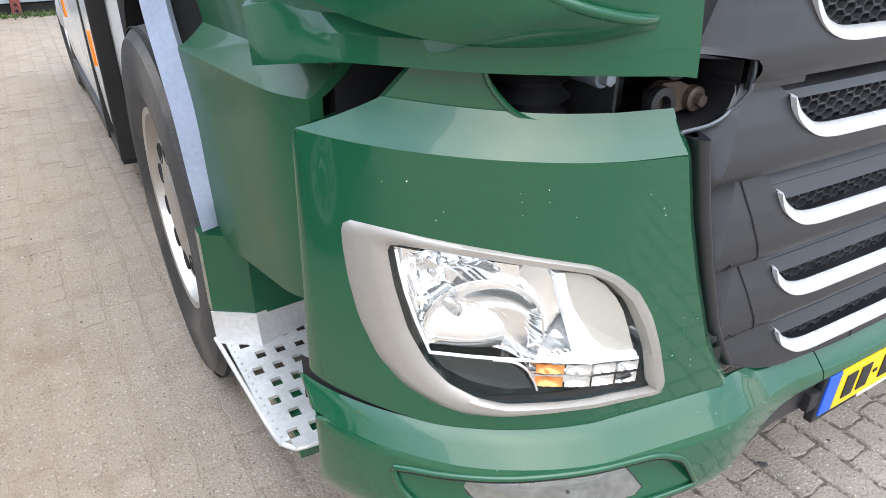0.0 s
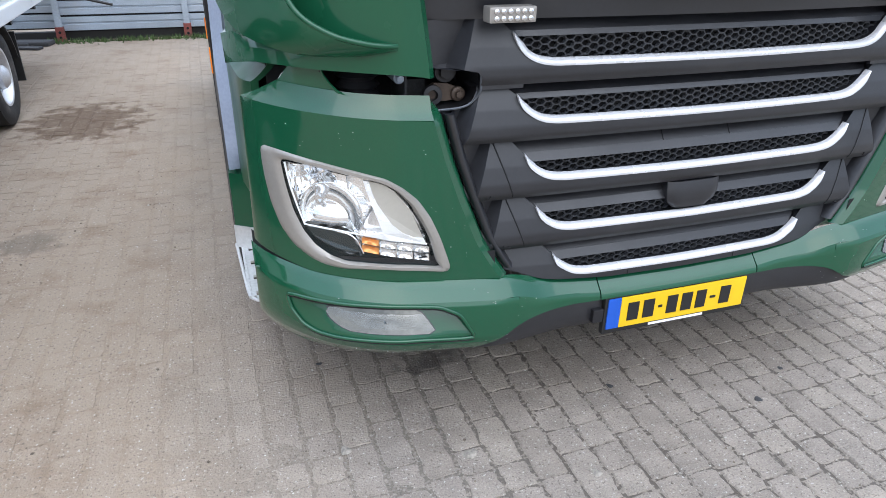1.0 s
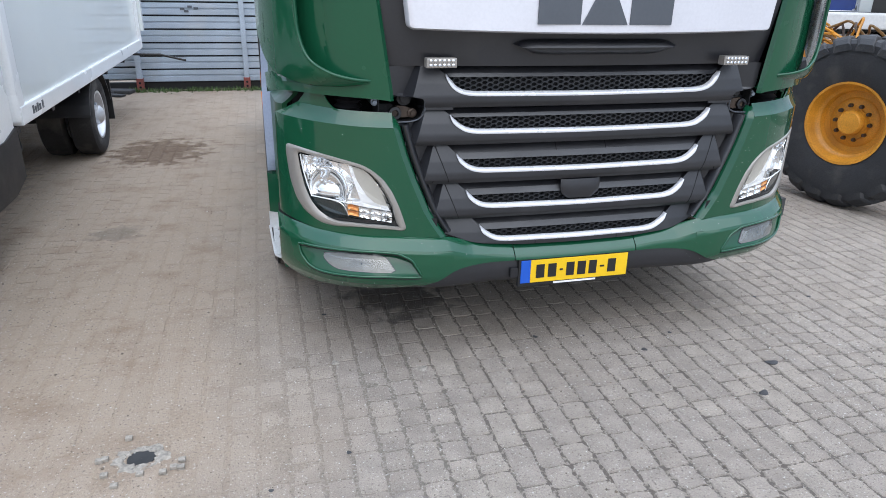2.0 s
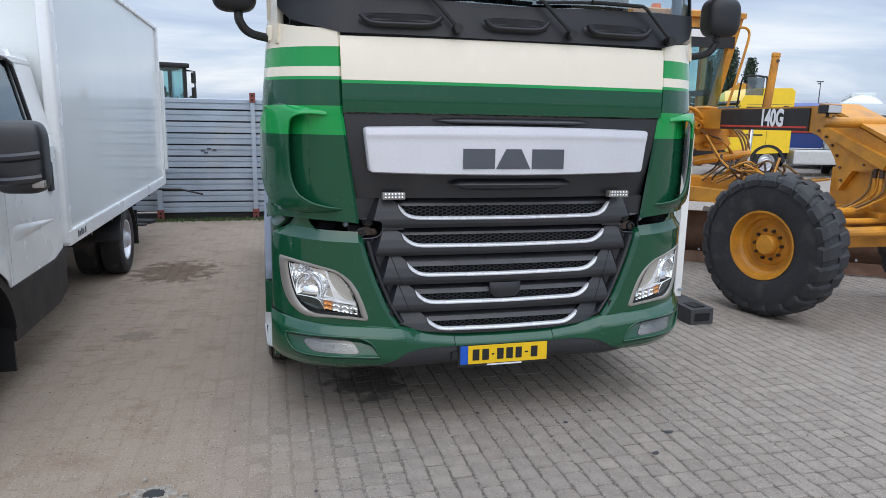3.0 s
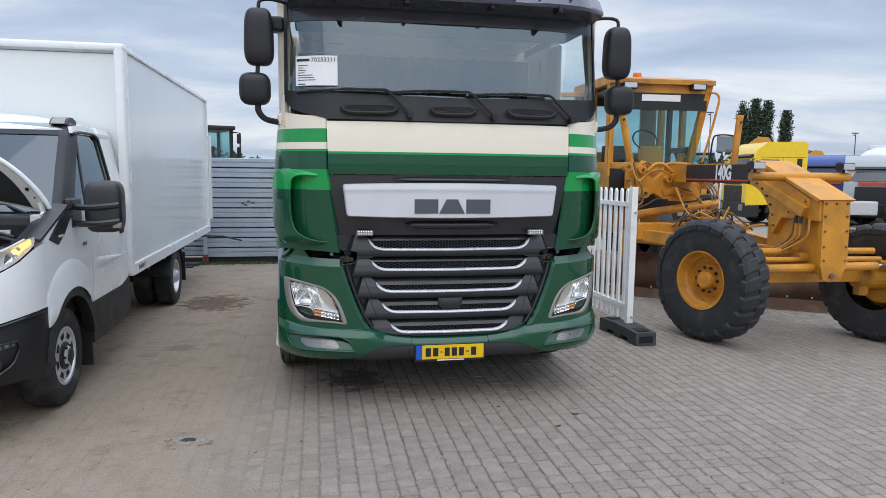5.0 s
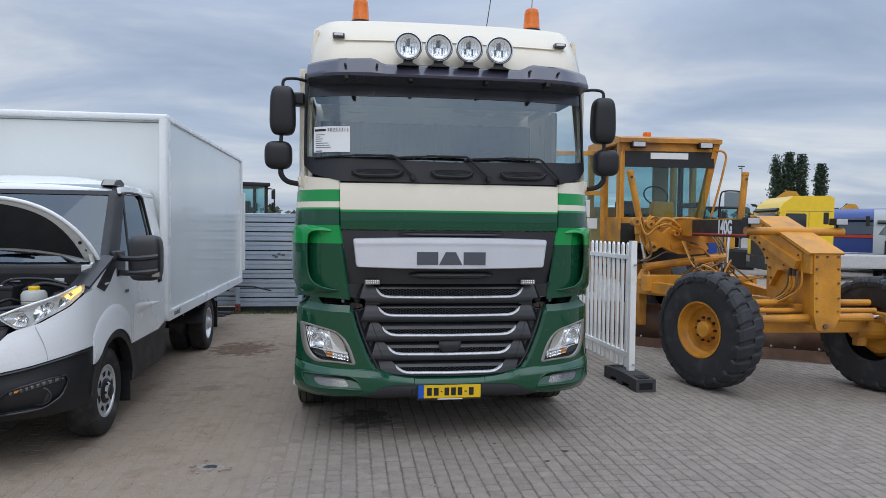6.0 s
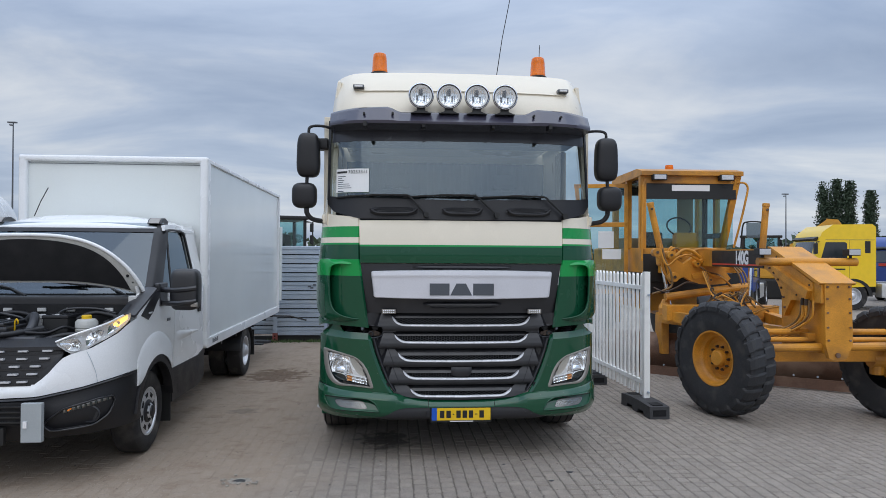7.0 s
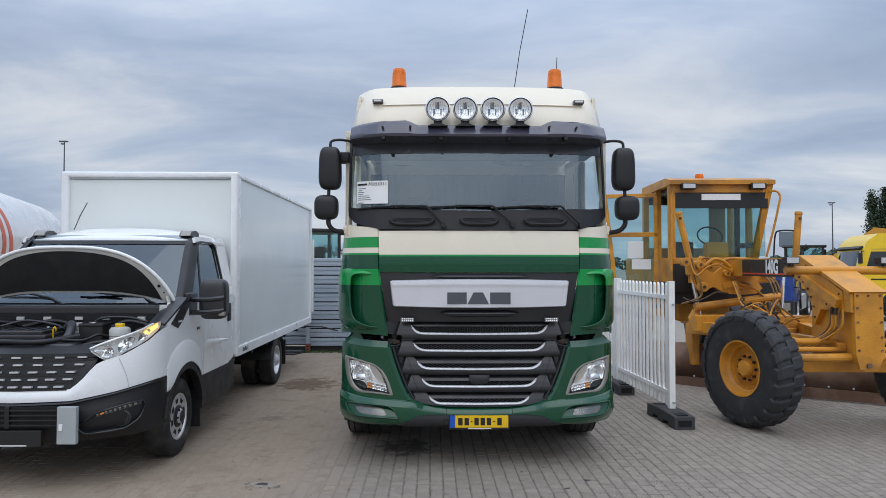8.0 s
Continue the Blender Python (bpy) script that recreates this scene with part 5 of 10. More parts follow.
for s in (-1, 1):
    bm = bmesh.new()
    def f(u, v):
        y = lerp(0.30, 1.05, u)
        return s * lerp(1.128, 1.085, v), y, lerp(2.92, 3.29, v)
    skin(bm, f, 3, 4, 0.03, (-s, 0, 0))
    part("roof_side", bm, "cream", truck)
    bm = bmesh.new()
    box(bm, (s * 0.894 - 0.047, 0.095, 3.192), (s * 0.894 + 0.047, 0.16, 3.222), 0.008)
    mk = part("marker_lamp", bm, "letter", truck, "small chromed roof marker lamp")
    part("marker_lens", box(bmesh.new(), (s * 0.894 - 0.034, 0.088, 3.199), (s * 0.894 + 0.034, 0.10, 3.215), 0.003), "paper", mk)
bm = bmesh.new()
def f(u, v):
    x = (2 * u - 1) * 1.065
    return x, 0.085 + 0.05 * (2 * u - 1) ** 2 + 0.16 * max(0, (abs(2 * u - 1) - 0.82) / 0.18) ** 2 - 0.006 + 0.012 * abs(2 * v - 1), 3.178 - 0.01 * (2 * u - 1) ** 2 + 0.012 * (v - 0.5)
skin(bm, f, 30, 2, 0.03)
part("roof_crease", bm, "cream", truck)
part("cab_rear", box(bmesh.new(), (-1.2, 2.1, 1.0), (1.2, 2.2, 3.0), 0.02), "cream", truck)
part("cab_floor", box(bmesh.new(), (-1.15, 0.35, 1.25), (1.15, 2.1, 1.45), 0.02), "interior", truck)

# sun visor
bm = bmesh.new()
def f(u, v):
    x = (2 * u - 1) * 1.135
    a = abs(x)
    top = pw([(0, 2.965), (0.54, 2.965), (0.63, 3.012), (0.9, 3.005), (1.135, 2.985)], a)
    low = pw([(0, 2.852), (0.8, 2.862), (1.135, 2.86)], a)
    z = lerp(low, top, v)
    return x, nose(min(a, 1.2)) - 0.10 + 0.10 * v + 0.02 * (v == 0), z
skin(bm, f, 60, 6, 0.012, (0, 0.8, 0.3))
visor = smooth(part("sun_visor", bm, "smoke", truck, "smoked dark purple sun visor"), 40)
bm = bmesh.new()
def f(u, v):
    x = (2 * u - 1) * 1.13
    a = abs(x)
    low_ = pw([(0, 2.852), (0.8, 2.862), (1.135, 2.86)], a)
    return x, lerp(nose(min(a, 1.2)) - 0.078, screen(x, 2.80) - 0.008, v), low_ + 0.004 - 0.03 * v
smooth(part("visor_return", skin(bm, f, 40, 3, 0.01, (0, 0, 1)), "slate", visor), 40)
bm = bmesh.new()
def f(u, v):
    x = (2 * u - 1) * 1.13
    z = lerp(2.745, 2.93, v)
    return x, screen(x, z) + 0.006, z
smooth(part("screen_top_band", skin(bm, f, 40, 4, 0.004), "slate", truck, "dark band along the top of the windscreen"), 40)
for vx in (-0.83, -0.34, 0.25, 0.74):
    part("visor_clip", box(bmesh.new(), (vx - 0.014, -0.09, 2.83), (vx + 0.014, 0.02, 2.87), 0.003), "ink", visor)
for vx in (-0.84, -0.6, 0.6, 0.84):
    part("visor_screw", rod(bmesh.new(), (vx, nose(vx) - 0.075, 2.945), (vx, nose(vx) - 0.03, 2.945), 0.010), "ink", visor)

# interior
part("dashboard", bevelled(box(bmesh.new(), (-1.1, 0.28, 1.9), (1.1, 0.72, 2.20)), 0.06, 3), "interior", truck)
bm = bmesh.new()
box(bm, (-1.1, 0.30, 2.78), (1.1, 0.8, 2.90), 0.03)
part("overhead_locker", bm, "interior", truck)
for sx in (-0.55, 0.6):
    seat = part("cab_seat", box(bmesh.new(), (sx - 0.26, 0.95, 1.75), (sx + 0.26, 1.45, 1.90), 0.05), "interior", truck, "dark cab seat")
    part("backrest", box(bmesh.new(), (sx - 0.25, 1.40, 1.85), (sx + 0.25, 1.55, 2.45), 0.05), "interior", seat)
    part("headrest", box(bmesh.new(), (sx - 0.13, 1.42, 2.47), (sx + 0.13, 1.53, 2.62), 0.04), "interior", seat)
bm = bmesh.new()
c = Vector((0.6, 0.72, 2.17))
pts = [c + 0.22 * Vector((math.cos(a), 0.55 * math.sin(a), 0.83 * math.sin(a))) for a in [2 * math.pi * i / 28 for i in range(29)]]
tube(bm, pts, 0.016, 8)
tube(bm, [c - Vector((0.21, 0, 0)), c, c + Vector((0.21, 0, 0))], 0.018, 6)
part("steering_wheel", bm, "ink", truck)
bm = bmesh.new()
def f(u, v):
    y = lerp(0.92, 1.22, u)
    return 1.12 - 0.03 * math.sin(u * 22), y, lerp(2.14, 2.80, v)
skin(bm, f, 40, 2)
part("curtain", bm, "curtain", truck, "beige pleated side curtain")
bm = bmesh.new()
def f(u, v):
    x = lerp(-1.1, 1.1, u)
    return x, 1.75 + 0.03 * math.sin(u * 90), lerp(1.9, 2.78, v)
skin(bm, f, 120, 1)
part("rear_curtain", bm, "interior", truck)

# sheet on the windscreen
SX0, SX1 = -1.085, -0.80
def sheet_y(x):
    """The sheet follows the curved glass."""
    return screen(x, 2.4) + 0.002
def on_sheet(name, x0, x1, z0, z1, material, lift, parent=None, label=""):
    return part(name, skin(bmesh.new(), lambda u, v: (lerp(x0, x1, u), sheet_y(lerp(x0, x1, u)) - lift + (lerp(z0, z1, v) - 2.4) * 0.15, lerp(z0, z1, v)), 8, 1, 0.0008), material, parent, label)
sheet = on_sheet("info_sheet", SX0, SX1, 2.29, 2.50, "paper", 0.0, truck, "white printed sheet stuck to the windscreen")
on_sheet("printed_bar", -1.078, -0.99, 2.462, 2.480, "ink", 0.002, sheet)
on_sheet("printed_bar", SX0, SX1, 2.290, 2.294, "green", 0.002, sheet)
for k, w in enumerate((0.07, 0.035, 0.055, 0.045, 0.10, 0.11, 0.12)):
    on_sheet("printed_bar", -1.07, -1.07 + w, 2.432 - 0.017 * k, 2.437 - 0.017 * k, "letter", 0.002, sheet)
on_sheet("printed_bar", -1.07, -1.02, 2.300, 2.308, "letter", 0.002, sheet)
for k, digit in enumerate("70253311"):
    txt = bpy.data.curves.new("sheet_digit", "FONT")
    txt.body, txt.size, txt.extrude = digit, 0.040, 0.0004
    txt.materials.append(M["ink"])
    t_ob = new("sheet_digit", txt)
    t_ob.parent = sheet
    tx = -0.980 + 0.0215 * k
    t_ob.matrix_basis = Matrix.Translation((tx, sheet_y(tx) - 0.003 + 0.009, 2.458)) @ Matrix.Rotation(math.atan2(sheet_y(tx + 0.02) - sheet_y(tx), 0.02), 4, "Z") @ Matrix.Rotation(radians(90), 4, "X")

# roof spot lamps, beacons, aerials
for sx in (-0.363, -0.127, 0.110, 0.348):
    spot = part("spot_lamp", lathe(bmesh.new(), [(0.02, 0.085), (0.06, 0.075), (0.092, 0.03), (0.104, 0.0), (0.106, -0.012), (0.098, -0.02), (0.090, -0.014)], (sx, -0.075, 3.094), (0, 1, 0), 36), "black", truck, "round black-rimmed roof spot lamp")
    smooth(spot, 50)
    smooth(part("spot_ring", lathe(bmesh.new(), [(0.107, -0.004), (0.1075, -0.016), (0.100, -0.022), (0.096, -0.018)], (sx, -0.075, 3.094), (0, 1, 0), 36), "chrome", spot), 60)
    bm = bmesh.new()
    def f(u, v):
        a_ = 2 * math.pi * u
        x_, z_ = 0.076 * v * math.cos(a_), 0.076 * v * math.sin(a_)
        return sx + x_, -0.075 + 0.016 * (1 - v * v) + 0.0035 * math.sin(x_ * 330) * (0.3 + v), 3.094 + z_
    smooth(part("spot_reflector", skin(bm, f, 48, 16, closed=True), "lamp_chrome", spot), 30)
    smooth(part("spot_rim", lathe(bmesh.new(), [(0.095, -0.013), (0.086, -0.009), (0.077, -0.004), (0.074, 0.004)], (sx, -0.075, 3.094), (0, 1, 0), 36), "paper", spot), 40)
    bm = bmesh.new()
    box(bm, (sx - 0.013, -0.070, 3.10), (sx + 0.013, -0.055, 3.165), 0.003)
    box(bm, (sx - 0.032, -0.068, 3.04), (sx - 0.024, -0.055, 3.10), 0.003)
    box(bm, (sx + 0.024, -0.068, 3.04), (sx + 0.032, -0.055, 3.10), 0.003)
    part("spot_vane", bm, "letter", spot)
    sl = smooth(part("spot_lens", lathe(bmesh.new(), [(0.095, -0.016), (0.06, -0.024), (0.001, -0.027)], (sx, -0.075, 3.094), (0, 1, 0), 36), "clear", spot), 60)
    sl.visible_shadow = False
    bm = bmesh.new()
    box(bm, (sx - 0.035, -0.075, 2.955), (sx + 0.035, -0.025, 2.998), 0.006)
    prism(bm, [(sx - 0.085, 2.948), (sx + 0.085, 2.948), (sx + 0.035, 2.968), (sx - 0.035, 2.968)], -0.09, 0.0, "y")
    part("spot_foot", bm, "ink", spot)
for sx in (-0.72, 0.735):
    beacon = part("beacon", lathe(bmesh.new(), [(0.080, 0.0), (0.082, 0.02), (0.070, 0.028)], (sx, 0.42, 3.385), (0, 0, 1), 28, True), "ink", truck, "orange rotating roof beacon")
    bm = bmesh.new()
    lathe(bm, [(0.071, 0.022), (0.070, 0.05), (0.0685, 0.052), (0.068, 0.08), (0.067, 0.082), (0.066, 0.115), (0.065, 0.117), (0.063, 0.15), (0.058, 0.188), (0.050, 0.197), (0.001, 0.198)], (sx, 0.42, 3.385), (0, 0, 1), 28)
    smooth(part("beacon_dome", bm, M["amber_dome"] if "amber_dome" in M else "amber", beacon, "translucent orange dome"), 40)
    part("beacon_lamp", rod(bmesh.new(), (sx, 0.42, 3.41), (sx, 0.42, 3.50), 0.032, 0.03), "chrome", beacon)
for (x0, z0), (x1, z1), r in (((0.375, 3.40), (0.52, 4.25), 0.004), ((0.805, 3.38), (0.803, 3.78), 0.0035)):
    part("aerial", tube(bmesh.new(), [(x0, 0.65, z0), ((x0 + x1) / 2 - 0.01, 0.65, (z0 + z1) / 2), (x1, 0.66, z1)], r, 6), "ink", truck, "thin black aerial")

# mirrors
def pebble_shell(bm, c, h, p=3.2, taper=0.0):
    """A rounded box: centre, half sizes, and how square it is; taper narrows the top."""
    def se(t):
        k = abs(t) ** (2 / p)
        return k if t >= 0 else -k
    def f(u, v):
        a, b = 2 * math.pi * u, math.pi * (v - 0.5)
        z = h[2] * se(math.sin(b))
        w = 1 - taper * (z / h[2])
        return c[0] + h[0] * w * se(math.cos(b)) * se(math.cos(a)), c[1] + h[1] * se(math.cos(b)) * se(math.sin(a)), c[2] + z
    skin(bm, f, 40, 24, closed=True)
    bmesh.ops.remove_doubles(bm, verts=bm.verts, dist=0.0008)
    return bm


for s in (-1, 1):
    mir = part("wing_mirror", pebble_shell(bmesh.new(), (s * 1.335, 0.275, 2.63), (0.100, 0.080, 0.195), 4.0, 0.05), "black", truck, "black wing mirror on tubular arms")
    smooth(mir, 60)
    bm = bmesh.new()
    pebble_shell(bm, (s * 1.368, 0.275, 2.275), (0.108, 0.078, 0.112), 3.4)
    smooth(part("wide_mirror", bm, "black", mir), 60)
    bm = bmesh.new()
    tube(bm, curve_pts([(s * 1.13, 0.36, 2.885), (s * 1.24, 0.30, 2.895), (s * 1.325, 0.27, 2.875), (s * 1.335, 0.27, 2.80)], 5), 0.013)
    part("mirror_arm", bm, "black", mir)
    part("mirror_link", tube(bmesh.new(), [(s * 1.345, 0.27, 2.46), (s * 1.35, 0.27, 2.36)], 0.016), "black", mir)
    bm = bmesh.new()
    tube(bm, curve_pts([(s * 1.35, 0.27, 2.18), (s * 1.345, 0.27, 2.12), (s * 1.30, 0.29, 2.07), (s * 1.20, 0.33, 2.05)], 5), 0.022)
    part("mirror_arm", bm, "black", mir)
    part("mirror_foot", bevelled(box(bmesh.new(), (min(s * 1.15, s * 1.222), 0.30, 2.03), (max(s * 1.15, s * 1.222), 0.40, 2.115)), 0.03, 3), "cream", mir)
bm = bmesh.new()
bevelled(box(bm, (-1.27, 0.36, 2.70), (-1.17, 0.50, 2.80)), 0.03, 3)
part("kerb_mirror", bm, "black", truck)


# lower cab side, steps, mudguards
for s in (-1, 1):
    # green side panel: lower face, sloping shoulder, set-back upper face
    bm = bmesh.new()
    def f(u, v):
        lo = pw([(0, 0.765), (0.22, 0.730), (0.41, 0.708), (0.63, 0.682), (0.87, 0.653), (1, 0.680)], u)
        zs = pw([(0.2, 1.11), (0.278, 1.096), (0.375, 1.081), (0.505, 1.068), (0.675, 1.054), (0.9, 1.036)], lerp(0.32, 0.90, u))
        face = 1.212 + 0.018 * u
        if v < 0.6:
            z, x = lerp(lo, zs, v / 0.6), face
        elif v < 0.72:
            k = (v - 0.6) / 0.12
            z, x = lerp(zs, zs + 0.040, k), face - (face - 1.165) * k ** 0.8
        else:
            z, x = lerp(zs + 0.040, 1.62, (v - 0.72) / 0.28), 1.165
        x -= 0.02 * (1 - min(u / 0.25, 1)) ** 2
        y = lerp(0.32, pw([(0.65, 0.845), (0.68, 0.859), (0.759, 0.873), (0.894, 0.885), (1.021, 0.947), (1.12, 1.02), (1.6, 1.16)], z), u)
        return s * x, y, z
    skin(bm, lambda u, v: f(u, v * 0.6), 16, 12, 0.02, (-s, 0, 0))
    side = smooth(part("side_panel", bm, "dusty_green", truck, "dusty dark green lower door panel"), 25)
    smooth(part("side_shoulder", skin(bmesh.new(), lambda u, v: f(u, 0.6 + 0.4 * v), 16, 20, 0.02, (-s, 0, 0)), "dusty_green", side), 25)
    # near-black block added for the shade behind the side panel
    part("gap_shade", box(bmesh.new(), (min(s * 0.95, s * 1.14), 0.42, 0.72), (max(s * 0.95, s * 1.14), 0.78, 1.16)), "shade_black", truck)
    # mudguard lip in front of and over the wheel
    bm = bmesh.new()
    outer = curve_pts([(1.268, 0.830, 0.680), (1.268, 0.844, 0.703), (1.268, 0.888, 0.789), (1.268, 0.933, 0.906), (1.268, 1.014, 1.011), (1.264, 1.11, 1.12), (1.256, 1.21, 1.35), (1.245, 1.34, 1.56), (1.24, 1.7, 1.62), (1.24, 2.1, 1.58)], 5)
    inner = curve_pts([(1.228, 0.852, 0.675), (1.228, 0.858, 0.703), (1.228, 0.872, 0.789), (1.228, 0.885, 0.906), (1.228, 0.940, 1.011), (1.226, 1.02, 1.12), (1.22, 1.13, 1.36), (1.21, 1.24, 1.60), (1.20, 1.6, 1.68), (1.20, 2.1, 1.66)], 5)
    def f(u, v):
        k = round(u * (len(outer) - 1))
        p = outer[k].lerp(inner[k], v)
        return s * p.x, p.y, p.z
    skin(bm, f, len(outer) - 1, 2, 0.02, (-s * 0.6, 0.7, 0))
    smooth(part("mudguard", bm, "greyblue", truck, "grey plastic mudguard lip"), 40)
    # step well: green box, pale riser, perforated tread, green foot
    bm = bmesh.new()
    prism(bm, [(s * 1.272, 0.86), (s * 1.19, 0.80), (s * 0.95, 0.815), (s * 0.95, 0.90), (s * 1.272, 0.90)], 0.455, 0.66, "z")
    part("step_box", bevelled(bm, 0.008), "green", truck)
    bm = bmesh.new()
    def f(u, v):
        x, y = (lerp(1.277, 1.19, u / 0.35), lerp(0.855, 0.795, u / 0.35)) if u < 0.35 else (lerp(1.19, 0.96, (u - 0.35) / 0.65), lerp(0.795, 0.855, (u - 0.35) / 0.65))
        return s * x, y - 0.02 * (1 - v) ** 2, lerp(0.386, 0.462, v)
    tread = smooth(part("step_tread", skin(bm, f, 20, 4, 0.006), "alu", truck, "perforated aluminium step tread"), 30)
    holes = [(i, j) for j in range(1, 14, 2) for i in range(1 + (j // 2) % 2, 12, 2)]
    bm = bmesh.new()
    for i in range(13):
        for j in range(15):
            if (i, j) in holes:
                continue
            x0, x1 = 1.262 - 0.023 * i, 1.262 - 0.023 * (i + 1)
            y0, y1 = 0.43 + 0.0275 * j, 0.43 + 0.0275 * (j + 1)
            if i + j < 1:
                continue
            box(bm, (min(s * x0, s * x1), y0, 0.378), (max(s * x0, s * x1), y1, 0.386))
    bmesh.ops.remove_doubles(bm, verts=bm.verts, dist=0.0005)
    part("tread_plate", bm, "alu", tread)
    part("tread_rim", tube(bmesh.new(), curve_pts([(s * 1.277, 0.86, 0.384), (s * 1.266, 0.6, 0.380), (s * 1.260, 0.485, 0.380), (s * 1.246, 0.447, 0.380), (s * 1.215, 0.430, 0.380), (s * 1.10, 0.43, 0.380)], 5), 0.0055, 8), "alu", tread)
    bm = bmesh.new()
    for k in range(14):
        c = (s * 1.253, 0.47 + 0.026 * k, 0.386)
        lathe(bm, [(0.0035, 0), (0.002, 0.003)], c, (0, 0, 1), 6)
    tagged(part("grip_studs", bm, "alu", tread), kind="stuff")
    part("step_foot", bevelled(box(bmesh.new(), (min(s * 0.98, s * 1.225), 0.46, 0.315), (max(s * 0.98, s * 1.225), 0.66, 0.372)), 0.018), "green", truck)
    # arch liner in the same near-black, its shade put into the colour
    part("wheel_arch", skin(bmesh.new(), lambda u, v: (s * lerp(0.75, 1.22, v), 1.36 + 0.530 * math.cos(math.pi * (1.0 - u)), 0.55 + 0.62 * math.sin(math.pi * (1.0 - u))), 16, 1, 0.02, (0, 0, 1)), "shade_black", truck)
part("chassis", box(bmesh.new(), (-0.45, 0.3, 0.55), (0.45, 6.6, 0.95), 0.02), "black", truck)
# plain near-black block, fills the dark space behind the grille
part("engine", box(bmesh.new(), (-0.55, 0.35, 0.45), (0.55, 2.0, 1.25), 0.05), "shade_black", truck)
part("axle", rod(bmesh.new(), (-1.0, 1.36, 0.5), (1.0, 1.36, 0.5), 0.08), "black", truck)


def wheel(parent, at, side, r, width, rim_r, tyre="rubber", rim="rim", holes=10, nuts=10, dish=0.07, nut_mat="steel"):
    """A wheel with tyre, dished rim, hub and nuts; its outer face looks along side * x."""
    ax = (side, 0, 0)
    w = width / 2
    ty = part("wheel", lathe(bmesh.new(), [(rim_r, -w * 0.8), (rim_r + 0.3 * (r - rim_r), -w), (r - 0.035, -w * 0.95), (r - 0.008, -w * 0.8), (r, -w * 0.5), (r, w * 0.5), (r - 0.008, w * 0.8), (r - 0.035, w * 0.95), (rim_r + 0.3 * (r - rim_r), w), (rim_r, w * 0.82), (rim_r - 0.005, w * 0.6)], at, ax, 56), tyre, parent)
    smooth(ty, 30)
    bm = bmesh.new()
    a = Vector(at)
    prof = [(rim_r + 0.004, w * 0.80), (rim_r + 0.006, w * 0.88), (rim_r - 0.012, w * 0.86), (rim_r - 0.03, w * 0.5), (rim_r - 0.05, w * 0.8 - dish), (rim_r * 0.55, w * 0.8 - dish * 0.35), (rim_r * 0.42, w * 0.8 - dish * 0.5)]
    if dish > 0.12:                        # deep-dished disc of a heavy wheel
        prof = prof[:4] + [(rim_r * 0.86, w * 0.32), (rim_r * 0.80, w * 0.26), (rim_r * 0.76, w * 0.02), (rim_r * 0.62, w * 0.0), (rim_r * 0.56, w * 0.10), (rim_r * 0.26, w * 0.12)]
    lathe(bm, prof, at, ax, 48)
    ri = smooth(part("rim", bm, rim, ty), 40)
    bm = bmesh.new()
    lathe(bm, [(rim_r * 0.31, w * 0.10), (rim_r * 0.30, w * 0.46), (rim_r * 0.26, w * 0.54), (0.001, w * 0.57)] if dish > 0.12 else [(rim_r * 0.44, w * 0.8 - dish * 0.5), (rim_r * 0.40, w * 0.8 + 0.01), (rim_r * 0.26, w * 0.8 + 0.035), (0.001, w * 0.8 + 0.045)], at, ax, 32)
    smooth(part("hub", bm, rim, ty), 40)
    def repeat(nm, made, material, n_, radius, h, phase):
        me = bpy.data.meshes.new(nm)
        bmesh.ops.recalc_face_normals(made, faces=made.faces)
        made.to_mesh(me); made.free()
        me.materials.append(M[material])
        for k in range(n_):
            t = 2 * math.pi * (k + phase) / n_
            o = new(nm, me)
            o.parent = ty
            o.matrix_basis = Matrix.Translation(a + Vector((side * h, math.cos(t) * radius, math.sin(t) * radius))) @ Matrix.Rotation(radians(90) * side, 4, "Y")
    if nuts:
        repeat("wheel_nut", rod(bmesh.new(), (0, 0, 0), (0, 0, 0.02 if dish < 0.12 else 0.03), 0.011 if dish < 0.12 else 0.017, 0.009 if dish < 0.12 else 0.014, 6), nut_mat, nuts, rim_r * (0.43 if dish > 0.12 else 0.49), w * 0.12 if dish > 0.12 else w * 0.8 - dish * 0.4, 0)
    # near-black discs, the dark of the hand holes put into colour
    if holes:
        repeat("hand_hole", lathe(bmesh.new(), [(rim_r * 0.10, 0.0), (rim_r * 0.095, 0.008), (0.001, 0.009)], (0, 0, 0), (0, 0, 1), 12), "shade_black", holes, rim_r * 0.71, w * 0.8 - dish * 0.72, 0.5)
    return ty


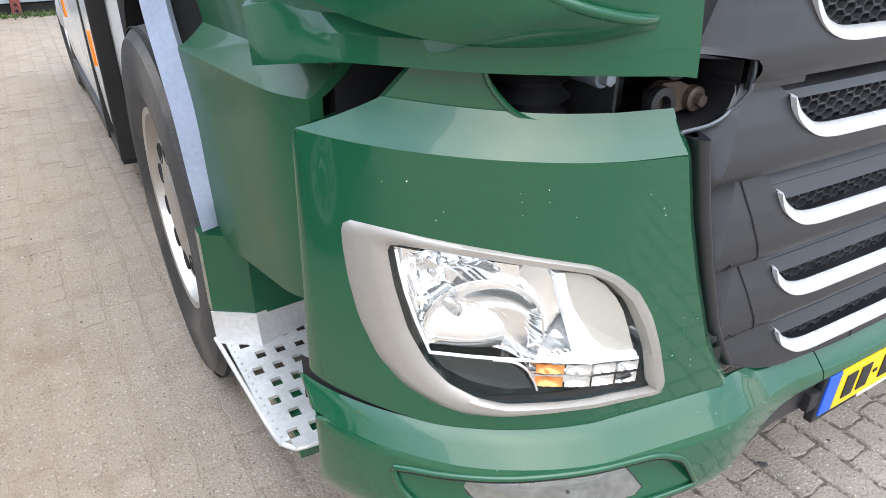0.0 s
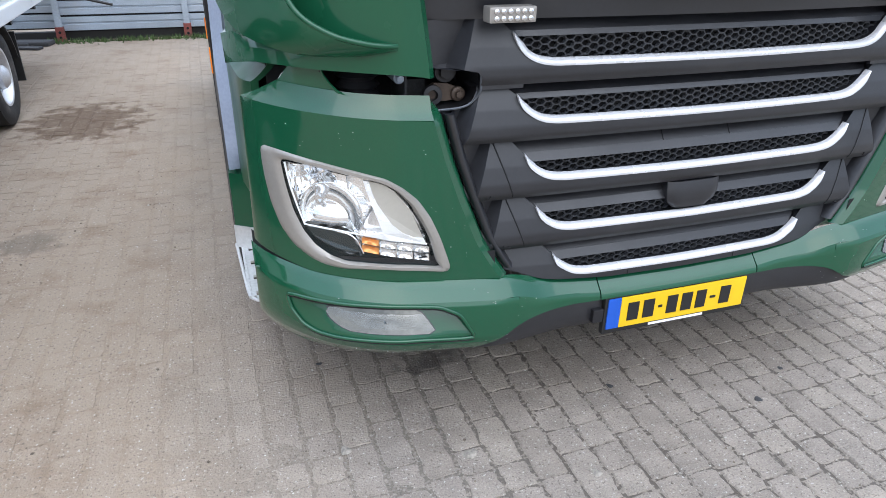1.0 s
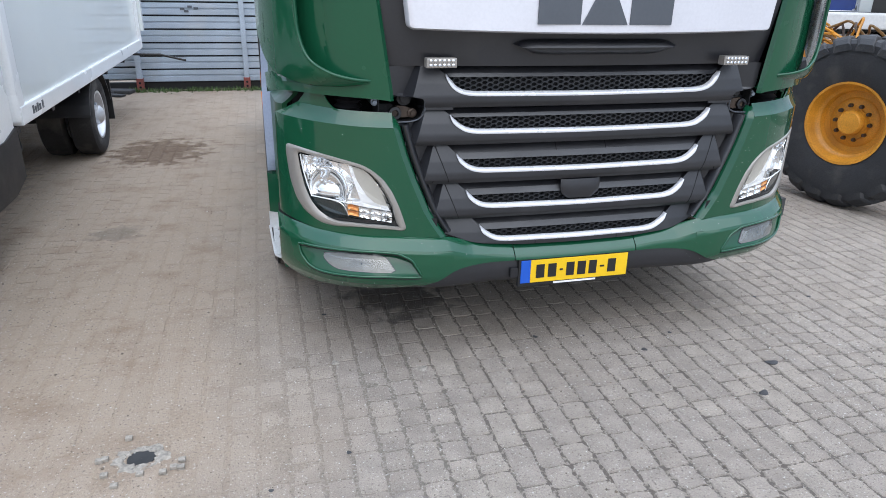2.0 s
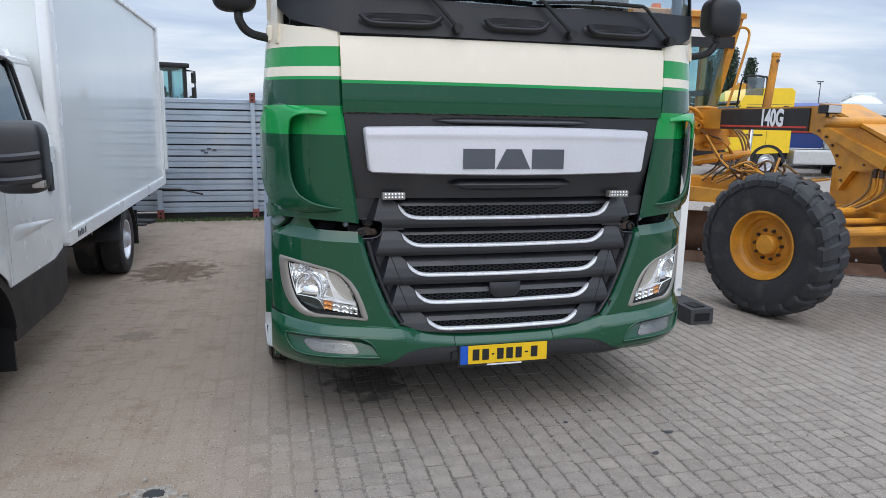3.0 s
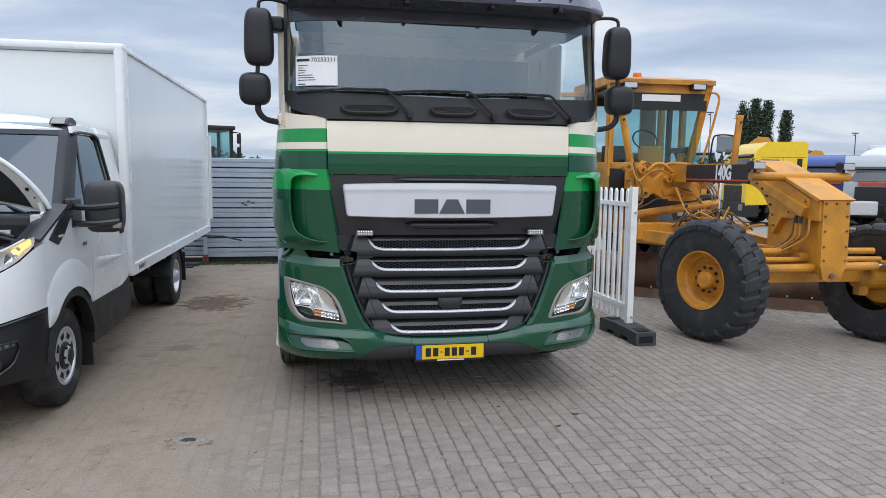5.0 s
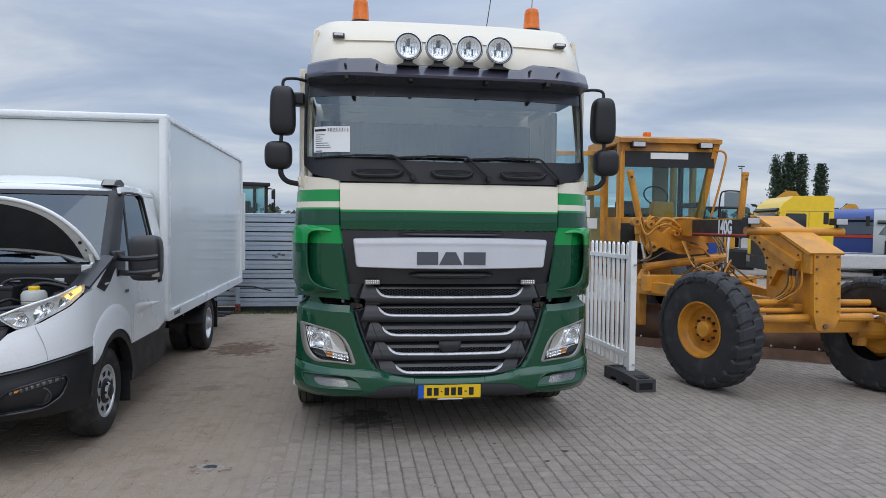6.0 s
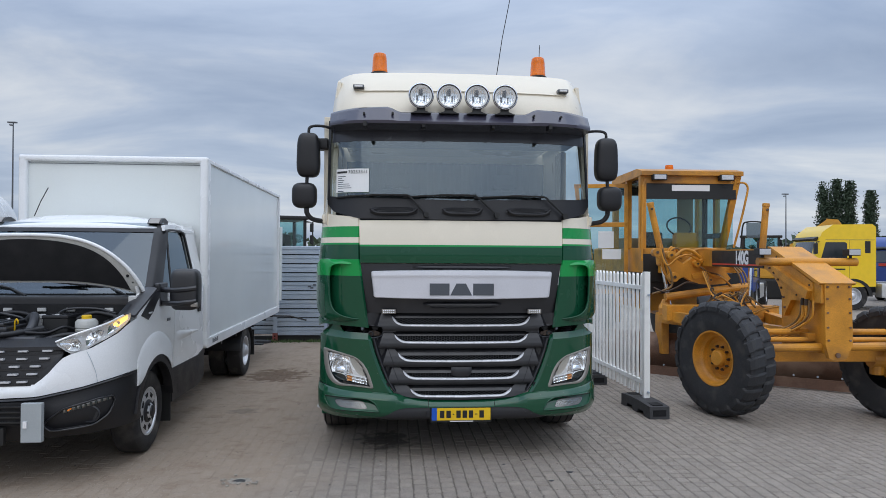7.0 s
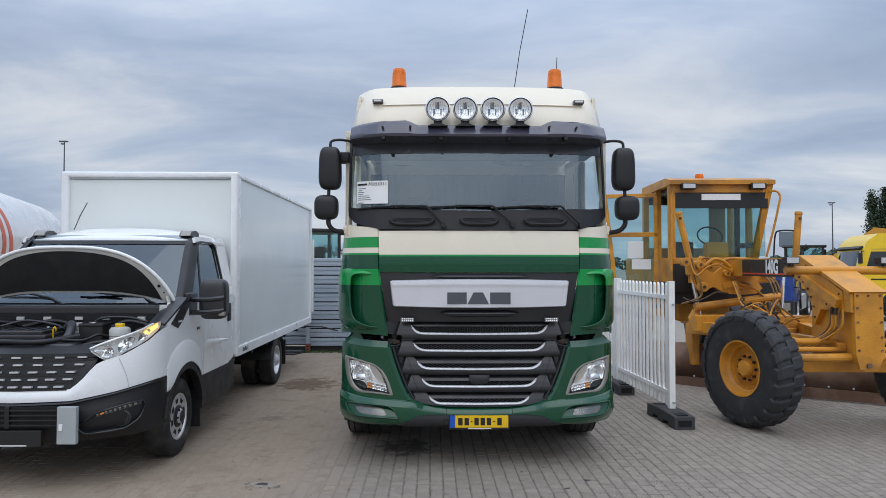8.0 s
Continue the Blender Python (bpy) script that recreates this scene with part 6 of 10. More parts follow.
for s in (-1, 1):
    fw = wheel(truck, (s * 1.118, 1.36, 0.505), s, 0.505, 0.31, 0.285, "front_tyre", "chrome_rim", 0, 0, 0.13)
    at = Vector((s * (1.118 + 0.100), 1.36, 0.505))
    bm = bmesh.new()
    lathe(bm, [(0.216, -0.03), (0.218, 0.004), (0.208, 0.014), (0.13, 0.022), (0.10, 0.020), (0.092, 0.025), (0.06, 0.029), (0.001, 0.031)], at, (s, 0, 0), 48)
    trim = smooth(part("wheel_trim", bm, "chrome_rim", fw, "bright wheel trim with round holes"), 25)
    # near-black discs set on the trim, painted as dark as open holes
    for k in range(10):
        a_ = 2 * math.pi * (k + 0.5) / 10
        c = at + Vector((s * 0.0165, 0.167 * math.cos(a_), 0.167 * math.sin(a_)))
        bm = bmesh.new()
        lathe(bm, [(0.030, -0.006), (0.0305, 0.005), (0.027, 0.006), (0.025, 0.003), (0.001, 0.002)], c, (s, 0, 0), 20)
        part("trim_hole", bm, "shade_black", trim)
    # near-black rings round the tyre, shade of its grooves put into colour
    for rr, hh in ((0.508, 0.0), (0.508, 0.07), (0.508, -0.07), (0.500, 0.125)):
        bm = bmesh.new()
        lathe(bm, [(rr - 0.004, hh - 0.007), (rr - 0.001, hh - 0.006), (rr - 0.001, hh + 0.006), (rr - 0.004, hh + 0.007)], (s * 1.118, 1.36, 0.505), (s, 0, 0), 56)
        part("tread_groove", bm, "shade_black", fw)
for yy in (4.85,):
    for s in (-1, 1):
        wheel(truck, (s * 1.09, yy, 0.505), s, 0.505, 0.31, 0.30)
# side tanks and white skirts behind the cab
for s in (-1, 1):
    bm = bmesh.new()
    def f(u, v):
        y = lerp(2.42, 4.25, u)
        z = lerp(0.30, 1.22, v)
        return s * (1.235 + 0.03 * math.sin(math.pi * v) ** 0.6), y, z
    skin(bm, f, 10, 12, 0.5, (-s, 0, 0))
    sk = smooth(part("side_skirt", bm, "white", truck, "white side skirt with orange marker lamps"), 35)
    for yy in (2.52, 3.7):
        part("side_marker", box(bmesh.new(), (min(s * 1.25, s * 1.275), yy, 0.66), (max(s * 1.25, s * 1.275), yy + 0.035, 0.80), 0.006), "amber", sk)
    part("skirt_edge", box(bmesh.new(), (min(s * 1.20, s * 1.268), 2.40, 0.295), (max(s * 1.20, s * 1.268), 2.42, 1.25), 0.006), "ink", sk)
    part("skirt_band", box(bmesh.new(), (min(s * 1.20, s * 1.271), 2.72, 0.295), (max(s * 1.20, s * 1.271), 2.76, 1.2), 0.006), "ink", sk)
    part("skirt_foot", box(bmesh.new(), (min(s * 1.20, s * 1.262), 2.42, 0.27), (max(s * 1.20, s * 1.262), 4.25, 0.325), 0.006), "ink", sk)
    part("battery_box", box(bmesh.new(), (min(s * 0.5, s * 1.16), 2.02, 0.35), (max(s * 0.5, s * 1.16), 2.40, 1.15), 0.02), "shade_black", truck)

# stone chips in the paint
rc = random.Random(3)
v_, f_ = [], []
for k in range(190):
    sd = rc.choice((-1, 1))
    kind = rc.random()
    if kind < 0.25:
        x, z = rc.uniform(0.80, 1.20), rc.uniform(0.955, 1.03)
        y = nose(x) - 0.0015
    elif kind < 0.86:
        x, z = rc.uniform(0.5, 1.15), rc.uniform(0.37, 0.58)
        if 0.66 < x < 1.17 and 0.425 < z < 0.558:
            continue
        y = bump_y(x, z) - 0.0015
    else:
        z = rc.uniform(0.65, 1.0)
        x = pw(INNER, z) + rc.uniform(0.034, 0.12)
        y = nose(x) - 0.0015
    r = rc.uniform(0.0004, 0.0012)
    b0 = len(v_)
    v_ += [(sd * x + r * math.cos(a_), y, z + r * rc.uniform(0.6, 1.2) * math.sin(a_)) for a_ in (0, 1.2, 2.5, 3.8, 5.0)]
    f_.append(tuple(range(b0, b0 + 5)))
me = bpy.data.meshes.new("stone_chips")
me.from_pydata(v_, [], f_)
me.materials.append(M["paper"])
chips = new("stone_chips", me)
chips.parent = truck
tagged(chips, "pale stone chips in the green paint", kind="stuff")

# ---- white box van with open bonnet ----
van = thing("box_van", pose(-2.2, 0, 0), "white box van with its bonnet propped open", "van")


def vnose(x):
    a = abs(x)
    if a <= 0.72:
        return 0.03 + 0.10 * (a / 0.72) ** 2
    u = min((a - 0.72) / 0.28, 1.0)
    return 0.13 + 0.10 * u + 0.30 * (1 - math.sqrt(max(1 - u * u, 0)))


# cargo box with rounded corner posts and rails
cargo = part("cargo_box", bevelled(box(bmesh.new(), (-1.02, 2.62, 0.74), (1.00, 7.34, 2.79)), 0.02), "boxwhite", van, "white panel cargo box with rounded aluminium rails")
for x0, x1 in ((-1.03, -0.94), (0.93, 1.02)):
    smooth(part("corner_post", bevelled(box(bmesh.new(), (x0, 2.57, 0.70), (x1, 2.72, 2.84)), 0.04, 5), "white", cargo), 60)
smooth(part("front_rail", bevelled(box(bmesh.new(), (-1.03, 2.57, 2.78), (1.02, 2.70, 2.845)), 0.03, 4), "white", cargo), 60)
for x0, x1 in ((-1.03, -0.96), (0.965, 1.025)):
    part("roof_rail", bevelled(box(bmesh.new(), (x0, 2.6, 2.785), (x1, 7.35, 2.83)), 0.012), "white", cargo)
    part("floor_rail", bevelled(box(bmesh.new(), (x0, 2.6, 0.69), (x1, 7.35, 0.80)), 0.01), "white", cargo)
part("rear_frame", bevelled(box(bmesh.new(), (0.94, 7.34, 0.7), (1.03, 7.42, 2.84)), 0.01), "white", cargo)
part("open_rear_flap", bevelled(box(bmesh.new(), (1.03, 7.36, 0.9), (1.07, 7.46, 2.25)), 0.01), "boxwhite", cargo)
for s, k in ((0.02, 0), (0.05, 1), (0.08, 2), (0.11, 3), (0.15, 4)):
    part("printed_bar", box(bmesh.new(), (1.0245, 2.78 + s * 1.6, 0.725), (1.028, 2.78 + s * 1.6 + 0.03, 0.775 - 0.012 * (k % 2))), "letter", cargo)
part("side_seam", box(bmesh.new(), (0.9985, 2.725, 0.8), (1.003, 2.735, 2.79)), "letter", cargo)
part("front_seam", box(bmesh.new(), (-0.94, 2.612, 2.755), (0.93, 2.618, 2.76)), "letter", cargo)

# lower front
def vbump_top(a):
    return pw([(0, 0.665), (0.45, 0.675), (0.75, 0.735), (1.0, 0.80)], a)

def fascia_top(a):
    return pw([(0, 0.755), (0.42, 0.765), (0.50, 0.83), (0.60, 0.955), (0.66, 0.985), (0.80, 1.03), (0.93, 1.12), (1.0, 1.22)], a)

def vplan(u):
    """Plan of the front from side to side, u from -1 to 1, with a stretch of the flanks."""
    a = abs(u)
    s = 1 if u >= 0 else -1
    if a < 0.85:
        k = a / 0.85
        x = 0.72 * k / 0.6 if k < 0.6 else 0.72 + 0.28 * math.sin((k - 0.6) / 0.4 * math.pi / 2)
        return s * x, vnose(x)
    return s * 1.0, 0.53 + (a - 0.85) / 0.15 * 0.09

bm = bmesh.new()
def f(u, v):
    x, y = vplan(2 * u - 1)
    z = lerp(0.33 + 0.05 * abs(x), vbump_top(abs(x)), v)
    return x, y - 0.035 * math.sin(math.pi * min(v * 1.15, 1)) + 0.05 * (1 - v) ** 2, z
skin(bm, f, 48, 8)
bumper_v = smooth(part("front_bumper", bm, "black", van, "black plastic front bumper"), 35)
for s in (-1, 1):
    bm = bmesh.new()
    pod = rounded([(0.50, 0.475), (0.56, 0.42), (0.83, 0.445), (0.91, 0.51), (0.94, 0.62), (0.92, 0.66), (0.64, 0.588)], 3, 0.16)
    ring = ray_outline(pod, (0.70, 0.53), 40)
    def f(u, v):
        k = round(u * 40) % 40
        w = pw([(0, 1.0), (0.3, 0.95), (1, 0.0)], v)
        x, z = lerp(0.70, ring[k][0], w), lerp(0.53, ring[k][1], w)
        return s * x, vnose(x) - 0.042 + 0.060 * min(v / 0.3, 1), z
    skin(bm, f, 40, 4, closed=True)
    smooth(part("fog_recess", bm, "black", bumper_v), 40)
    rim_ = [(s * x_, vnose(x_) - 0.041, z_) for x_, z_ in ring]
    smooth(part("recess_edge", tube(bmesh.new(), rim_ + rim_[:1], 0.007, 6), "plastic", bumper_v), 60)
    smooth(part("fog_lamp", lathe(bmesh.new(), [(0.066, 0.0), (0.068, 0.02), (0.058, 0.024), (0.050, 0.008), (0.001, 0.014)], (s * 0.795, vnose(0.795) + 0.012, 0.522), (s * 0.25, -1, 0), 24), "plastic", bumper_v, "round dark fog lamp"), 40)
    bm = bmesh.new()
    def f(u, v):
        x = lerp(0.64, 0.915, u)
        return s * x, vnose(x) - 0.030 - 0.008 * math.sin(math.pi * v), lerp(0.552, 0.584, v) + 0.070 * u
    skin(bm, f, 14, 4, 0.012)
    strip_ = smooth(part("day_lamp", bm, "fog_grey", bumper_v, "slim silvered day-running lamp"), 50)
    for k in range(9):
        x = 0.655 + 0.030 * k
        part("lamp_rib", box(bmesh.new(), (min(s * x, s * (x + 0.014)), vnose(x) - 0.039, 0.556 + 0.0076 * k), (max(s * x, s * (x + 0.014)), vnose(x) - 0.028, 0.582 + 0.0076 * k)), "gloss_black", strip_)
    bm = bmesh.new()
    def f(u, v):
        x = lerp(0.668, 0.695, u)
        return s * x, vnose(x) - 0.042, lerp(0.566, 0.578, v) + 0.012 * u
    skin(bm, f, 4, 1, 0.004)
    part("day_lamp_red", bm, "amber", bumper_v)
bm = bmesh.new()
for k in range(4):
    box(bm, (-0.44, vnose(0.2) - 0.060, 0.50 + 0.038 * k), (0.44, vnose(0.2) - 0.02, 0.513 + 0.038 * k), 0.004)
part("lower_grille", bm, "ink", bumper_v)
# flat near-black sheet, the shade between the bars put into colour
part("grille_hollow", skin(bmesh.new(), lambda u, v: ((2 * u - 1) * 0.44, vnose(0.2) - 0.044, lerp(0.485, 0.650, v)), 4, 2, 0.01), "shade_black", bumper_v)
for xk in (-0.44, 0.0, 0.44):
    part("grille_stay", bevelled(box(bmesh.new(), (xk - 0.018, vnose(0.2) - 0.064, 0.485), (xk + 0.018, vnose(0.2) - 0.03, 0.652)), 0.005), "black", bumper_v)
smooth(part("bumper_sill", skin(bmesh.new(), lambda u, v: (vplan(2 * u - 1)[0], vplan(2 * u - 1)[1] - 0.040 + 0.012 * abs(2 * v - 1), lerp(0.655, 0.672, v) + vbump_top(abs(vplan(2 * u - 1)[0])) - 0.675), 48, 2, 0.012), "plastic", bumper_v), 60)
pl = part("plate_holder", box(bmesh.new(), (-0.26, -0.035, 0.345), (0.27, 0.0, 0.47), 0.006), "ink", van)
part("holder_bar", box(bmesh.new(), (-0.06, -0.0375, 0.352), (0.16, -0.034, 0.360)), "paper", pl)
part("grey_box", bevelled(box(bmesh.new(), (0.40, -0.055, 0.37), (0.545, -0.012, 0.655)), 0.004), "grey_paint", van, "grey metal cover plate on the bumper")
part("box_latch", bevelled(box(bmesh.new(), (0.418, -0.064, 0.475), (0.445, -0.054, 0.525)), 0.003), "paper", van)

bm = bmesh.new()
def f(u, v):
    x, y = vplan(2 * u - 1)
    z = lerp(vbump_top(abs(x)) + 0.004, fascia_top(abs(x)), v)
    return x, y - 0.01 * math.sin(math.pi * v) + 0.02 * v, z
skin(bm, f, 60, 6)
smooth(part("front_fascia", bm, "white", van), 40)

bm = bmesh.new()
def f(u, v):
    x = (2 * u - 1) * 0.60
    z = lerp(fascia_top(abs(x)), pw([(0, 1.045), (0.45, 1.03), (0.6, 1.0)], abs(x)), v)
    return x, vnose(x) + 0.02 + 0.05 * v, z
skin(bm, f, 30, 5, 0.02)
vg = part("radiator_grille", bm, "black", van, "black radiator grille with silver dashes")
for r in range(5):
    z = 1.015 - 0.056 * r
    half = pw([(0.79, 0.40), (0.85, 0.45), (1.02, 0.58)], z)
    n_d = 7
    for k in range(n_d):
        xc = -half + (k + 0.5) * 2 * half / n_d + (0.02 if r % 2 else 0)
        if abs(xc) > half - 0.02:
            continue
        part("grille_dash", box(bmesh.new(), (xc - 0.034, vnose(xc) + 0.000 + 0.05 * (z - 0.79) / 0.25, z - 0.006), (xc + 0.034, vnose(xc) + 0.03 + 0.05 * (z - 0.79) / 0.25, z + 0.006)), "bright_strip", vg)
    part("grille_slat", skin(bmesh.new(), lambda u, v: ((2 * u - 1) * half, vnose((2 * u - 1) * half) + 0.012 + 0.05 * (z - 0.79) / 0.25, z - 0.03 + 0.012 * v), 16, 1, 0.03), "plastic", vg)
part("slam_panel", skin(bmesh.new(), lambda u, v: ((2 * u - 1) * 0.62, vnose((2 * u - 1) * 0.6) + lerp(0.06, 0.24, v), 1.045 + 0.05 * v), 20, 3, 0.03, (0, 0, -1)), "plastic", van)

VL = rounded([(0.545, 1.075), (0.66, 0.99), (0.72, 0.992), (0.92, 1.12), (0.985, 1.215), (0.985, 1.29), (0.93, 1.245), (0.75, 1.16)], 2, 0.22)
VC = (0.79, 1.115)
vring = ray_outline(VL, VC, 64)
for s in (-1, 1):
    lamp_v = part("headlamp", bmesh.new(), "black", van, "clear swept-back headlamp, lit indicator")
    bm = bmesh.new()
    def f(u, v):
        k = round(u * 64) % 64
        w = pw([(0, 1.0), (0.5, 0.92), (1, 0)], v)
        x, z = lerp(VC[0], vring[k][0], w), lerp(VC[1], vring[k][1], w)
        return s * x, vnose(x) + 0.02 + 0.07 * min(v / 0.5, 1), z
    skin(bm, f, 64, 4, closed=True)
    smooth(part("lamp_bowl", bm, "housing", lamp_v), 40)
    # silvered inner shapes: a wide faceted bowl, a narrow upright one, a sweeping spine
    for cell, dep in ((((0.575, 1.072), (0.66, 1.008), (0.715, 1.010), (0.735, 1.060), (0.70, 1.110), (0.63, 1.100)), 0.05), (((0.765, 1.035), (0.835, 1.085), (0.865, 1.150), (0.845, 1.170), (0.775, 1.138), (0.752, 1.085)), 0.055), (((0.875, 1.115), (0.925, 1.15), (0.945, 1.20), (0.935, 1.225), (0.885, 1.185)), 0.03)):
        cc = (sum(p_[0] for p_ in cell) / len(cell), sum(p_[1] for p_ in cell) / len(cell))
        cr = ray_outline(rounded(list(cell), 3, 0.25), cc, 32)
        def f(u, v):
            x, z = lerp(cc[0], cr[round(u * 32) % 32][0], v), lerp(cc[1], cr[round(u * 32) % 32][1], v)
            return s * x, vnose(x) + 0.024 + dep * (1 - v * v) + 0.004 * math.sin(x * 240) * (1 - v), z
        refl = smooth(part("reflector", skin(bmesh.new(), f, 32, 8, closed=True), "lamp_chrome", lamp_v), 30)
        smooth(part("bulb", lathe(bmesh.new(), [(0.014, 0.0), (0.013, 0.03), (0.001, 0.036)], (s * cc[0], vnose(cc[0]) + 0.06, cc[1]), (0, -1, 0), 12), "chrome", refl), 50)
    spine = [(0.56, 1.083), (0.65, 1.122), (0.76, 1.163), (0.87, 1.205), (0.955, 1.262)]
    smooth(part("lamp_spine", tube(bmesh.new(), curve_pts([(s * x_, vnose(x_) + 0.024, z_) for x_, z_ in spine], 5), 0.008, 6), "housing", lamp_v), 60)
    bm = bmesh.new()
    def f(u, v):
        x = lerp(0.935, 0.972, u)
        zl, zh = lerp(1.180, 1.225, u), lerp(1.228, 1.262, u)
        return s * x, vnose(x) + 0.026 + 0.012 * math.sin(math.pi * v), lerp(zl, zh, v)
    smooth(part("indicator_cell", skin(bm, f, 6, 5), "lit_amber", lamp_v, "lit amber indicator"), 60)
    smooth(part("indicator_bulb", lathe(bmesh.new(), [(0.018, 0), (0.016, 0.014), (0.001, 0.020)], (s * 0.915, vnose(0.915) + 0.045, 1.19), (s * 0.5, -1, 0), 14), M["lit_amber"] if "lit_amber" in M else "amber", lamp_v), 60)
    bm = bmesh.new()
    def f(u, v):
        k = round(u * 64) % 64
        x, z = lerp(VC[0], vring[k][0], v), lerp(VC[1], vring[k][1], v)
        return s * x, vnose(x) + 0.014 - 0.008 * (1 - v * v), z
    skin(bm, f, 64, 4, closed=True)
    cl = smooth(part("cover_lens", bm, "clear", lamp_v), 60)
    cl.visible_shadow = False

def van_trim(parent, s):
    """Near-black blocks for the slots' shade, and a dark hub on a van wheel."""
    at = Vector((s * (0.845 + 0.074), 1.0, 0.355))
    smooth(part("rim_face", lathe(bmesh.new(), [(0.190, -0.01), (0.186, 0.012), (0.15, 0.018), (0.10, 0.012), (0.001, 0.012)], at, (s, 0, 0), 36), "rim", parent), 30)
    for k in range(8):
        a_ = 2 * math.pi * (k + 0.3) / 8
        ring_ = []
        for da, rr in ((-0.17, 0.130), (0.17, 0.130), (0.20, 0.166), (-0.20, 0.166)):
            ring_.append((rr * math.cos(a_ + da), rr * math.sin(a_ + da)))
        bm = bmesh.new()
        prism(bm, [(at.y + p_[0], at.z + p_[1]) for p_ in ring_], at.x + s * 0.0, at.x + s * 0.0195, "x")
        part("rim_slot", bevelled(bm, 0.006), "shade_black", parent)
    smooth(part("hub_cover", lathe(bmesh.new(), [(0.100, 0.008), (0.098, 0.026), (0.080, 0.034), (0.056, 0.038), (0.050, 0.062), (0.038, 0.068), (0.001, 0.069)], at, (s, 0, 0), 28), "plastic", parent, "dark hub cover"), 35)
    for k in range(6):
        a_ = 2 * math.pi * k / 6
        c_ = at + Vector((s * 0.028, 0.072 * math.cos(a_), 0.072 * math.sin(a_)))
        part("wheel_nut", rod(bmesh.new(), c_, c_ + Vector((s * 0.02, 0, 0)), 0.012, 0.010, 6), "black", parent)


# wings, doors, sills
for s in (-1, 1):
    bm = bmesh.new()
    arch = [(1.0 + 0.46 * math.cos(t), 0.36 + 0.46 * math.sin(t)) for t in [math.pi * (0.93 - 0.86 * i / 14) for i in range(15)]]
    side = [(0.555, 0.80), (0.555, 1.235), (0.60, 1.28), (0.95, 1.41), (1.50, 1.43), (1.50, 0.62)] + arch[::-1]
    prism(bm, side, s * 0.93, s * 0.998, "x")
    bevelled(bm, 0.012)
    part("front_wing", bm, "white", van)
    bm = bmesh.new()
    arch_o = [(1.0 + 0.50 * math.cos(t), 0.36 + 0.50 * math.sin(t)) for t in [math.pi * (0.95 - 0.90 * i / 18) for i in range(19)]]
    arch_i = [(1.0 + 0.43 * math.cos(t), 0.36 + 0.43 * math.sin(t)) for t in [math.pi * (0.95 - 0.90 * i / 18) for i in range(19)]]
    prism(bm, arch_o + arch_i[::-1], s * 0.94, s * 1.018, "x")
    part("arch_trim", bm, "black", van)
    def f(u, v):
        t = math.pi * (0.90 - 0.84 * u)
        r_ = lerp(0.495, 0.66 + 0.05 * math.sin(t), v)
        y_, z_ = 1.0 + r_ * math.cos(t), 0.36 + r_ * math.sin(t)
        return s * (0.994 + 0.034 * (1 - v) ** 0.6 * min(max((1.50 - y_) / 0.10, 0), 1) * min(max((z_ - 0.60) / 0.12, 0.25), 1)), min(max(y_, 0.56), 1.495), max(z_, 0.66)
    smooth(part("wing_flare", skin(bmesh.new(), f, 36, 8), "white", van, "raised white flare over the wheel arch"), 50)
    seam_ = curve_pts([(0.772, 1.005), (0.80, 0.93), (0.825, 0.84), (0.835, 0.765)], 5)
    part("panel_gap", tube(bmesh.new(), [(s * p_[0], vnose(p_[0]) - 0.002, p_[1]) for p_ in seam_], 0.0020, 5), "steel", van)
    bm = bmesh.new()
    prism(bm, [(1.51, 0.66), (1.51, 1.43), (2.50, 1.43), (2.50, 0.70), (2.3, 0.66)], s * 0.94, s * 0.998, "x")
    bevelled(bm, 0.012)
    door = part("cab_door", bm, "white", van)
    bm = bmesh.new()
    def f(u, v):
        return s * (0.995 + 0.013 * math.sin(math.pi * v ** 1.6) * min(1, 6 * u, 2.5 * (1 - u))), lerp(1.512, 2.49, u), lerp(0.86 + 0.07 * u, 1.02 - 0.10 * u, v)
    smooth(part("side_swage", skin(bm, f, 24, 5, 0.01, (-s, 0, 0)), "white", door), 50)
    part("door_handle", bevelled(box(bmesh.new(), (min(s * 0.995, s * 1.02), 2.28, 1.13), (max(s * 0.995, s * 1.02), 2.36, 1.33)), 0.012, 3), "ink", door)
    part("model_bar", box(bmesh.new(), (min(s * 0.999, s * 1.004), 1.30, 1.125), (max(s * 0.999, s * 1.004), 1.38, 1.15)), "letter", door)
    bm = bmesh.new()
    prism(bm, [(1.44, 0.34), (1.44, 0.66), (2.30, 0.66), (2.52, 0.70), (2.52, 0.40), (2.3, 0.34)], s * 0.92, s * 1.006, "x")
    part("sill", bevelled(bm, 0.012), "black", van)
    part("mudflap", box(bmesh.new(), (min(s * 0.80, s * 0.99), 1.43, 0.16), (max(s * 0.80, s * 0.99), 1.45, 0.50)), "ink", van)
    # pillar, window, B-post
    def side_x(z):
        return lerp(0.985, 0.862, min(max((z - 1.42) / 0.60, 0), 1))
    def f(u, v):
        z = lerp(1.36, 2.005, v)
        y0 = 0.965 + (z - 1.40) * 1.0
        return s * (side_x(z) + 0.004 - 0.045 * (1 - u) ** 2), lerp(y0 + 0.02, y0 + 0.20 - 0.05 * v, u), z
    smooth(part("windscreen_pillar", skin(bmesh.new(), f, 6, 12, 0.05, (-s, 0, 0)), "black", van, "black windscreen pillar"), 60)
    def f(u, v):
        z = lerp(1.42, 1.985, v)
        y0 = 1.13 + (z - 1.42) * 0.94
        return s * (side_x(z) - 0.012), lerp(y0, 2.20 - 0.03 * v, u), z
    sg = part("door_glass", skin(bmesh.new(), f, 4, 6), "van_side_glass", van)
    def f(u, v):
        z = lerp(1.40, 1.975, v)
